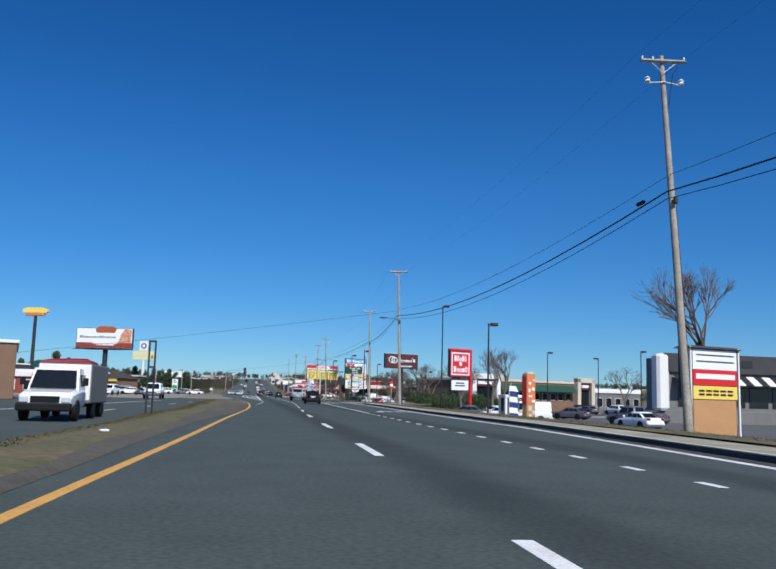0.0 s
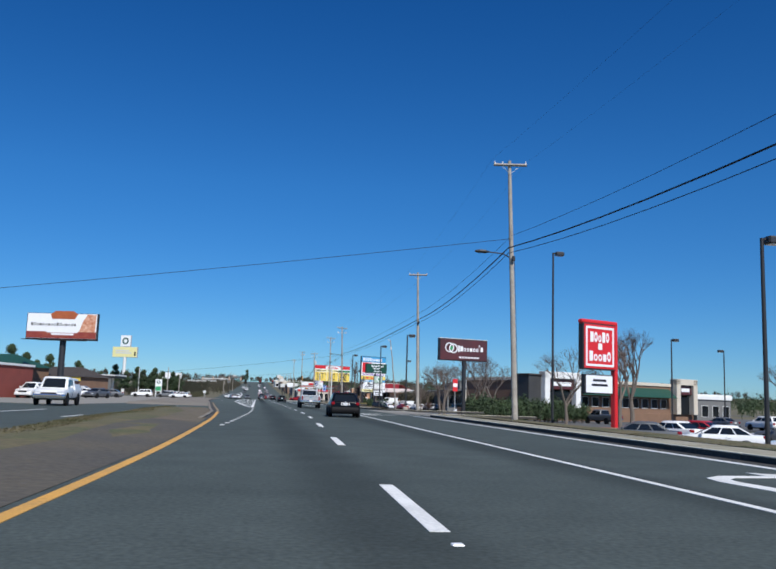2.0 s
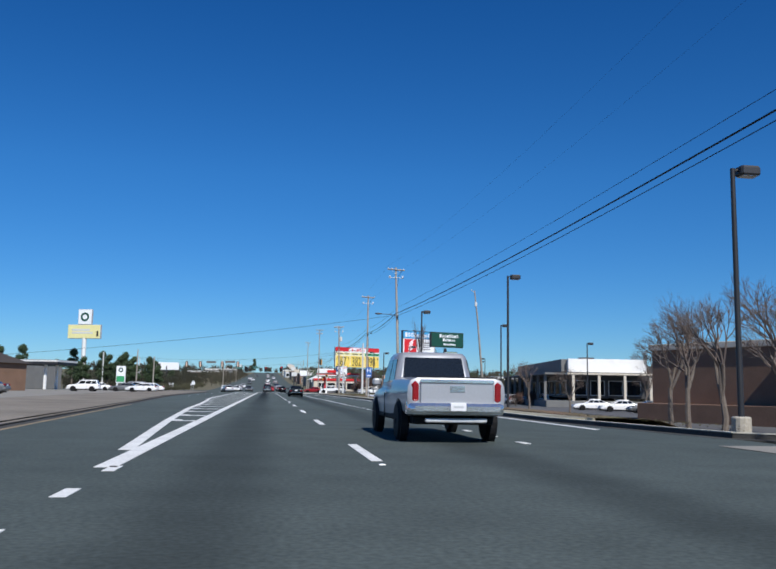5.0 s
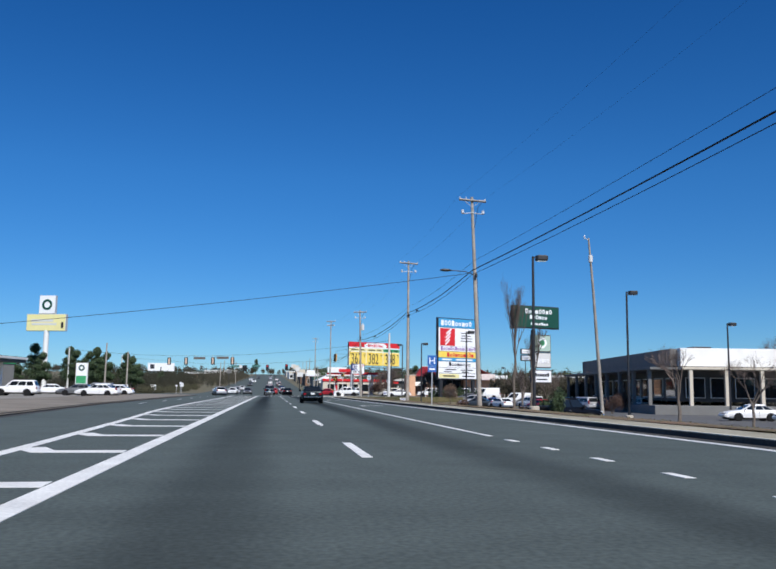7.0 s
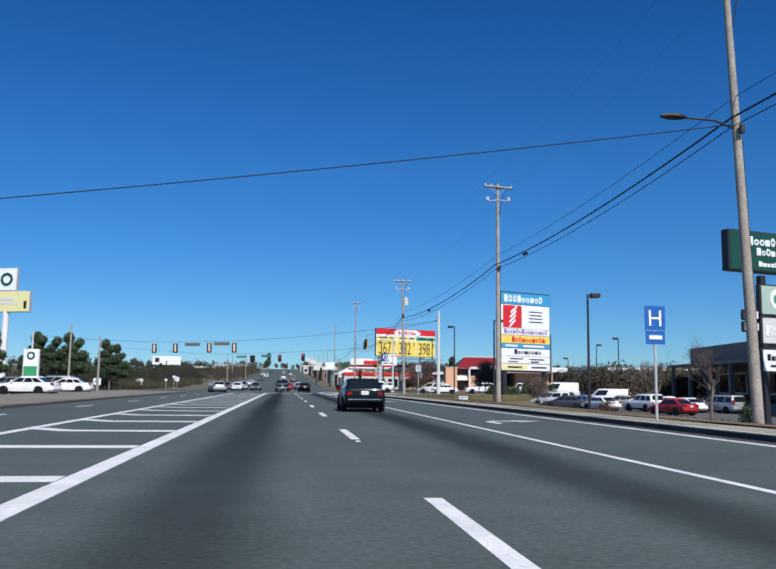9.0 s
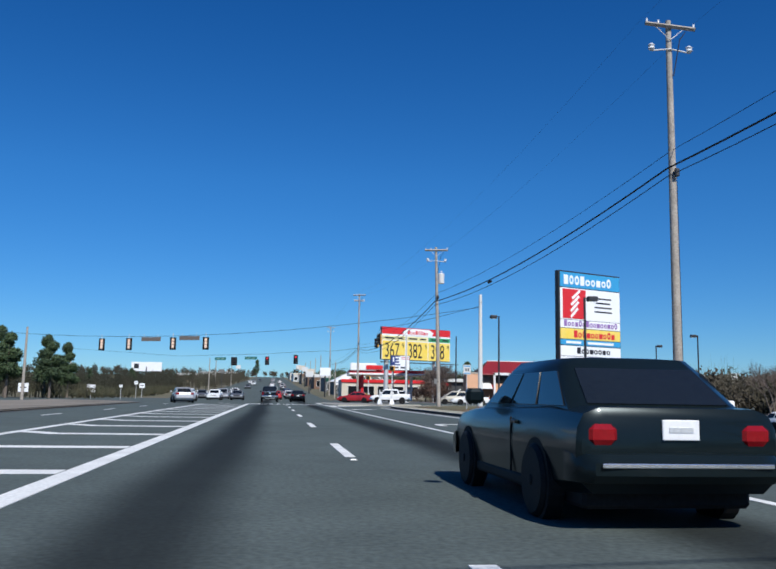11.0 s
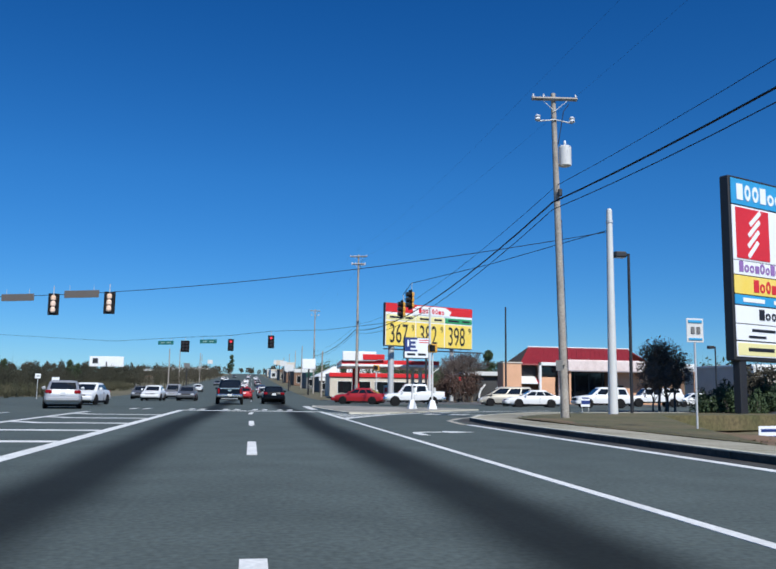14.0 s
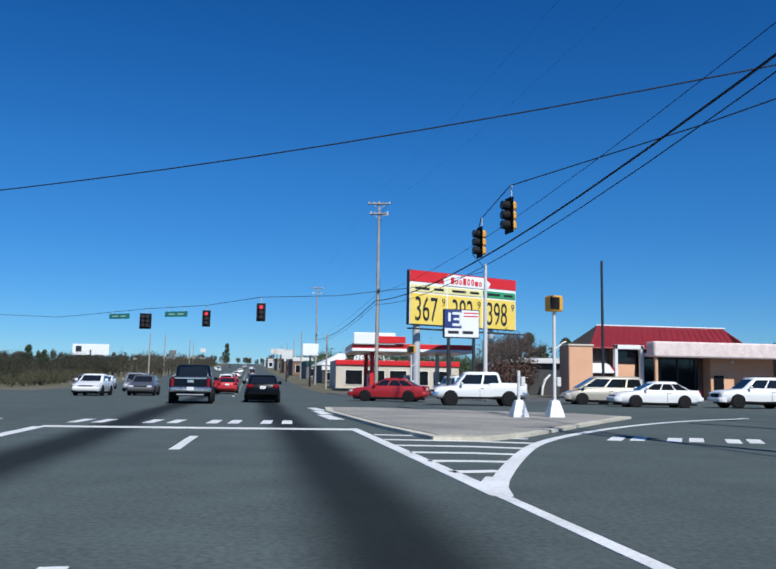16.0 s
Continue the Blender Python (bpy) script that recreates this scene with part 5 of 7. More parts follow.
def name_board(x, y, z, w, rz, m=BLUE_STREET, written=True):
    t = thing("street_name_sign", "dark green street name board hung on a wire", "street sign", x, y, z, rz)
    part("board", Mesh().box((0, 0, 0), (w, 0.03, 0.42), 0, 0.015), m, t)
    for s in (-1, 1):
        part("hanger", Mesh().tube([(s * w * 0.35, 0, 0.18), (s * w * 0.35, 0, 0.5)], 0.012, 5), STEEL, t)
        if written:
            part("lettering_bar", Mesh().box((s * w * 0.2, -0.02, 0), (w * 0.26, 0.012, 0.09)), PALE_GREEN, t)


name_board(-12.1, 285.2, 6.35, 2.3, -25, BOARD_BACK, False)
name_board(-8.0, 282.7, 6.4, 2.3, -25, BOARD_BACK, False)
name_board(-7.7, 327.8, 6.2, 2.0, -30)
name_board(-3.0, 325.2, 6.3, 2.1, -30)
wire("span_wire", (19.4, 272.4, 9.3), (-38, 303.1, 8.3), 1.85, 0.02, "black span wire with signals across the junction", 24)
SPANS = (
    [(19.1, 314.2, 9.1), (14.4, 314.9, 7.9), (8.8, 315.4, 7.15), (3.52, 315.8, 6.92), (-0.54, 323.1, 6.88), (-5.6, 327.6, 6.85), (-16, 345, 7.2), (-40, 372, 9.4)],
    [(19.4, 272.4, 9.4), (15.2, 279, 8.5), (11.6, 285, 8.0), (11.95, 290, 7.8), (14.6, 301, 8.1), (19.1, 314.2, 9.3)],
)
for line in SPANS:
    one("span_wire", Mesh().tube(line, 0.02, 5), CABLE, "black span wire with signals across the junction", "cable", group="overhead lines along the road")


def signal_post(x, y, h, box):
    t = thing("pedestrian_post", "pale metal post on a white concrete base" + (" with yellow box" if box else ""), "signal post", x, y, 0.088 if y < 300 else 0.03)
    part("base", Mesh().loft([[(a * sx, a * sy, z) for sx, sy in ((-1, -1), (1, -1), (1, 1), (-1, 1))] for a, z in ((0.26, 0), (0.24, 0.12), (0.13, 0.5), (0.1, 0.55))]), WHITE, t)
    part("post", Mesh().tube([(0, 0, 0.5), (0, 0, h)], 0.055, 10), PALE_POLE, t, smooth=True)
    part("button_box", Mesh().box((0.12, -0.05, 1.15), (0.14, 0.14, 0.3), 0, 0.02), PALE_POLE, t)
    if box:
        b = part("signal_box", Mesh().box((0, 0, h + 0.2), (0.5, 0.42, 0.52), 18, 0.05), AMBER_VISOR, t, "yellow pedestrian signal box")
        part("visor_louvre", Mesh().box((-0.05, -0.24, h + 0.2), (0.38, 0.04, 0.4), 18, 0.02), BLACK, b)
        part("side_arm", Mesh().tube([(0, 0, 2.2), (0.3, 0, 2.45), (0.42, 0, 2.5)], 0.03, 6), PALE_POLE, t)


signal_post(12.85, 284.2, 3.55, True)
signal_post(11.55, 284.0, 1.5, False)
signal_post(13.6, 313, 3.2, True)


# ---- signs ----
def bars(parent, material, rows, y, name="lettering_bar"):
    """Plain bars in place of writing: rows of (x, z, width, height)."""
    for x, z, w, h in rows:
        part(name, Mesh().box((x, y, z), (w, 0.03, h), 0, min(w, h) * 0.25), material, parent)


def plain_word(parent, material, x0, x1, z, h, n, y, seed=1):
    """Plain bars of uneven width and height in place of a word."""
    rng = random.Random(seed)
    step = (x1 - x0) / n
    for i in range(n):
        k = h * (1.0 if i == 0 else rng.choice((0.7, 0.72, 0.74, 0.72, 1.0)))
        w = step * rng.uniform(0.74, 0.9)
        if i % 3 and h > 0.3:
            part("lettering_ring", Mesh().annulus((x0 + step * (i + 0.5), y, z - h / 2 + k / 2), k * 0.24, k * 0.5, 0.03, 14, w / k), material, parent)
            continue
        part("lettering_bar", Mesh().box((x0 + step * (i + 0.5), y, z - h / 2 + k / 2), (w, 0.03, k), 0, min(w, k) * 0.28), material, parent)


def framed(parent, w, h, z, d, frame_mat, face_mat, name="cabinet", x=0.0):
    c = part(name, Mesh().box((x, 0, z), (w, d, h), 0, 0.05), frame_mat, parent)
    part("face", Mesh().box((x, -d / 2 - 0.005, z), (w - 0.16, 0.03, h - 0.16), 0, 0.01), face_mat, c)
    return c


# marquee near the first pole
t = thing("marquee_sign", "white roadside marquee with red and yellow bands", "sign", 22.1, 31.3, 0.2, 18)
part("cabinet", Mesh().box((0, 0.45, 2.55), (3.7, 0.9, 2.75), 0, 0.04), DARK_METAL, t)
part("roof_cap", Mesh().loft([[(-2.0, -0.2, 3.9), (2.0, -0.2, 3.9), (2.0, 1.1, 3.9), (-2.0, 1.1, 3.9)], [(-1.85, 0.1, 4.05), (1.85, 0.1, 4.05), (1.85, 0.8, 4.05), (-1.85, 0.8, 4.05)]]), DARK_ROOF, t)
part("white_panel", Mesh().box((0, -0.02, 3.3), (3.4, 0.05, 1.1), 0, 0.02), SIGN_WHITE, t)
part("red_band", Mesh().box((0, -0.02, 2.32), (3.4, 0.06, 0.85), 0, 0.02), SIGN_RED, t)
part("white_strip", Mesh().box((0, -0.06, 2.38), (3.0, 0.03, 0.28), 0, 0.01), SIGN_WHITE, t)
part("yellow_panel", Mesh().box((0, -0.02, 1.5), (3.4, 0.06, 0.72), 0, 0.02), SIGN_YELLOW, t)
bars(t, INK, [(-1.1 + 0.55 * i, 1.6 - 0.2 * j, 0.42, 0.1) for i in range(5) for j in range(2)], -0.065)
bars(t, TWIG, [(0, 3.55, 2.9, 0.07), (0, 3.2, 2.9, 0.07)], -0.06)
part("board_base", Mesh().box((0, 0.4, -0.25), (3.3, 0.8, 2.9), 0, 0.03), TAN_WOOD, t)
for s in (-1, 1):
    part("side_post", Mesh().box((s * 1.85, 0.0, 1.15), (0.12, 0.14, 5.7), 0, 0.02), WHITE, t)

# orange pylon, feather banner, small boards at the lot's edge
t = thing("orange_pylon", "orange square advertising pylon with pale patches", "sign", 14.0, 38.9, ground_z(14.0, 38.9) + 0.05, 25)
part("column", Mesh().box((0, 0, 1.4), (0.72, 0.46, 3.0), 0, 0.04), TAN_WOOD, t)
part("orange_face", Mesh().box((0, -0.24, 1.9), (0.64, 0.03, 1.7), 0, 0.02), SIGN_ORANGE, t)
part("red_side", Mesh().box((-0.37, 0, 1.9), (0.03, 0.42, 1.7), 0, 0.01), SIGN_RED, t)
part("cap", Mesh().box((0, 0, 2.93), (0.56, 0.36, 0.14), 0, 0.04), CREAM, t)
bars(t, SIGN_WHITE, [(-0.15, 2.3, 0.2, 0.16), (0.13, 1.95, 0.22, 0.2), (-0.1, 1.5, 0.3, 0.12), (0.15, 1.2, 0.24, 0.16), (-0.18, 1.85, 0.16, 0.22)], -0.265)
bars(t, CREAM, [(-0.12, 0.75, 0.3, 0.3), (0.17, 0.5, 0.24, 0.24), (-0.1, 0.3, 0.26, 0.2), (0.18, 2.5, 0.18, 0.14)], -0.25)
t = thing("feather_banner", "tall white and blue striped feather banner", "banner", 15.7, 47.2, ground_z(15.7, 47.2) + 0.08, 10)
t.scale = (1.3, 1.3, 1.3)
part("pole", Mesh().tube([(-0.3, 0, 0), (-0.3, 0, 2.0), (-0.15, 0, 2.25)], 0.02, 6), STEEL, t)
for i in range(6):
    part("stripe", Mesh().loft([[(-0.28, y, 0.3 + 0.3 * i) for y in (-0.01, 0.01)] + [(0.3, y, 0.26 + 0.3 * i) for y in (0.05, 0.03)], [(-0.28, y, 0.6 + 0.3 * i) for y in (-0.01, 0.01)] + [(0.28 - 0.03 * i, y, 0.56 + 0.3 * i) for y in (0.05, 0.03)]]), SIGN_WHITE if i % 2 else SIGN_NAVY, t)
part("weight", Mesh().box((-0.1, 0, 0.06), (0.6, 0.5, 0.12), 0, 0.03), SIGN_WHITE, t)
t = thing("sales_kiosk", "white-framed open sales kiosk beside the footpath", "kiosk", 17.8, 54.3, ground_z(17.8, 54.3) + 0.04, 15)
part("roof_beam", Mesh().box((0, 0, 2.45), (2.0, 1.2, 0.24), 0, 0.04), WHITE, t)
for s in (-1, 1):
    part("post", Mesh().box((s * 0.88, -0.45, 1.2), (0.22, 0.22, 2.4), 0, 0.03), WHITE, t)
    part("rear_post", Mesh().box((s * 0.88, 0.45, 1.2), (0.16, 0.16, 2.4), 0, 0.03), WHITE, t)
# added dark panel for the shade in the frame's open hollow
part("back_panel", Mesh().box((0, 0.5, 1.3), (1.6, 0.06, 2.0), 0, 0.02), DARK_WALL, t)
part("counter", Mesh().box((0.2, -0.62, 0.62), (1.3, 0.5, 1.25), 0, 0.04), WHITE, t, "white boxed counter")
part("counter_top", Mesh().box((0.2, -0.64, 1.27), (1.4, 0.6, 0.06), 0, 0.02), CREAM, t)

# red burger-restaurant sign
t = thing("red_restaurant_sign", "tall red sign with white framed square", "sign", 21.9, 88.6, 0.25, 25)
part("header", Mesh().box((0.1, 0, 6.65), (3.6, 0.5, 0.3), 0, 0.1), SIGN_RED, t)
part("post", Mesh().box((1.75, 0, 2.6), (0.32, 0.45, 8.0), 0, 0.06), SIGN_RED, t)
c = framed(t, 3.25, 3.2, 4.95, 0.5, DARK_METAL, SIGN_RED)
for x, z, w, h in ((0, 6.25, 2.7, 0.16), (0, 3.65, 2.7, 0.16), (-1.33, 4.95, 0.16, 2.75), (1.33, 4.95, 0.16, 2.75)):
    part("white_frame", Mesh().box((x, -0.28, z), (w, 0.03, h), 0, 0.03), SIGN_WHITE, t)
plain_word(t, SIGN_WHITE, -1.02, 0.95, 5.6, 0.72, 5, -0.285, 11)
plain_word(t, SIGN_WHITE, -0.25, 0.25, 4.95, 0.45, 1, -0.285, 12)
plain_word(t, SIGN_WHITE, -1.12, 1.12, 4.28, 0.7, 5, -0.285, 13)
c = framed(t, 2.8, 1.35, 2.35, 0.4, DARK_METAL, SIGN_WHITE, "marquee")
bars(t, INK, [(0, 2.62, 1.3, 0.14), (0, 2.3, 1.6, 0.14)], -0.24)
part("planter", Mesh().box((0.3, 0, -0.9), (4.2, 1.4, 0.6), 0, 0.06), BRICK, t)

# maroon grill sign on one post
t = thing("maroon_grill_sign", "maroon and black roadside sign with white script", "sign", 20.5, 121.9, 0.62, 14)
framed(t, 5.85, 2.35, 6.08, 0.55, DARK_METAL, SIGN_BROWN)
part("top_trim", Mesh().box((0, 0, 7.28), (5.9, 0.6, 0.06), 0, 0.02), PALE_POLE, t)
part("post", Mesh().box((0.2, 0, 1.45), (0.36, 0.36, 6.9), 0, 0.04), DARK_METAL, t)
part("logo_ring", Mesh().annulus((-1.75, -0.3, 6.3), 0.42, 0.53, 0.04), SIGN_WHITE, t)
part("logo_ring", Mesh().annulus((-1.3, -0.31, 6.22), 0.4, 0.52, 0.04), SIGN_WHITE, t)
part("logo_leaf", Mesh().lathe((-1.52, -0.295, 6.22), [(-0.01, 0.02), (-0.01, 0.2), (0.01, 0.2), (0.01, 0.02)], "y", 14), BRIGHT_GREEN, t)
bars(t, SIGN_WHITE, [(-0.62, 6.2, 0.2, 0.75), (1.9, 6.6, 0.1, 0.2), (2.2, 6.22, 0.3, 0.5)], -0.295)
plain_word(t, SIGN_WHITE, -0.48, 1.85, 6.22, 0.56, 6, -0.295, 15)
bars(t, SIGN_WHITE, [(-0.45 + 0.36 * k, 5.28, 0.28, 0.17) for k in range(7)], -0.295)

# green double sign with white lower panels
t = thing("green_plaza_sign", "dark green plaza sign over white tenant panels", "sign", 22.9, 206.6, 0.25, 16)
framed(t, 4.75, 1.95, 7.3, 0.5, DARK_METAL, SIGN_GREEN)
plain_word(t, SIGN_WHITE, -1.2, 1.6, 7.8, 0.42, 8, -0.275, 21)
plain_word(t, SIGN_WHITE, -0.7, 1.1, 7.3, 0.36, 6, -0.275, 22)
plain_word(t, SIGN_WHITE, -0.6, 1.2, 6.72, 0.24, 7, -0.275, 23)
part("mast", Mesh().box((-0.2, 0, 2.4), (0.32, 0.32, 7.6), 0, 0.03), DARK_METAL, t)
for i, (z, h, w, m) in enumerate(((5.05, 1.5, 2.0, PALE_GREEN), (3.6, 1.35, 2.0, PALE_POLE), (2.2, 1.15, 2.1, SIGN_WHITE))):
    c = framed(t, w, h, z, 0.3, DARK_METAL, m, "tenant_panel", 0.55)
    if i == 0:
        part("round_emblem", Mesh().lathe((0.6, -0.19, 5.1), [(-0.01, 0.02), (-0.01, 0.48), (0.01, 0.48), (0.01, 0.02)], "y", 18), SIGN_WHITE, c)
        part("emblem_centre", Mesh().lathe((0.6, -0.205, 5.1), [(-0.01, 0.02), (-0.01, 0.26), (0.01, 0.26), (0.01, 0.02)], "y", 16), BRIGHT_GREEN, c)
    elif i == 1:
        plain_word(t, SIGN_WHITE, -0.25, 1.3, 3.6, 0.5, 6, -0.185, 24)
    else:
        plain_word(t, INK, -0.2, 1.3, 2.35, 0.3, 6, -0.185, 25)
        bars(t, INK, [(0.55, 1.95, 1.1, 0.1)], -0.185)
for z in (4.3, 3.75):
    framed(t, 1.0, 0.5, z, 0.2, DARK_METAL, SIGN_WHITE, "side_panel", -1.0)
    bars(t, PALE_POLE, [(-1.0, z, 0.6, 0.12)], -0.13)

# hospital sign
t = thing("hospital_sign", "blue hospital road sign with white letter H", "road sign", 11.25, 193.3, 0.36, 4)
part("post", Mesh().tube([(0, 0.03, -0.4), (0, 0.03, 3.1)], 0.04, 8), STEEL, t)
part("blue_plate", Mesh().box((0, 0, 2.78), (0.66, 0.02, 0.72), 0, 0.008), ROAD_BLUE, t)
letters("H", 0.68, SIGN_WHITE, t, pose(0, -0.015, 2.54, 90), "letter_h", 0.004)
part("lower_plate", Mesh().box((0, 0, 2.2), (0.62, 0.02, 0.4), 0, 0.008), ROAD_BLUE, t)
bars(t, SIGN_WHITE, [(0, 2.2, 0.42, 0.12)], -0.018)
# round no-entry style sign and plain road signs at the entrance
t = thing("entrance_sign", "upright red and white sign on a thin post", "road sign", 17.5, 112.5, 0.2, 10)
part("post", Mesh().tube([(0, 0.03, 0), (0, 0.03, 3.1)], 0.03, 8), STEEL, t)
part("red_plate", Mesh().box((0, 0, 2.5), (0.5, 0.02, 1.2), 0, 0.008), SIGN_RED, t)
part("white_plate", Mesh().box((0, -0.015, 2.5), (0.46, 0.02, 0.36), 0, 0.008), SIGN_WHITE, t)

# tall multi-tenant pylon
t = thing("shopping_centre_pylon", "tall white pylon with coloured tenant panels", "sign", 32.1, 277.6, 0.05, 23)
# the shade on the pylon's left side is put into the cabinet's dark colour
part("cabinet", Mesh().box((0, 0.26, 8.35), (8.45, 0.62, 10.6), 0, 0.06), DARK_METAL, t)
W = 8.2
part("blue_panel", Mesh().box((0, -0.08, 12.75), (W, 0.06, 1.5), 0, 0.03), SIGN_BLUE, t)
plain_word(t, SIGN_WHITE, -3.7, 2.9, 12.75, 0.95, 9, -0.125, 3)
part("white_panel", Mesh().box((0, -0.08, 10.35), (W, 0.06, 3.15), 0, 0.03), SIGN_WHITE, t)
c = part("red_square", Mesh().box((-2.25, -0.12, 10.35), (3.1, 0.05, 2.95), 0, 0.02), SIGN_RED, t)
for k in range(4):
    part("logo_bar", Mesh().box((-2.9 + 0.43 * k, -0.16, 9.75 + 0.4 * k), (1.5 - 0.1 * abs(k - 1.5), 0.03, 0.26), 0, 0.05), SIGN_WHITE, c).matrix_basis = Matrix.Translation((-2.25, 0, 10.35)) @ Matrix.Rotation(radians(-45 + 2 * k), 4, "Y") @ Matrix.Translation((2.25 + 0.04 * k, 0, -10.35))
bars(t, INK, [(1.7, 11.1, 2.3, 0.14), (1.7, 10.65, 2.0, 0.14), (1.7, 10.2, 2.4, 0.14), (1.7, 9.75, 2.4, 0.14)], -0.125)
part("white_panel", Mesh().box((0, -0.08, 8.33), (W, 0.06, 0.8), 0, 0.03), SIGN_WHITE, t)
PURPLE = mat("purple_lettering", (0.3, 0.16, 0.42), 0.5)
plain_word(t, PURPLE, -3.7, 3.7, 8.4, 0.62, 15, -0.125, 4)
part("yellow_panel", Mesh().box((0, -0.08, 7.35), (W, 0.06, 1.05), 0, 0.03), SIGN_YELLOW, t)
plain_word(t, SIGN_RED, -2.4, 3.3, 7.35, 0.72, 10, -0.125, 5)
part("blue_strip", Mesh().box((0, -0.08, 6.5), (W, 0.06, 0.55), 0, 0.03), SIGN_BLUE, t)
bars(t, SIGN_WHITE, [(-2.4, 6.5, 2.0, 0.24), (1.3, 6.5, 3.6, 0.24)], -0.125)
for z, h in ((5.65, 1.0), (4.65, 0.9), (3.7, 0.85)):
    part("white_panel", Mesh().box((0, -0.08, z), (W, 0.06, h), 0, 0.03), SIGN_WHITE, t)
bars(t, INK, [(-1.6, 4.8, 2.2, 0.16), (1.8, 4.75, 2.6, 0.16), (-2.2, 4.42, 1.6, 0.14), (1.5, 4.4, 1.4, 0.2), (2.2, 3.7, 2.6, 0.2)], -0.125)
plain_word(t, INK, -2.0, 2.6, 5.72, 0.62, 8, -0.125, 6)
part("olive_panel", Mesh().box((-1.9, -0.11, 3.7), (4.2, 0.04, 0.7), 0, 0.03), PALE_YELLOW, t)
bars(t, INK, [(-1.9, 3.7, 2.4, 0.2)], -0.145)
for s in (-1, 1):
    part("pylon_leg", Mesh().box((s * 3.4, 0.28, 1.0), (0.6, 0.5, 4.4), 0, 0.05), DARK_METAL, t)

# fuel price billboard
t = thing("fuel_price_billboard", "big yellow fuel price billboard with red top band", "sign", 26.2, 347.1, rise(347), 23.6)
W, Z = 15.0, 7.35
part("cabinet", Mesh().box((0, 0.3, Z + 2.95), (W, 0.5, 5.9), 0, 0.05), DARK_METAL, t)
part("white_face", Mesh().box((0, 0.02, Z + 2.95), (W - 0.1, 0.06, 5.8), 0, 0.02), SIGN_WHITE, t)
part("red_band", Mesh().box((0, -0.03, Z + 5.25), (W - 0.1, 0.06, 1.2), 0, 0.02), SIGN_RED, t)
part("logo_swash", Mesh().loft([[(x, y, Z + z) for x, z in ((-2.9, 4.5), (3.2, 4.5), (3.6, 5.2), (2.6, 5.75), (-2.2, 5.75), (-3.1, 5.2))] for y in (-0.05, -0.1)]), SIGN_WHITE, t)
plain_word(t, SIGN_RED, -2.1, 2.4, Z + 5.1, 0.75, 8, -0.11, 7)
for i, (word, m) in enumerate((("367", SIGN_YELLOW), ("382", SIGN_YELLOW), ("398", SIGN_YELLOW))):
    x = -4.95 + 4.95 * i
    pnl = part("price_panel", Mesh().box((x, -0.04, Z + 1.75), (4.8, 0.08, 3.3), 0, 0.03), m, t)
    part("grade_strip", Mesh().box((x, -0.04, Z + 3.95), (4.8, 0.08, 0.75), 0, 0.02), PALE_YELLOW if i < 2 else BRIGHT_GREEN, t)
    bars(t, INK, [(x - 0.9, Z + 3.95, 1.9, 0.26), (x + 1.3, Z + 3.95, 1.3, 0.26)], -0.09)
    letters(word, 3.7, INK, pnl, pose(x - 0.4, -0.1, Z + 0.5, 90), "numeral", 0.01).scale = (0.56, 1, 1)
    letters("9", 1.2, INK, pnl, pose(x + 1.95, -0.1, Z + 2.2, 90), "numeral", 0.01).scale = (0.8, 1, 1)
part("catwalk", Mesh().box((0.4, -0.6, Z - 0.45), (W + 1.6, 0.8, 0.12), 0, 0.02), DARK_METAL, t)
for x in (-6.1, 4.2):
    part("support_post", Mesh().tube([(x, 0.6, -0.3), (x, 0.6, Z)], 0.42 if x < 0 else 0.3, 14), STEEL, t, smooth=True)

# navy and white corner sign
t = thing("corner_shop_sign", "white shop sign with navy square and white emblem", "sign", 19.4, 322.2, 0.03, 4)
c = framed(t, 3.0, 2.3, 5.9, 0.35, DARK_METAL, SIGN_WHITE)
part("navy_square", Mesh().box((-0.72, -0.2, 6.25), (1.4, 0.03, 1.45), 0, 0.02), SIGN_NAVY, t)
bars(t, SIGN_WHITE, [(-0.45, 6.7, 0.7, 0.2), (-0.4, 6.25, 0.6, 0.18), (-0.45, 5.8, 0.7, 0.2), (-0.12, 6.25, 0.2, 1.0), (-1.05, 6.4, 0.2, 0.7)], -0.225, "emblem_bar")
bars(t, SIGN_RED, [(0.75, 6.75, 1.2, 0.1), (0.75, 6.5, 1.2, 0.1)], -0.19)
bars(t, INK, [(-0.7, 5.2, 0.9, 0.24), (0.5, 5.2, 0.9, 0.24)], -0.19)
for s in (-1, 1):
    part("post", Mesh().box((s * 1.05, 0, 2.4), (0.22, 0.22, 4.8), 0, 0.02), DARK_METAL, t)

# left side: billboard, fuel and restaurant signs
t = thing("billboard", "large advertising billboard, white with red food picture", "billboard", -40.2, 205.2, 0, -14)
part("cabinet", Mesh().box((0, 0.4, 13.45), (14.6, 0.8, 5.2), 0, 0.05), DARK_METAL, t)
part("poster", Mesh().box((0, -0.02, 13.5), (14.3, 0.06, 4.9), 0, 0.02), SIGN_WHITE, t)
part("poster_base", Mesh().box((0, -0.06, 11.75), (14.3, 0.04, 1.3), 0, 0.02), mat("poster_red_brown", (0.24, 0.035, 0.03), 0.5, second=(0.4, 0.12, 0.06)), t)
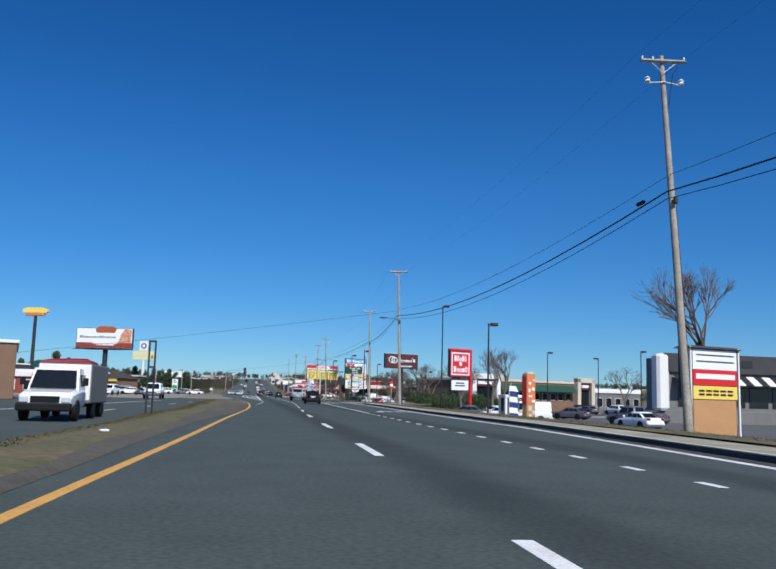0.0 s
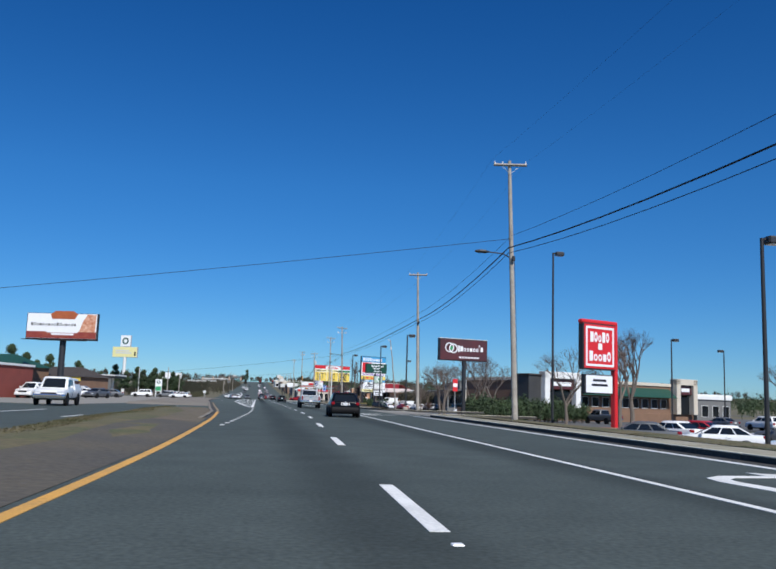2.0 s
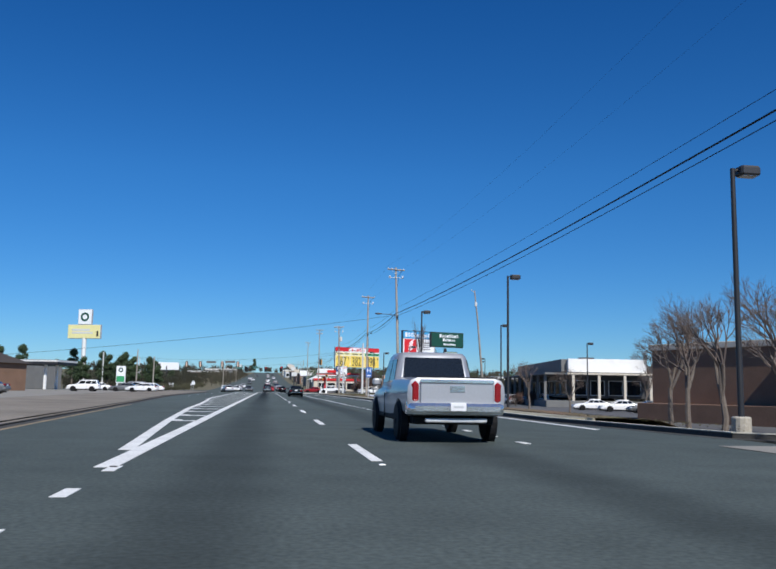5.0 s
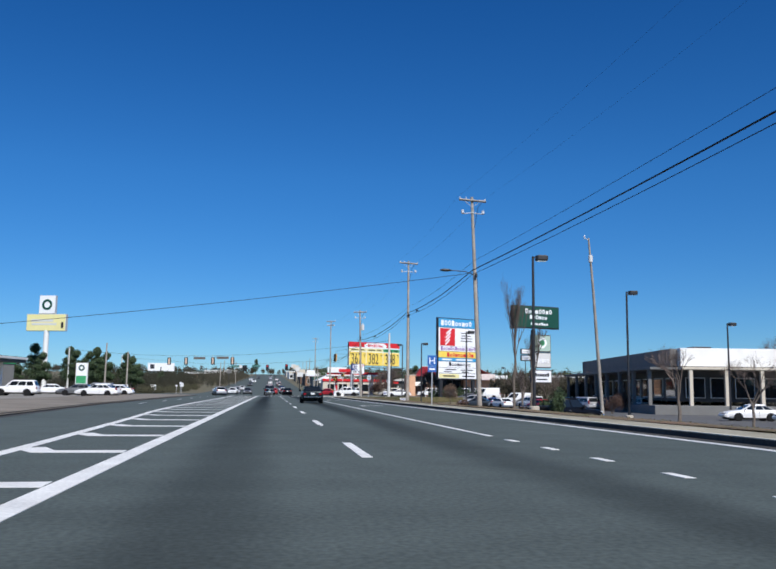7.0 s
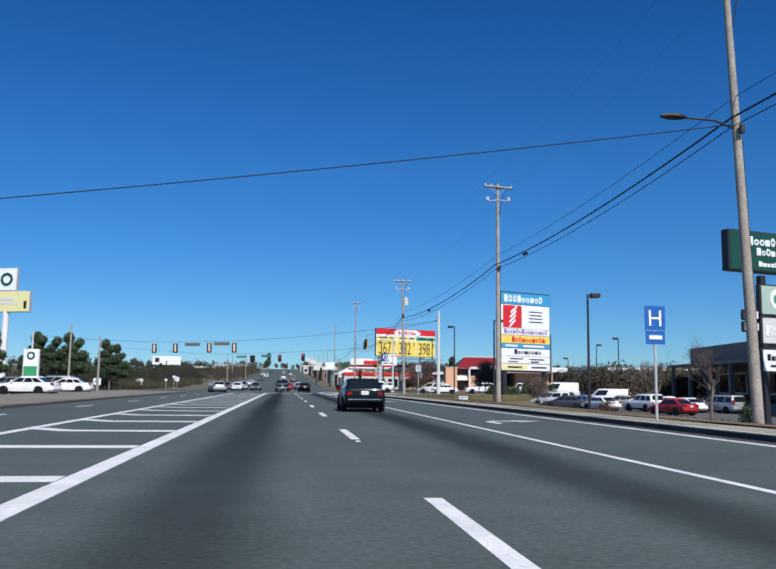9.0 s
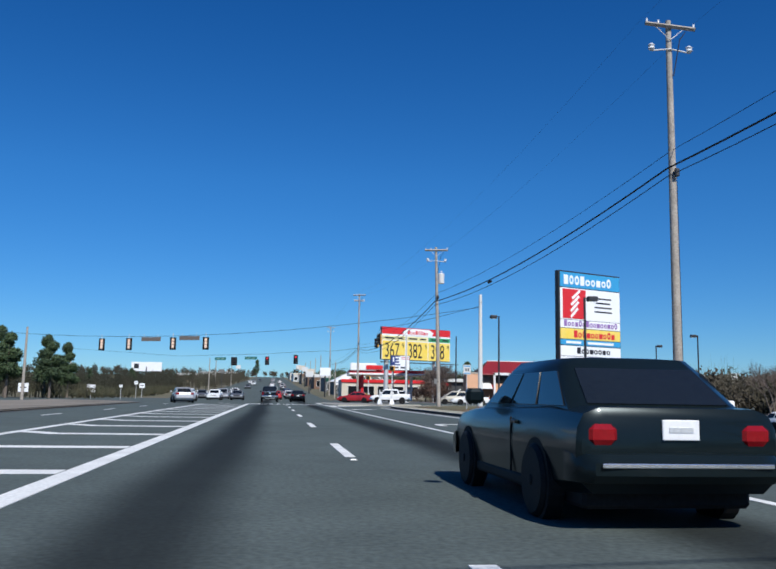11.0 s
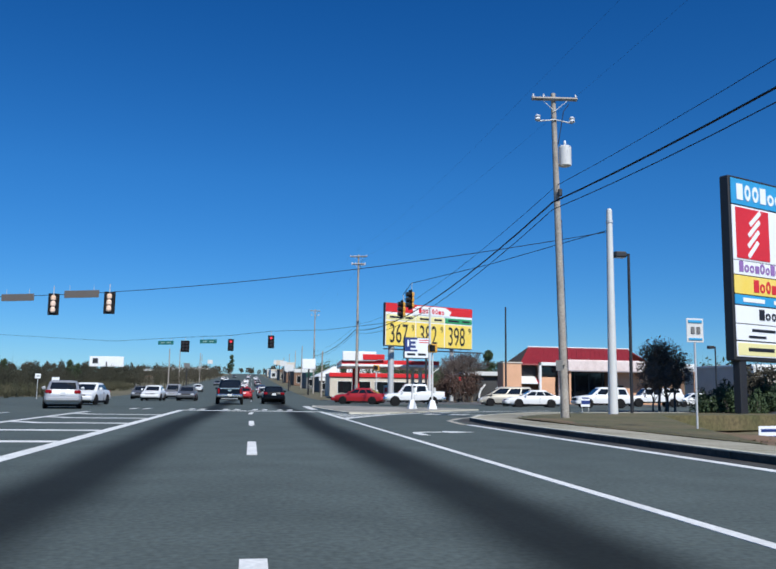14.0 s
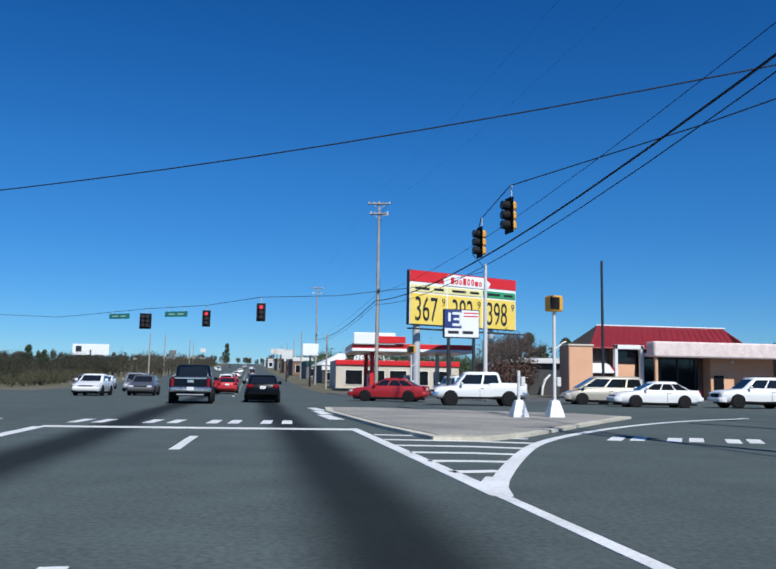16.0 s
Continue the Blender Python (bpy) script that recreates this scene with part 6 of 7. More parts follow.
part("poster_picture", Mesh().loft([[(x, y, z) for x, z in ((3.6, 12.4), (6.9, 12.4), (7.0, 15.8), (5.2, 15.9), (4.4, 14.6))] for y in (-0.05, -0.08)]), mat("poster_food", (0.5, 0.16, 0.07), 0.5, scale=1.5, second=(0.75, 0.5, 0.36), mix=0.9), t)
part("poster_crown", Mesh().loft([[(x, y, z) for x, z in ((-2.0, 14.9), (2.6, 14.9), (3.2, 15.9), (2.2, 16.5), (-1.4, 16.5), (-2.4, 15.8))] for y in (0.02, -0.09)]), mat("poster_rust", (0.42, 0.11, 0.04), 0.5), t)
plain_word(t, GREY_WALL, -6.4, 3.0, 13.85, 0.62, 16, -0.075, 14)
bars(t, SIGN_WHITE, [(0.2, 12.55, 6.4, 0.75)], -0.085)
bars(t, SIGN_WHITE, [(0.3, 11.9, 4.6, 0.35)], -0.1)
part("catwalk", Mesh().box((0, -0.5, 10.75), (15.4, 0.9, 0.12), 0, 0.02), DARK_METAL, t)
part("column", Mesh().tube([(0.3, 0.5, -0.3), (0.3, 0.5, 11)], 0.6, 16), DARK_METAL, t, smooth=True)
part("torsion_beam", Mesh().box((0, 0.6, 10.9), (10, 0.6, 0.5), 0, 0.05), DARK_METAL, t)
for s in (-6, 0, 6):
    part("light_bracket", Mesh().tube([(s, -0.6, 10.85), (s, -1.5, 11.0)], 0.04, 6), DARK_METAL, t)

t = thing("fuel_brand_sign", "white square fuel sign over pale yellow panel", "sign", -43.2, 306.3, 0, -16)
framed(t, 3.4, 3.6, 17.0, 0.7, STEEL, SIGN_WHITE, "upper_cabinet")
part("emblem_ring", Mesh().annulus((0, -0.4, 17.0), 0.62, 1.05, 0.06), SIGN_GREEN, t)
framed(t, 8.2, 3.3, 13.5, 0.8, STEEL, PALE_YELLOW, "lower_cabinet")
bars(t, PALE_POLE, [(-0.8, 13.9, 4.6, 0.5), (-0.4, 13.2, 5.2, 0.4)], -0.43)
part("fuel_emblem", Mesh().box((3.4, -0.43, 13.0), (0.5, 0.04, 1.2), 0, 0.05), INK, t)
part("mast", Mesh().tube([(0, 0, -0.3), (0, 0, 12)], 0.5, 16), WHITE, t, smooth=True)
t = thing("fuel_price_sign", "white and green fuel price pylon on legs", "sign", -28.0, 268.4, 0.03, -6)
framed(t, 1.75, 3.3, 3.05, 0.4, WHITE, SIGN_WHITE)
part("green_panel", Mesh().box((0, -0.23, 2.2), (1.5, 0.03, 1.15), 0, 0.02), BRIGHT_GREEN, t)
part("emblem", Mesh().annulus((0, -0.235, 3.95), 0.25, 0.46, 0.03), SIGN_GREEN, t)
for s in (-1, 1):
    part("leg", Mesh().box((s * 0.66, 0, 0.75), (0.26, 0.26, 1.5), 0, 0.03), WHITE, t)
t = thing("tall_bun_sign", "yellow rounded sign on a tall dark mast", "sign", -53.1, 190, 0, -16)
part("upper_shell", Mesh().loft([[(x * k, 0.5 * s, z) for x, s in ((-3.0, -1), (3.0, -1), (3.0, 1), (-3.0, 1))] for k, z in ((0.9, 17.9), (1, 18.2), (0.95, 18.8), (0.6, 19.1))]), SIGN_YELLOW, t)
part("lower_shell", Mesh().box((0, 0, 17.55), (4.6, 0.9, 0.7), 0, 0.2), SIGN_ORANGE, t)
part("mast", Mesh().tube([(0, 0, -0.3), (0, 0, 17.3)], [0.45, 0.35], 14), DARK_METAL, t, smooth=True)

# far white billboard and small boards on the left
t = thing("far_billboard", "plain white billboard above leafless woods", "billboard", -57.5, 592, rise(592), -8)
part("panel", Mesh().box((0, 0.2, 9.0 - rise(592) + 3.4), (14, 0.6, 4.2), 0, 0.05), SIGN_WHITE, t)
part("patch", Mesh().box((-4.6, -0.12, 12.6 - rise(592)), (2.2, 0.04, 2.2), 0, 0.2), DARK_METAL, t)
part("column", Mesh().tube([(0, 0.3, -0.3), (0, 0.3, 7)], 0.5, 12), DARK_METAL, t)
for x, y, w, z in ((-23.3, 312, 1.1, 1.3), (-19.5, 330, 0.8, 1.9), (-18.5, 318, 0.5, 2.2), (-24.5, 286, 1.0, 1.2), (-17.4, 300, 0.35, 1.6)):
    t = thing("small_sign", "small white board on a thin post", "sign", x, y, 0.0)
    part("post", Mesh().tube([(0, 0.03, -0.1), (0, 0.03, z)], 0.03, 6), STEEL, t)
    part("board", Mesh().box((0, 0, z), (w, 0.03, w * 0.9), 0, 0.02), SIGN_WHITE, t)
    bars(t, INK, [(0, z, w * 0.6, w * 0.12)], -0.02)
for x, y, w, h in ((20.05, 260.8, 1.15, 0.85), (19.2, 275.4, 0.62, 0.55)):
    t = thing("yard_sign", "small blue and white yard sign in the grass", "sign", x, y, 0.16 if y > 270 else ground_z(x, y) + 0.1, 20)
    part("panel", Mesh().box((0, 0, 0.3 + h / 2), (w, 0.03, h), 0, 0.02), SIGN_WHITE, t)
    part("blue_band", Mesh().box((0, -0.02, 0.3 + h * 0.42), (w * 0.94, 0.02, h * 0.34), 0, 0.01), SIGN_NAVY, t)
    part("blue_line", Mesh().box((0, -0.02, 0.3 + h * 0.82), (w * 0.8, 0.02, h * 0.12), 0, 0.01), SIGN_NAVY, t)
    for s in (-1, 1):
        part("leg", Mesh().tube([(s * w * 0.36, 0, -0.3), (s * w * 0.36, 0, 0.4)], 0.015, 6), STEEL, t)
# narrow two-post frame on the median
t = thing("median_sign_frame", "narrow dark two-post metal frame on the median", "sign post", -7.1, 23.7, 0.06)
for s in (-1, 1):
    part("post", Mesh().box((s * 0.12, 0, 1.45), (0.07, 0.07, 3.0), 0, 0.01), DARK_METAL, t)
part("top_bar", Mesh().box((0, 0, 2.95), (0.3, 0.08, 0.08), 0, 0.01), DARK_METAL, t)
part("cross_bar", Mesh().box((0, 0, 1.9), (0.24, 0.05, 0.08), 0, 0.01), DARK_METAL, t)
t = thing("lane_sign", "small pale road sign with blue bars on a post", "road sign", 14.1, 255.1, ground_z(14.1, 255.1) + 0.1, 5)
part("plate", Mesh().box((0, 0, 2.85), (0.54, 0.02, 0.68), 0, 0.008), PALE_POLE, t)
bars(t, SIGN_BLUE, [(0, 3.1, 0.44, 0.08), (0, 2.6, 0.44, 0.06)], -0.02)
bars(t, GREY_WALL, [(-0.08, 2.85, 0.12, 0.2), (0.1, 2.85, 0.12, 0.2)], -0.02)
part("post", Mesh().tube([(0, 0.03, -0.3), (0, 0.03, 3.1)], 0.03, 8), STEEL, t)
t = thing("pole_plate", "small grey metal plate strapped to a wooden pole", "sign", 13.72, 264.72, 2.2, 10)
part("plate", Mesh().box((0, 0, 0), (0.3, 0.02, 0.42), 0, 0.008), GREY_WALL, t)
part("strap", Mesh().box((0.12, 0.02, 0), (0.3, 0.03, 0.05)), DARK_METAL, t)
# arched monument sign across the road
t = thing("monument_sign", "tall white arched monument sign across the road", "sign", -26.2, 101, 0.03, -14)
arch = [(-1.15, 0.0), (1.15, 0.0), (1.15, 3.6)] + [(1.15 * math.cos(a * 0.3142), 3.6 + 0.8 * math.sin(a * 0.3142)) for a in range(1, 10)] + [(-1.15, 3.6)]
part("slab", Mesh().loft([[(x, y, z) for x, z in arch] for y in (0.0, 0.5)]), WHITE, t)
part("emblem", Mesh().loft([[(x, y, z) for x, z in ((0.2, 2.9), (0.75, 2.9), (0.48, 2.3))] for y in (0.02, -0.03)]), DARK_METAL, t)
bars(t, DARK_METAL, [(0, 1.65, 1.6, 0.16), (-0.1, 3.4, 1.4, 0.1)], -0.02)
bars(t, PALE_POLE, [(0, 0.9, 1.6, 0.3)], -0.02)

# ---- buildings ----
def windows(parent, n, x0, x1, z, w, h, y, frame_mat=WHITE):
    """A row of framed windows on a wall that looks towards -y."""
    for i in range(n):
        x = x0 + (x1 - x0) * (i + 0.5) / n
        win = part("window", Mesh().box((x, y, z), (w + 0.16, 0.12, h + 0.16), 0, 0.02), frame_mat, parent)
        part("pane", Mesh().box((x, y - 0.055, z), (w, 0.04, h), 0, 0.005), GLASS, win)


# grill restaurant with green awnings
t = thing("grill_restaurant", "low brick restaurant with green awnings and white portals", "restaurant", 40.5, 153.2, 0.25, 22.4)
part("wall", Mesh().box((16.5, 9.0, 2.3), (35, 17, 4.6), 0, 0.04), BRICK, t)
part("plinth", Mesh().box((15.7, 9.0, -0.7), (37, 17.2, 1.5), 0, 0.04), BRICK, t)
part("parapet", Mesh().box((16.5, 9.0, 4.75), (35.4, 17.4, 0.5), 0, 0.05), CREAM, t)
part("roof", Mesh().box((16.5, 9, 5.0), (34, 16, 0.12), 0, 0.02), DARK_ROOF, t)
for x, w in ((3.4, 7.2), (31.2, 5.2)):
    p = part("portal", Mesh().box((x - w / 2 + 0.5, -0.2, 2.9), (1.0, 1.4, 5.8), 0, 0.05).box((x + w / 2 - 0.5, -0.2, 2.9), (1.0, 1.4, 5.8), 0, 0.05).box((x, -0.2, 5.35), (w, 1.4, 1.0), 0, 0.05), CREAM if x > 20 else WHITE, t, "white stucco entrance portal")
    part("sign_panel", Mesh().box((x, -0.15, 4.05), (w - 2.0, 0.6, 1.5), 0, 0.03), SIGN_BROWN, p)
    part("sign_script", Mesh().box((x, -0.48, 4.05), (w - 3.2, 0.06, 0.6), 0, 0.1), SIGN_WHITE, p)
    part("doorway", Mesh().box((x, 0.3, 1.5), (w - 2.0, 0.5, 3.0), 0, 0.02), GLASS, p)
for x0, x1 in ((7.2, 28.2),):
    part("awning", Mesh().loft([[(x0, 0.6, 4.2), (x1, 0.6, 4.2), (x1, 0.6, 4.1), (x0, 0.6, 4.1)], [(x0, -1.3, 2.7), (x1, -1.3, 2.7), (x1, -1.3, 2.6), (x0, -1.3, 2.6)]]), GREEN_ROOF, t, "long green metal awning")
windows(t, 9, 8, 28, 1.6, 1.3, 1.4, 0.46)
part("tower", Mesh().box((-1.4, 1.6, 2.6), (2.4, 3.2, 5.2), 0, 0.05), DARK_WALL, t, "dark brick corner tower")
part("tower_cap", Mesh().box((-1.4, 1.6, 5.3), (2.8, 3.6, 0.25), 0, 0.05), DARK_ROOF, t)
part("roof_unit", Mesh().box((14, 8, 5.5), (2.4, 1.8, 1.0), 0, 0.05), STEEL, t)

# dark shop with white corner and striped awning
t = thing("corner_shop", "dark shopfront with white corner pillar and striped awning", "shop", 43.8, 80, 0.25, 3)
part("wall", Mesh().box((14, 2, 3.1), (27, 4, 6.2), 0, 0.05), GREY_WALL, t)
part("plinth", Mesh().box((14, 2, -0.7), (27.1, 4.4, 1.5), 0, 0.04), GREY_WALL, t)
part("fascia", Mesh().box((14, -0.1, 5.6), (27.2, 0.5, 2.2), 0, 0.04), DARK_WALL, t)
part("corner_pillar", Mesh().box((0.3, 0.4, 3.3), (1.6, 1.7, 6.6), 0, 0.3), WHITE, t, "white rounded corner pillar")
for i in range(24):
    x = 1.6 + 1.05 * i
    part("awning_stripe", Mesh().loft([[(x, -0.3, 4.2), (x + 1.05, -0.3, 4.2), (x + 1.05, -0.3, 4.1), (x, -0.3, 4.1)], [(x, -1.9, 3.2), (x + 1.05, -1.9, 3.2), (x + 1.05, -1.9, 3.1), (x, -1.9, 3.1)]]), WHITE if i % 2 else DARK_METAL, t)
windows(t, 8, 2, 27, 1.7, 2.4, 2.2, -0.02, DARK_METAL)
part("roof_unit", Mesh().box((8, 3, 6.7), (1.6, 1.6, 1.0), 0, 0.05), DARK_METAL, t)
part("sign_glow_panel", Mesh().box((9, -0.38, 5.7), (6, 0.08, 0.9), 0, 0.1), DARK_METAL, t)

# strip mall
t = thing("strip_mall", "long grey strip mall with white end fascia", "shopping centre", 47.2, 228.6, 0.25, -8)
# west side: its shade is put into the dark wall and grey fascia
part("wall", Mesh().box((8, 22, 2.6), (15.6, 43.6, 5.2), 0, 0.05), DARK_WALL, t)
part("plinth", Mesh().box((5.4, 19.6, -1.02), (19, 47.5, 1.2), 0, 0.04), GREY_WALL, t)
part("west_fascia", Mesh().box((-0.3, 22, 5.1), (1.2, 44, 2.0), 0, 0.05), GREY_WALL, t, "dark grey fascia, darkened as the shaded west side")
part("end_fascia", Mesh().box((6.2, -0.4, 5.1), (12.4, 1.2, 2.1), 0, 0.05), WHITE, t, "white stucco fascia")
part("walkway_roof", Mesh().box((-2.2, 20.6, 3.75), (3.6, 46, 0.28), 0, 0.03), GREY_WALL, t)
part("end_walkway_roof", Mesh().box((6.2, -2.2, 3.75), (14, 3.2, 0.28), 0, 0.03), CREAM, t)
for i in range(8):
    part("column", Mesh().box((-3.7, -1.2 + 6.2 * i, 1.6), (0.4, 0.4, 4.1), 0, 0.03), GREY_WALL, t)
for i in range(4):
    part("column", Mesh().box((0.2 + 4 * i, -3.5, 1.6), (0.4, 0.4, 4.1), 0, 0.03), CREAM, t)
windows(t, 4, 0.5, 12, 1.6, 2.1, 2.2, -0.08, PALE_POLE)
for i in range(9):
    sh = part("shop_window", Mesh().box((0.16, 3 + 4.6 * i, 1.6), (0.12, 3.4, 2.4), 0, 0.02), PALE_POLE, t)
    part("pane", Mesh().box((0.1, 3 + 4.6 * i, 1.6), (0.06, 3.1, 2.1)), GLASS, sh)
for x, y, w in ((4, 4, 2.2), (9, 9, 1.6), (6, 20, 2), (5, 33, 1.8)):
    part("roof_unit", Mesh().box((x, y, 5.9), (w, w, 1.3), 0, 0.06), DARK_METAL, t)

# red-roofed restaurant by the junction
t = thing("red_roof_restaurant", "peach brick restaurant with red metal roof and pale canopy", "restaurant", 31.5, 330, 0.03, 0)
part("side_block", Mesh().box((1.15, 1.2, 2.3), (2.3, 2.4, 5.0), 0, 0.06), PEACH, t, "peach brick corner block")
part("side_coping", Mesh().box((1.15, 1.2, 4.85), (2.5, 2.6, 0.16), 0, 0.03), CREAM, t)
part("wall", Mesh().box((13.4, 4.9, 2.3), (22, 5.8, 4.9), 0, 0.05), BRICK, t)
part("roof_front", Mesh().loft([[(2.4, 0.9, 4.65), (17.4, 0.9, 4.65), (18.1, 4.5, 6.9), (4.7, 4.5, 6.9)], [(2.4, 0.9, 4.8), (17.4, 0.9, 4.8), (18.1, 4.5, 7.05), (4.7, 4.5, 7.05)]]), RED_ROOF, t, "red standing-seam metal roof slope")
# the end slope's shade is put into its colour, dark instead of red
part("roof_side", Mesh().loft([[(2.39, 0.95, 4.65), (4.69, 4.5, 6.9), (4.69, 4.6, 6.9), (2.39, 8.2, 4.65)], [(2.39, 0.95, 4.78), (4.69, 4.5, 7.03), (4.69, 4.6, 7.03), (2.39, 8.2, 4.78)]]), DARK_ROOF, t, "dark shaded end slope of the roof")
part("roof_back", Mesh().loft([[(4.7, 4.6, 6.85), (18.1, 4.6, 6.85), (24.4, 8.2, 4.65), (2.4, 8.2, 4.65)], [(4.7, 4.6, 7.0), (18.1, 4.6, 7.0), (24.4, 8.2, 4.8), (2.4, 8.2, 4.8)]]), RED_ROOF, t)
# added dark panel for the shade on the wall below the end slope
part("shaded_recess", Mesh().box((3.6, 1.93, 3.45), (2.3, 0.1, 2.4), 0, 0.02), DARK_WALL, t)
part("ridge_cap", Mesh().tube([(4.6, 4.52, 7.05), (18.2, 4.52, 7.05)], 0.1, 6), PALE_POLE, t)
part("gutter", Mesh().tube([(2.5, 0.85, 4.68), (17.3, 0.85, 4.68)], 0.09, 6), RED_ROOF, t)
for i in range(22):
    x = 3.0 + 0.66 * i
    part("roof_seam", Mesh().tube([(x, 0.92, 4.82), (x + 2.3 - 1.6 * i / 21, 4.48, 7.07)], 0.025, 4), RED_ROOF, t)
fr = part("door_frame", Mesh().box((4.9, 0.9, 2.5), (0.3, 0.5, 5.0), 0, 0.03).box((7.45, 0.9, 2.5), (0.3, 0.5, 5.0), 0, 0.03).box((6.2, 0.9, 4.8), (2.9, 0.5, 0.4), 0, 0.03), WHITE, t, "white entrance frame")
part("entrance_panel", Mesh().box((6.0, 1.4, 1.6), (2.0, 0.3, 3.2), 0, 0.03), PEACH, fr)
part("entrance_glass", Mesh().box((6.2, 1.55, 3.9), (2.3, 0.2, 1.2), 0, 0.02), GLASS, fr)
aw = part("awning", Mesh().loft([[(2.2, 1.9, 3.3), (4.6, 1.9, 3.3), (4.6, 1.9, 3.2), (2.2, 1.9, 3.2)], [(1.9, 0.1, 2.45), (4.4, 0.1, 2.45), (4.4, 0.1, 2.35), (1.9, 0.1, 2.35)]]), WHITE, t, "white sloping awning")
part("awning_end", Mesh().loft([[(4.62, 1.9, 3.3), (4.42, 0.1, 2.45), (4.62, 1.9, 2.4)], [(4.72, 1.9, 3.3), (4.52, 0.1, 2.45), (4.72, 1.9, 2.4)]]), SIGN_RED, aw, "red awning end")
part("canopy_fascia", Mesh().box((14.35, -0.6, 4.6), (13.5, 1.6, 1.4), 0, 0.12), PINKISH, t, "pale pinkish canopy fascia")
part("canopy_deck", Mesh().box((14.35, 0.4, 4.15), (13.3, 3.0, 0.3), 0, 0.03), WHITE, t)
part("dark_glazing", Mesh().box((10.6, 1.9, 2.1), (6.0, 0.3, 3.6), 0, 0.03), GLASS, t)
for i in range(4):
    part("mullion", Mesh().box((7.9 + 1.8 * i, 1.7, 2.1), (0.12, 0.12, 3.6)), DARK_METAL, t)
part("front_pier", Mesh().box((15.4, 1.2, 2.1), (2.4, 1.4, 4.2), 0, 0.05), PEACH, t)
part("door", Mesh().box((15.0, 0.46, 1.15), (1.0, 0.12, 2.3), 0, 0.02), GLASS, t)
part("front_wall", Mesh().box((18.9, 1.5, 2.1), (4.4, 0.9, 4.2), 0, 0.05), PEACH, t)
part("wall_lamp", Mesh().box((16.4, 0.44, 3.6), (0.3, 0.2, 0.25), 0, 0.04), WHITE, t)
part("end_canopy", Mesh().box((22.8, 0.2, 4.6), (3.2, 2.0, 0.9), 0, 0.06), WHITE, t, "white end canopy")
for x in (8.0, 21.0, 24.2):
    part("canopy_post", Mesh().box((x, -0.9, 2.0), (0.28, 0.28, 4.2), 0, 0.02), PEACH, t)

# dark and white shop beyond
t = thing("far_shop", "low shop with dark windows and white fascia", "shop", 31.0, 352, rise(352), -5)
part("wall", Mesh().box((4, 6, 1.9), (8, 11, 3.8), 0, 0.05), DARK_WALL, t)
part("fascia", Mesh().box((4, 0.2, 4.0), (8.4, 0.8, 0.6), 0, 0.05), PALE_POLE, t)
part("red_strip", Mesh().box((1.2, -0.25, 3.2), (1.8, 0.1, 0.5), 0, 0.02), SIGN_RED, t)
for i in range(3):
    part("white_arch", Mesh().tube([(1.2 + 2.2 * i, -0.35, 0.0), (1.3 + 2.2 * i, -0.35, 1.0), (1.6 + 2.2 * i, -0.35, 1.8), (2.2 + 2.2 * i, -0.35, 2.4)], [0.12, 0.16, 0.16, 0.1], 6), WHITE, t, smooth=True)

# fuel station canopy
t = thing("fuel_canopy", "fuel station canopy with red and white edge", "fuel station", 14.9, 356, rise(356), -3)
part("deck", Mesh().box((7.2, 7, 5.0), (14.4, 14, 0.3), 0, 0.03), WHITE, t)
part("red_edge", Mesh().box((7.2, 7, 5.45), (14.6, 14.2, 0.62), 0, 0.04), SIGN_RED, t, "red canopy edge")
part("white_edge", Mesh().box((7.2, 7, 4.98), (14.7, 14.3, 0.34), 0, 0.04), SIGN_WHITE, t, "white canopy edge")
part("brand_panel", Mesh().box((2.5, -0.3, 6.3), (5.0, 0.3, 1.4), 0, 0.1), SIGN_WHITE, t)
part("brand_stripe", Mesh().box((4.6, -0.5, 6.2), (3.2, 0.1, 0.8), 0, 0.05), SIGN_RED, t)
for x in (2.5, 12):
    for y in (2.5, 11):
        part("column", Mesh().box((x, y, 2.4), (0.5, 0.5, 4.8), 0, 0.03), SIGN_RED if x < 5 else WHITE, t)
for x in (2.5, 7, 12):
    pm = part("fuel_pump", Mesh().box((x, 4, 1.05), (0.8, 0.5, 2.1), 0, 0.06), WHITE, t)
    part("pump_face", Mesh().box((x, 3.73, 1.4), (0.6, 0.03, 0.7), 0, 0.02), SIGN_RED, pm)
t = thing("fuel_shop", "white low shop with red band behind the pumps", "shop", 16, 376, rise(376), 0)
part("wall", Mesh().box((8, 5, 2.0), (18, 9, 4.0), 0, 0.05), CREAM, t)
part("red_band", Mesh().box((8, 0.4, 3.7), (18.2, 0.3, 0.7), 0, 0.04), SIGN_RED, t)
windows(t, 5, 0, 16, 1.6, 2.4, 2.0, 0.46)


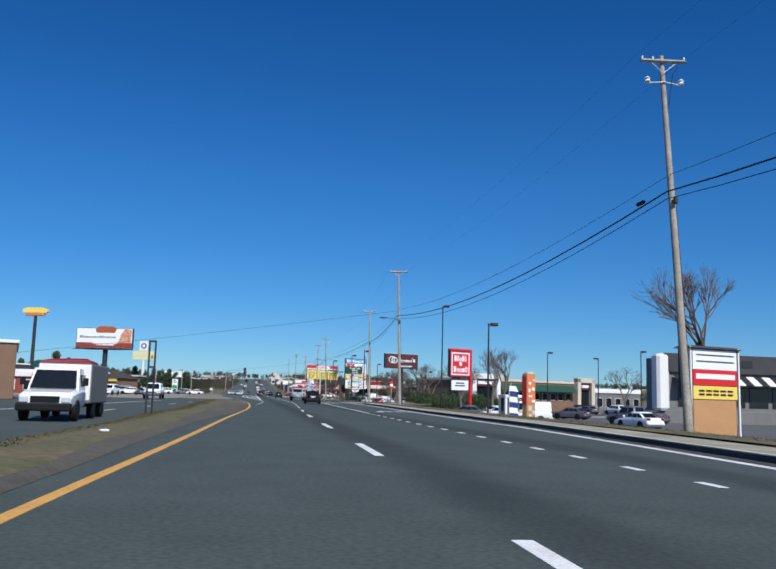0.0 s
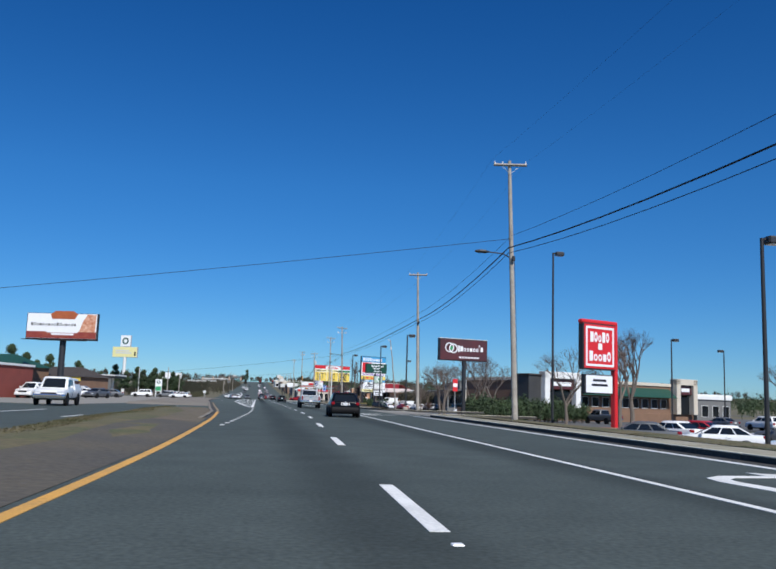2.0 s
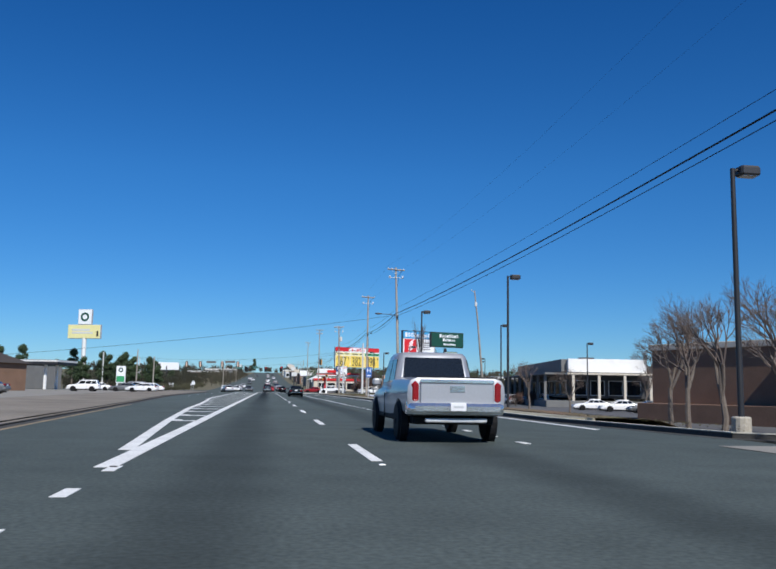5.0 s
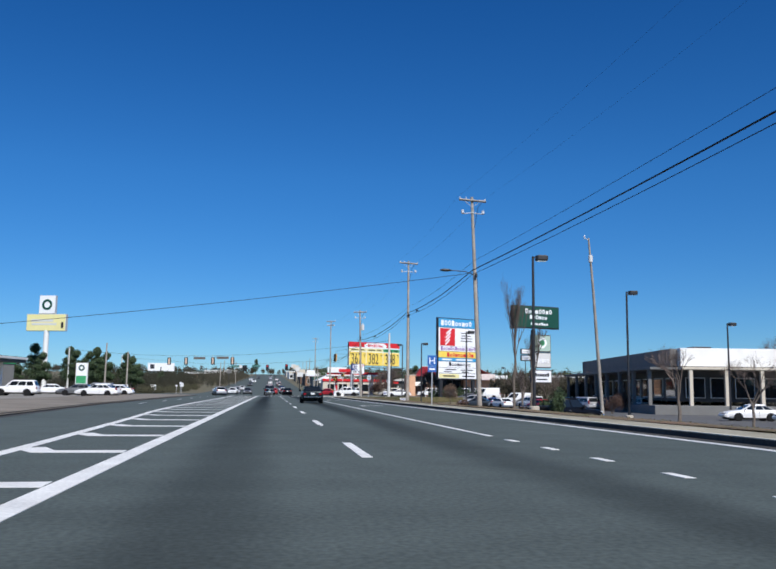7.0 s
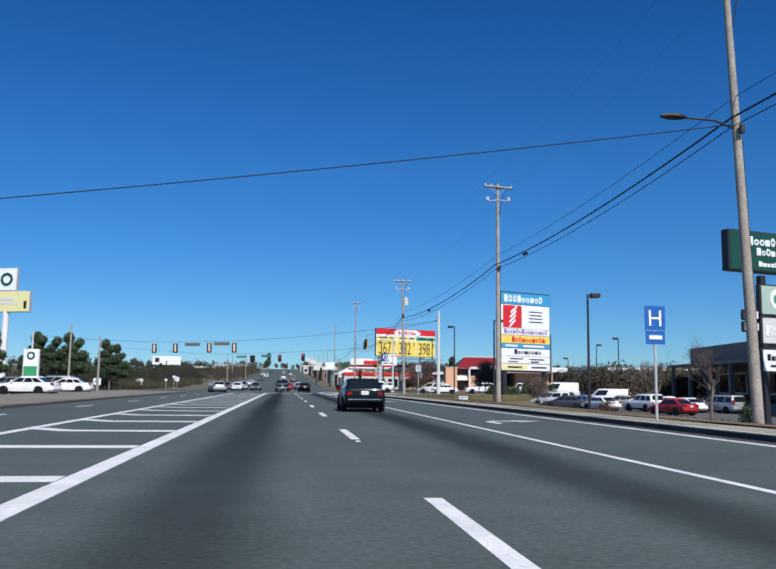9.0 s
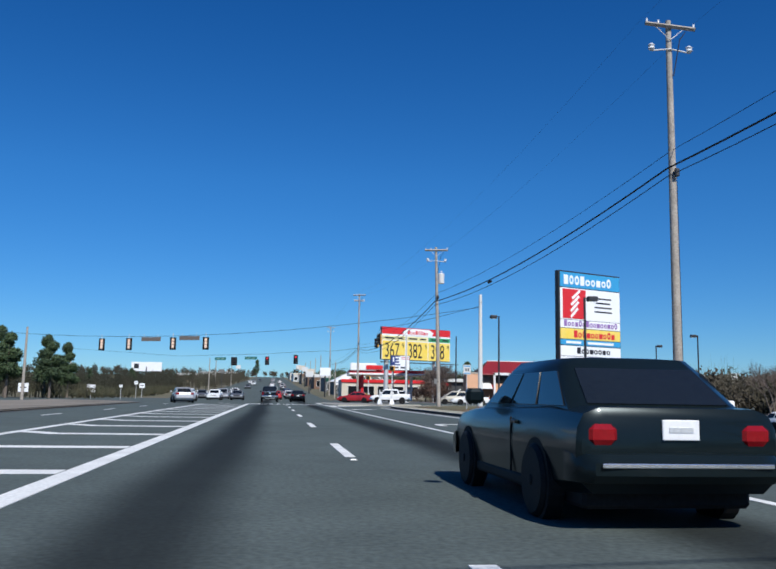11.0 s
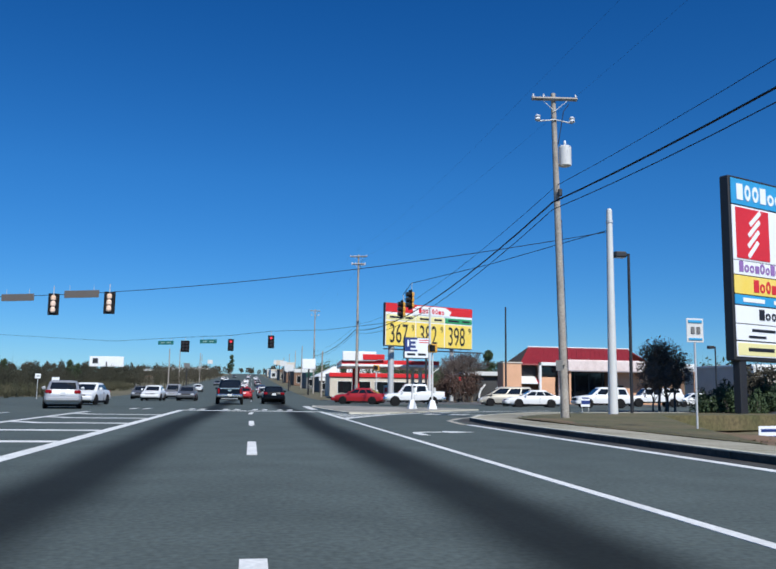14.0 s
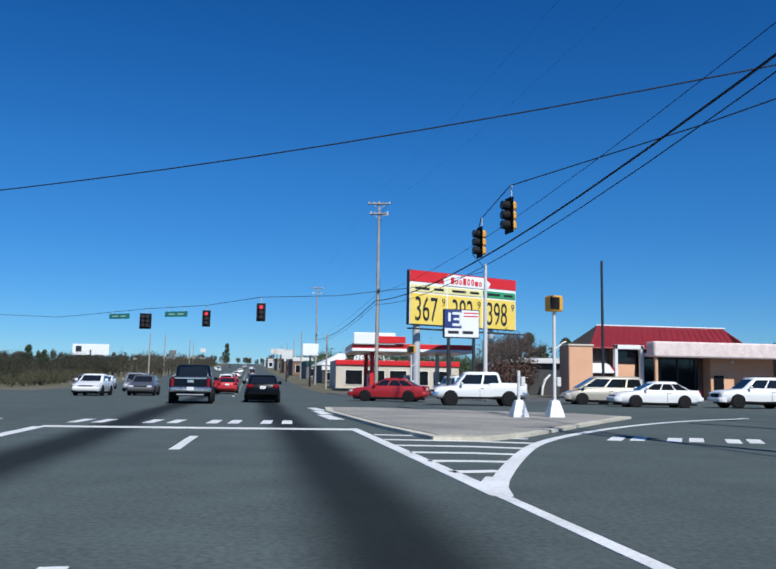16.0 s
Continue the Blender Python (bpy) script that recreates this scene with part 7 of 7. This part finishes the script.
def plain_shop(x, y, w, d, h, rz, wall, band, label, roof=None, group=""):
    t = thing("roadside_shop", label, "shop", x, y, ground_z(x, y), rz)
    part("wall", Mesh().box((0, d / 2, h / 2), (w, d, h), 0, 0.05), wall, t)
    part("fascia", Mesh().box((0, -0.1, h - 0.45), (w + 0.2, 0.4, 0.9), 0, 0.04), band, t)
    if roof:
        part("roof", Mesh().loft([[(-w / 2 - 0.5, -0.5, h), (w / 2 + 0.5, -0.5, h), (w / 2 + 0.5, d + 0.5, h), (-w / 2 - 0.5, d + 0.5, h)], [(-w / 4, d / 2 - 0.3, h + d * 0.22), (w / 4, d / 2 - 0.3, h + d * 0.22), (w / 4, d / 2 + 0.3, h + d * 0.22), (-w / 4, d / 2 + 0.3, h + d * 0.22)]]), roof, t)
    else:
        part("parapet", Mesh().box((0, d / 2, h + 0.1), (w + 0.3, d + 0.3, 0.25), 0, 0.03), band, t)
        part("roof_unit", Mesh().box((w * 0.2, d * 0.6, h + 0.6), (1.6, 1.4, 0.9), 0, 0.05), STEEL, t)
    windows(t, max(2, int(w / 3.2)), -w / 2, w / 2, h * 0.38, 1.9, h * 0.42, -0.02)
    part("door", Mesh().box((w * 0.12, -0.04, 1.1), (1.1, 0.12, 2.2), 0, 0.02), GLASS, t)
    return t


plain_shop(-45, 222, 14, 10, 3.9, -25, BRICK, SIGN_YELLOW, "brown hip-roofed restaurant with yellow lit band", DARK_ROOF)
plain_shop(-58, 214, 16, 12, 5.5, -25, BRICK, SIGN_RED, "brick shop under a dark green gable roof", GREEN_ROOF)
plain_shop(-50, 180, 12, 9, 4.0, -40, SIGN_RED, WHITE, "red shop with white fascia")
plain_shop(-66, 188, 18, 12, 4.2, -35, BRICK, WHITE, "brick shop with white fascia and big panes")
plain_shop(-37.2, 126, 17, 10, 3.5, -12, RED_BRICK, WHITE, "red brick shop with white fascia by the forecourt")
plain_shop(-60, 150, 22, 12, 5, -45, DARK_WALL, WHITE, "dark shop with white fascia by the forecourt")
plain_shop(-36, 66, 20, 12, 4.5, -75, BRICK, WHITE, "brick shop with white fascia across the road")
plain_shop(24, 412, 16, 11, 3.3, 4, DARK_WALL, WHITE, "low dark-fronted far shop under a white roof", WHITE)
plain_shop(-62, 286, 24, 14, 5.0, -35, GREY_WALL, BRIGHT_GREEN, "grey fuel shop with green fascia")
t = thing("left_fuel_canopy", "white fuel canopy with green edge on columns", "fuel station", -46, 270, 0.03, -10)
part("deck", Mesh().box((0, 0, 5.1), (16, 9, 0.9), 0, 0.08), DARK_METAL, t)
part("edge", Mesh().box((0, 0, 5.3), (16.3, 9.3, 0.35), 0, 0.05), PALE_POLE, t)
for x in (-5, 5):
    for y in (-2.5, 2.5):
        part("column", Mesh().box((x, y, 2.4), (0.45, 0.45, 4.8), 0, 0.03), WHITE, t)
for x, y, w, d, h, rz, wl, bd, lb in ((23, 455, 14, 10, 4.0, 4, GREY_WALL, SIGN_GREEN, "grey far shop with green fascia"), (26, 500, 22, 12, 5.0, 4, BRICK, PALE_POLE, "brick far shop with grey fascia"), (24, 560, 18, 10, 5, 4, BRICK, WHITE, "brick far shop with white fascia"), (30, 640, 30, 14, 5, 4, TAN_PAVING, BRICK, "tan far shop with brown fascia"), (26, 740, 26, 14, 5, 4, PALE_POLE, CREAM, "pale far shop on the hill"), (-44, 690, 22, 14, 4, -4, BRICK, PALE_POLE, "brown far shop on the hill"), (-40, 820, 26, 14, 5, -4, GREY_WALL, PALE_POLE, "grey far shop on the hill"), (30, 860, 34, 14, 5, 4, CREAM, PALE_POLE, "cream far shop on the hill"), (78, 330, 30, 14, 5.0, 6, CREAM, WHITE, "cream low shop behind the side street"), (88, 200, 30, 16, 5.5, 20, GREY_WALL, WHITE, "grey shop behind the car park"), (84, 112, 30, 16, 4.6, 20, GREY_WALL, WHITE, "low grey shop behind the car park"), (110, 150, 34, 18, 5.5, 20, CREAM, WHITE, "cream shop far behind the car park")):
    plain_shop(x, y, w, d, h, rz, wl, bd, lb)
for x, y, h, w, m in ((9.9, 420, 6, 2.0, PALE_POLE), (12.5, 470, 7, 2.2, CREAM), (13, 540, 8, 2.4, PALE_POLE), (-16, 470, 6.5, 1.6, GREY_WALL), (14, 610, 9, 3, CREAM), (-18, 640, 9, 2.4, PALE_POLE), (15, 700, 10, 3, PALE_POLE), (12, 386, 6.5, 2.4, SIGN_WHITE)):
    t = thing("far_shop_sign", "small far shop sign on a post", "sign", x, y, rise(y))
    part("panel", Mesh().box((0, 0, h - 0.9), (w, 0.4, 0.75 * w), 0, 0.05), m, t)
    part("post", Mesh().tube([(0, 0.1, -0.2), (0, 0.1, h - 0.9)], 0.15, 8), DARK_METAL, t)

# ---- trees, hedges, woods ----
def bare_tree(seed, h, spread, name="bare_tree", label="leafless grey-brown winter tree", upright=0.35, thick=0.02, fine=0.0065):
    """A tapered trunk with forking limbs, and a crown of fine twigs."""
    rng = random.Random(seed)
    t = thing(name, label, "tree", 0, 0, -5000)
    trunk, crown = Mesh(), Mesh()

    def grow(p, d, length, r, depth):
        mid = p + d * length * 0.5 + Vector((rng.uniform(-1, 1), rng.uniform(-1, 1), 0)) * length * 0.05
        q = p + d * length
        m = trunk if depth < 2 else crown
        if depth < 4:
            m.tube([p, mid, q], [r, r * 0.85, r * 0.68], 7 if depth < 2 else 4)
        else:
            m.tube([p, q], [r, r * 0.5], 3)
        if depth >= 6:
            return
        for _ in range(3 if depth < 3 else 4 if depth < 5 else 2):
            a = Vector((rng.gauss(0, 1), rng.gauss(0, 1), rng.gauss(0, 0.6)))
            nd = (d + a * spread * (0.75 if depth else 0.5) + Vector((0, 0, upright * 0.3))).normalized()
            grow(p + d * length * rng.uniform(0.72, 1.0), nd, length * rng.uniform(0.58, 0.8), max(r * 0.55, fine), depth + 1)

    grow(Vector((0, 0, -0.2)), Vector((rng.uniform(-0.04, 0.04), rng.uniform(-0.04, 0.04), 1)).normalized(), h * 0.3, h * thick, 0)
    part("trunk", trunk, BARK, t, smooth=True)
    part("crown", crown, TWIG, t)
    return t


def leafy_mass(rng, count, shape, size, m=None):
    """Small leaf sprays scattered in a volume: shape() gives a place and an outward way."""
    m = m or Mesh()
    for _ in range(count):
        p, o = shape(rng)
        a = Vector((rng.gauss(0, 1), rng.gauss(0, 1), rng.gauss(0, 1))).normalized()
        b = a.cross(o + Vector((0.01, 0, 0.02))).normalized()
        s = size * rng.uniform(0.6, 1.5)
        m.add([p - a * s * 0.5, p + b * s * 0.35, p + a * s * 0.5 + o * s * 0.25, p - b * s * 0.3], [(0, 1, 2, 3)])
    return m


def blob(cx, cy, cz, rx, ry, rz):
    def shape(rng):
        d = Vector((rng.gauss(0, 1), rng.gauss(0, 1), rng.gauss(0, 1))).normalized()
        k = rng.uniform(0.55, 1.0) * (0.82 + 0.3 * noise.noise(d * 2.2 + Vector((cx, cy, cz))))
        return Vector((cx + d.x * rx * k, cy + d.y * ry * k, cz + d.z * rz * k)), d
    return shape


def evergreen(seed, h, w):
    rng = random.Random(seed)
    t = thing("evergreen_tree", "dark evergreen tree with a ragged crown", "tree", 0, 0, -5000)
    part("trunk", Mesh().tube([(0, 0, -0.2), (0, 0, h * 0.5), (0.1, 0, h * 0.85)], [h * 0.022, h * 0.015, 0.03], 8), BARK, t, smooth=True)
    m = Mesh()
    for i in range(13):
        a, z = rng.uniform(0, 6.28), h * rng.uniform(0.3, 0.95)
        k = w * (1.05 - z / h) * 0.8 + 0.3
        leafy_mass(rng, 330, blob(math.cos(a) * k * 0.6, math.sin(a) * k * 0.6, z, k * 0.7 + 0.3, k * 0.7 + 0.3, h * 0.1), 0.3, m)
    part("crown", m, EVERGREEN, t)
    return t


def shrub(seed, w, h, material, name, label):
    rng = random.Random(seed)
    t = thing(name, label, "shrub", 0, 0, -5000)
    m = Mesh()
    for i in range(7):
        a = rng.uniform(0, 6.28)
        k = rng.uniform(0, 0.5) * w
        leafy_mass(rng, 260, blob(math.cos(a) * k, math.sin(a) * k, h * rng.uniform(0.35, 0.65), w * 0.42, w * 0.42, h * 0.42), 0.17, m)
    part("foliage", m, material, t)
    for i in range(5):
        a = rng.uniform(0, 6.28)
        part("stem", Mesh().tube([(0.1 * math.cos(a), 0.1 * math.sin(a), -0.1), (w * 0.3 * math.cos(a), w * 0.3 * math.sin(a), h * 0.6)], [0.04, 0.015], 5), BARK, t)
    return t


TREES = [bare_tree(s, h, sp) for s, h, sp in ((3, 10, 0.62), (11, 9, 0.7), (23, 11, 0.5))]
DENSE = bare_tree(31, 8, 0.75, label="dark many-twigged leafless tree by the restaurant", fine=0.016)
COLUMN = bare_tree(5, 10.5, 0.22, label="slender upright leafless winter tree", upright=1.5, thick=0.0105, fine=0.0045)
PINES = [evergreen(4, 9, 2.6), evergreen(9, 12, 3.4)]
HEDGE = shrub(2, 1.8, 3.0, EVERGREEN, "hedge_shrub", "dense dark green clipped shrub")
UPRIGHT = shrub(8, 1.15, 3.3, EVERGREEN, "upright_shrub", "upright dark green evergreen shrub in straw")
RUSTY = mat("russet_leaves", (0.1, 0.052, 0.038), 0.9, var=0.3, scale=1.5, fine=8, second=(0.06, 0.042, 0.03), mix=0.8, rnd=0.15)
RUSSET = shrub(6, 2.4, 3.6, RUSTY, "russet_tree_shrub", "brown-red rounded winter shrub")
BRUSH = mat("winter_brush", (0.075, 0.07, 0.04), 0.95, var=0.2, scale=0.3, fine=3, second=(0.045, 0.05, 0.026), mix=0.9)
THICKET = mat("dark_thicket", (0.038, 0.036, 0.022), 0.95, var=0.25, scale=0.25, fine=2.5, second=(0.022, 0.027, 0.015), mix=0.9)


DEAD_LEAVES = mat("dead_brown_leaves", (0.2, 0.125, 0.085), 0.9, var=0.3, scale=1.5, fine=8, second=(0.12, 0.085, 0.06), mix=0.8, rnd=0.1)


def withered_tree(seed, h):
    """A small round tree: forking limbs inside a dense crown of twigs and dead leaves."""
    t = bare_tree(seed, h, 0.8, "withered_tree", "round winter tree with dead brown leaves", fine=0.012)
    rng = random.Random(seed)
    m = Mesh()
    for _ in range(16):
        a, r, z = rng.uniform(0, 6.28), rng.uniform(0, 0.3) * h, h * rng.uniform(0.42, 0.88)
        k = h * rng.uniform(0.12, 0.2)
        leafy_mass(rng, 210, blob(math.cos(a) * r, math.sin(a) * r, z, k, k, k), 0.11, m)
    part("dead_leaves", m, DEAD_LEAVES, t)
    return t


WITHERED = withered_tree(41, 4.6)
_used = set()


def plant(proto, x, y, z=0.0, s=1.0, rz=0.0):
    """The first call moves the pattern itself; later ones copy it."""
    m = pose(x, y, z + ground_z(x, y), 0, 0, rz)
    if proto.name in _used:
        ob = copy_thing(proto, m)
    else:
        _used.add(proto.name)
        ob = proto
        ob.matrix_basis = m
    ob.scale = (s, s, s)
    return ob


for k, x, y, s, r in ((2, 28.4, 43.4, 1.05, 10), (1, 27, 108, 0.75, 30), (0, 31, 105, 0.8, 50), (2, 34, 109, 0.85, 75), (1, 58, 120, 0.8, 10), (2, 66, 118, 0.9, 33), (0, 70, 128, 0.8, 66), (1, 26, 139, 0.75, 20), (2, 28.5, 143, 0.75, 110), (0, 24, 146, 0.7, 60), (1, 31, 147, 0.8, 190), (2, 21.5, 138, 0.6, 25), (0, 25, 150, 0.7, 0), (2, 60, 226, 0.8, 15), (0, 64, 222, 0.85, 95), (1, 68, 228, 0.85, 45), (2, 30.5, 196, 0.5, 45), (1, 34, 192, 0.5, 5), (0, 47, 200, 0.5, 15), (1, 52, 196, 0.5, 75), (0, 24, 214, 0.45, 75), (2, 29, 285.5, 0.42, 0), (1, 31, 288, 0.4, 50), (0, 25.6, 334, 0.47, 30), (1, 27.6, 337, 0.5, 80), (2, 29.6, 341, 0.5, 130), (1, 44, 266, 0.5, 10), (0, 50, 262, 0.55, 60), (2, 47, 270, 0.5, 100)):
    plant(TREES[k], x, y, 0.0, s * 1.35, r)
for x, y, s, r in ((28.7, 336, 0.95, 0), (29.9, 338.5, 1.0, 80), (27.4, 335.5, 0.85, 150), (29.3, 341, 1.05, 220), (26.3, 338, 0.9, 290)):
    plant(DENSE, x, y, 0.0, s, r)
plant(UPRIGHT, 20.0, 192.8, 0.0, 0.85, 20)
plant(COLUMN, 16.85, 192.8, 0.0, 1.0, 0)
plant(COLUMN, 18.0, 192.2, 0.0, 0.72, 70)
for i in range(13):
    plant(HEDGE, 24.5 + 1.5 * i, 133.5 + 0.75 * i, 0.0, 1.0 + 0.12 * math.sin(i * 2.1), 40 * i)
for i in range(9):
    plant(HEDGE, 25.5 + 1.6 * i, 136.2 + 0.75 * i, 0.0, 1.2 + 0.12 * math.sin(i * 1.7), 55 * i)
for x, y, s in ((21.5, 199, 1.0), (23.2, 200.5, 1.1), (26, 214, 0.8), (27.6, 278.5, 1.0), (29.2, 278, 1.1), (31, 278.2, 1.0), (32.8, 279, 1.15), (34.6, 279.6, 1.0), (36.4, 280.2, 1.1), (38.2, 281, 1.0), (30, 280, 1.2), (33.6, 281, 1.2)):
    plant(HEDGE, x, y, 0.0, s * 0.72, 30 * x)
for x, y, s in ((28.6, 285.5, 1.2), (27.2, 283.6, 0.8), (30.2, 287.5, 0.95), (24, 246, 0.8)):
    plant(WITHERED, x, y, 0.0, s, 40 * x)
for x, y, s in ((26, 331, 1.15), (28, 334, 1.2), (24.5, 333, 0.95), (38, 226, 0.7), (18.5, 216, 0.5), (44, 236, 0.8)):
    plant(RUSSET, x, y, 0.0, s, 77 * x)
for k, x, y, s in ((0, -49, 247, 0.95), (1, -53, 252, 0.85), (0, -45, 250, 0.9), (1, -57, 246, 0.85), (0, -52, 236, 0.95), (1, -60, 244, 1.0), (0, -68, 238, 1.1), (1, -74, 228, 1.0), (0, -37, 304, 1.0), (1, -34, 308, 0.78), (0, -31, 302, 0.95), (1, -40, 312, 0.8), (0, -33.5, 299, 0.95), (1, -28.5, 309, 0.7), (0, -26.5, 304, 0.85), (1, -47, 313, 0.85), (0, -53, 322, 0.9), (1, -58, 310, 0.9), (0, -36, 318, 0.95), (0, -41, 296, 0.9), (1, -80, 210, 1.0), (0, -90, 200, 1.2), (1, -84, 176, 1.1), (0, -27, 315, 0.75), (1, -30, 326, 0.7), (1, -11, 760, 1.2), (0, 20, 400, 0.7), (1, 40, 366, 0.7), (0, 44, 372, 0.8), (1, 50, 378, 0.7), (0, -33, 336, 0.5), (1, -39, 344, 0.42), (0, -46, 352, 0.6), (1, -35, 366, 0.45), (0, -43, 384, 0.65), (1, -33, 402, 0.5), (0, -52, 398, 0.7), (1, -60, 372, 0.6), (0, -37, 430, 0.65)):
    plant(PINES[k], x, y, -0.05, s, 50 * k + x)


def woods(name, seed, spots, label, material, h0, h1, size, per=26, wide=0.45):
    """Far leafless woods: stems and sprays in one mesh."""
    rng = random.Random(seed)
    m = Mesh()
    for x, y in spots:
        z, h = ground_z(x, y), rng.uniform(h0, h1)
        m.tube([(x, y, z - 0.3), (x + rng.uniform(-0.3, 0.3), y, z + h * 0.8)], [0.12, 0.04], 3)
        for _ in range(14):
            a, b, g = x + rng.gauss(0, h * 0.16), y + rng.gauss(0, h * 0.16), rng.uniform(0.55, 1.1) * h
            k = 0.02 + size * 0.03
            m.add([(a - k, b, z + g * 0.3), (a + k, b, z + g * 0.3), (a + rng.gauss(0, 0.08) * h, b, z + g)], [(0, 1, 2)])
        w = h * rng.uniform(0.15, wide)
        leafy_mass(rng, per, blob(x, y, z + h * rng.uniform(0.42, 0.62), w, w, h * rng.uniform(0.3, 0.46)), size, m)
    return one(name, m, material, label, "woods", kind="stuff")


rng = random.Random(12)
woods("left_woods", 1, [(-26.5 - rng.expovariate(0.05), rng.uniform(312, 470)) for _ in range(480)], "thicket of brown leafless trees and brush", THICKET, 2.0, 5.6, 0.17, 240, 0.75)
woods("left_brush", 2, [(-22.5 - rng.random() * 7, rng.uniform(304, 420)) for _ in range(260)], "low dark brush along the bank", BRUSH, 0.6, 2.4, 0.13, 170, 1.0)
woods("far_left_woods", 3, [(-26 - rng.expovariate(0.02), rng.uniform(470, 1100)) for _ in range(420)], "far brown woods on the hillside", THICKET, 3, 6.5, 0.5, 80, 0.7)
woods("far_right_woods", 4, [(34 + rng.expovariate(0.012), rng.uniform(385, 1100)) for _ in range(420)], "far brown woods on the hillside", BROWN_WOODS, 5, 10, 0.8, 50)
woods("right_tree_line", 5, [(70 + rng.random() * 260, rng.uniform(225, 420)) for _ in range(420)], "distant dark tree line behind the shops", EVERGREEN, 5, 9.5, 0.7, 60)
woods("lot_edge_woods", 9, [(44 + rng.random() * 75, rng.uniform(272, 300)) for _ in range(760)], "brown leafless woods behind the car park", BROWN_WOODS, 3.4, 5.4, 0.36, 130)
woods("far_tree_line", 6, [(130 + rng.random() * 260, rng.uniform(40, 240)) for _ in range(300)], "distant dark tree line behind the shops", BROWN_WOODS, 6, 11, 0.8, 55)
woods("left_tree_line", 7, [(-100 - rng.random() * 220, rng.uniform(120, 420)) for _ in range(420)], "distant dark tree line behind the forecourts", EVERGREEN, 6, 11, 0.8, 55)
woods("shop_trees", 15, [(21 + rng.expovariate(0.06), rng.uniform(388, 720)) for _ in range(300)], "dark evergreen trees behind the far shops", EVERGREEN, 4.0, 8.5, 0.4, 120, 0.5)
woods("roadside_scrub", 16, [(-15.5 - rng.random() * 12, rng.uniform(425, 760)) for _ in range(190)], "grey leafless trees along the far road", BROWN_WOODS, 2.5, 7.5, 0.3, 70, 0.5)
woods("hilltop_woods", 8, [(rng.uniform(-700, 700), rng.uniform(1120, 1300)) for _ in range(500)], "hazy woods on the hilltop", BROWN_WOODS, 8, 13, 1.6, 60)


# grass blades on the median and verges
def tufts(name, seed, line, count, label, material):
    rng = random.Random(seed)
    m = Mesh()
    for _ in range(count):
        x, y, z = line(rng)
        for _ in range(3):
            a, h = rng.uniform(0, 6.28), rng.uniform(0.01, 0.03)
            dx, dy = math.cos(a) * 0.03, math.sin(a) * 0.03
            m.add([(x - dy * 0.4, y + dx * 0.4, z - 0.02), (x + dy * 0.4, y - dx * 0.4, z - 0.02), (x + dx * 2, y + dy * 2, z + h)], [(0, 1, 2)])
    return one(name, m, material, label, "grass", kind="stuff")


def on_median(rng):
    y = rng.uniform(-5, 100)
    row = [np.interp(y, [r[0] for r in MED], [r[k] for r in MED]) for k in (1, 2)]
    s = rng.uniform(0.05, 0.55 if y < 66 else 0.6)
    return row[0] + (row[1] - row[0]) * s, y, 0.075 + 0.02 * math.sin(y * 0.3 + s * 5)


def on_verge(rng):
    y = rng.uniform(-5, 250)
    if 88 < y < 124:
        y = 60
    line = RA if y < 90 else RB
    s = rng.uniform(1.75, 6.2)
    x = lerp_line(line, y) + s
    return x, y, ground_z(x, y) + 0.05 + 0.12 * (1 - step01((s - 3) / 4))


tufts("median_tufts", 21, on_median, 9000, "short dry grass blades on the median", GRASS)
tufts("verge_tufts", 22, on_verge, 9000, "short dry grass blades on the verge", GRASS)
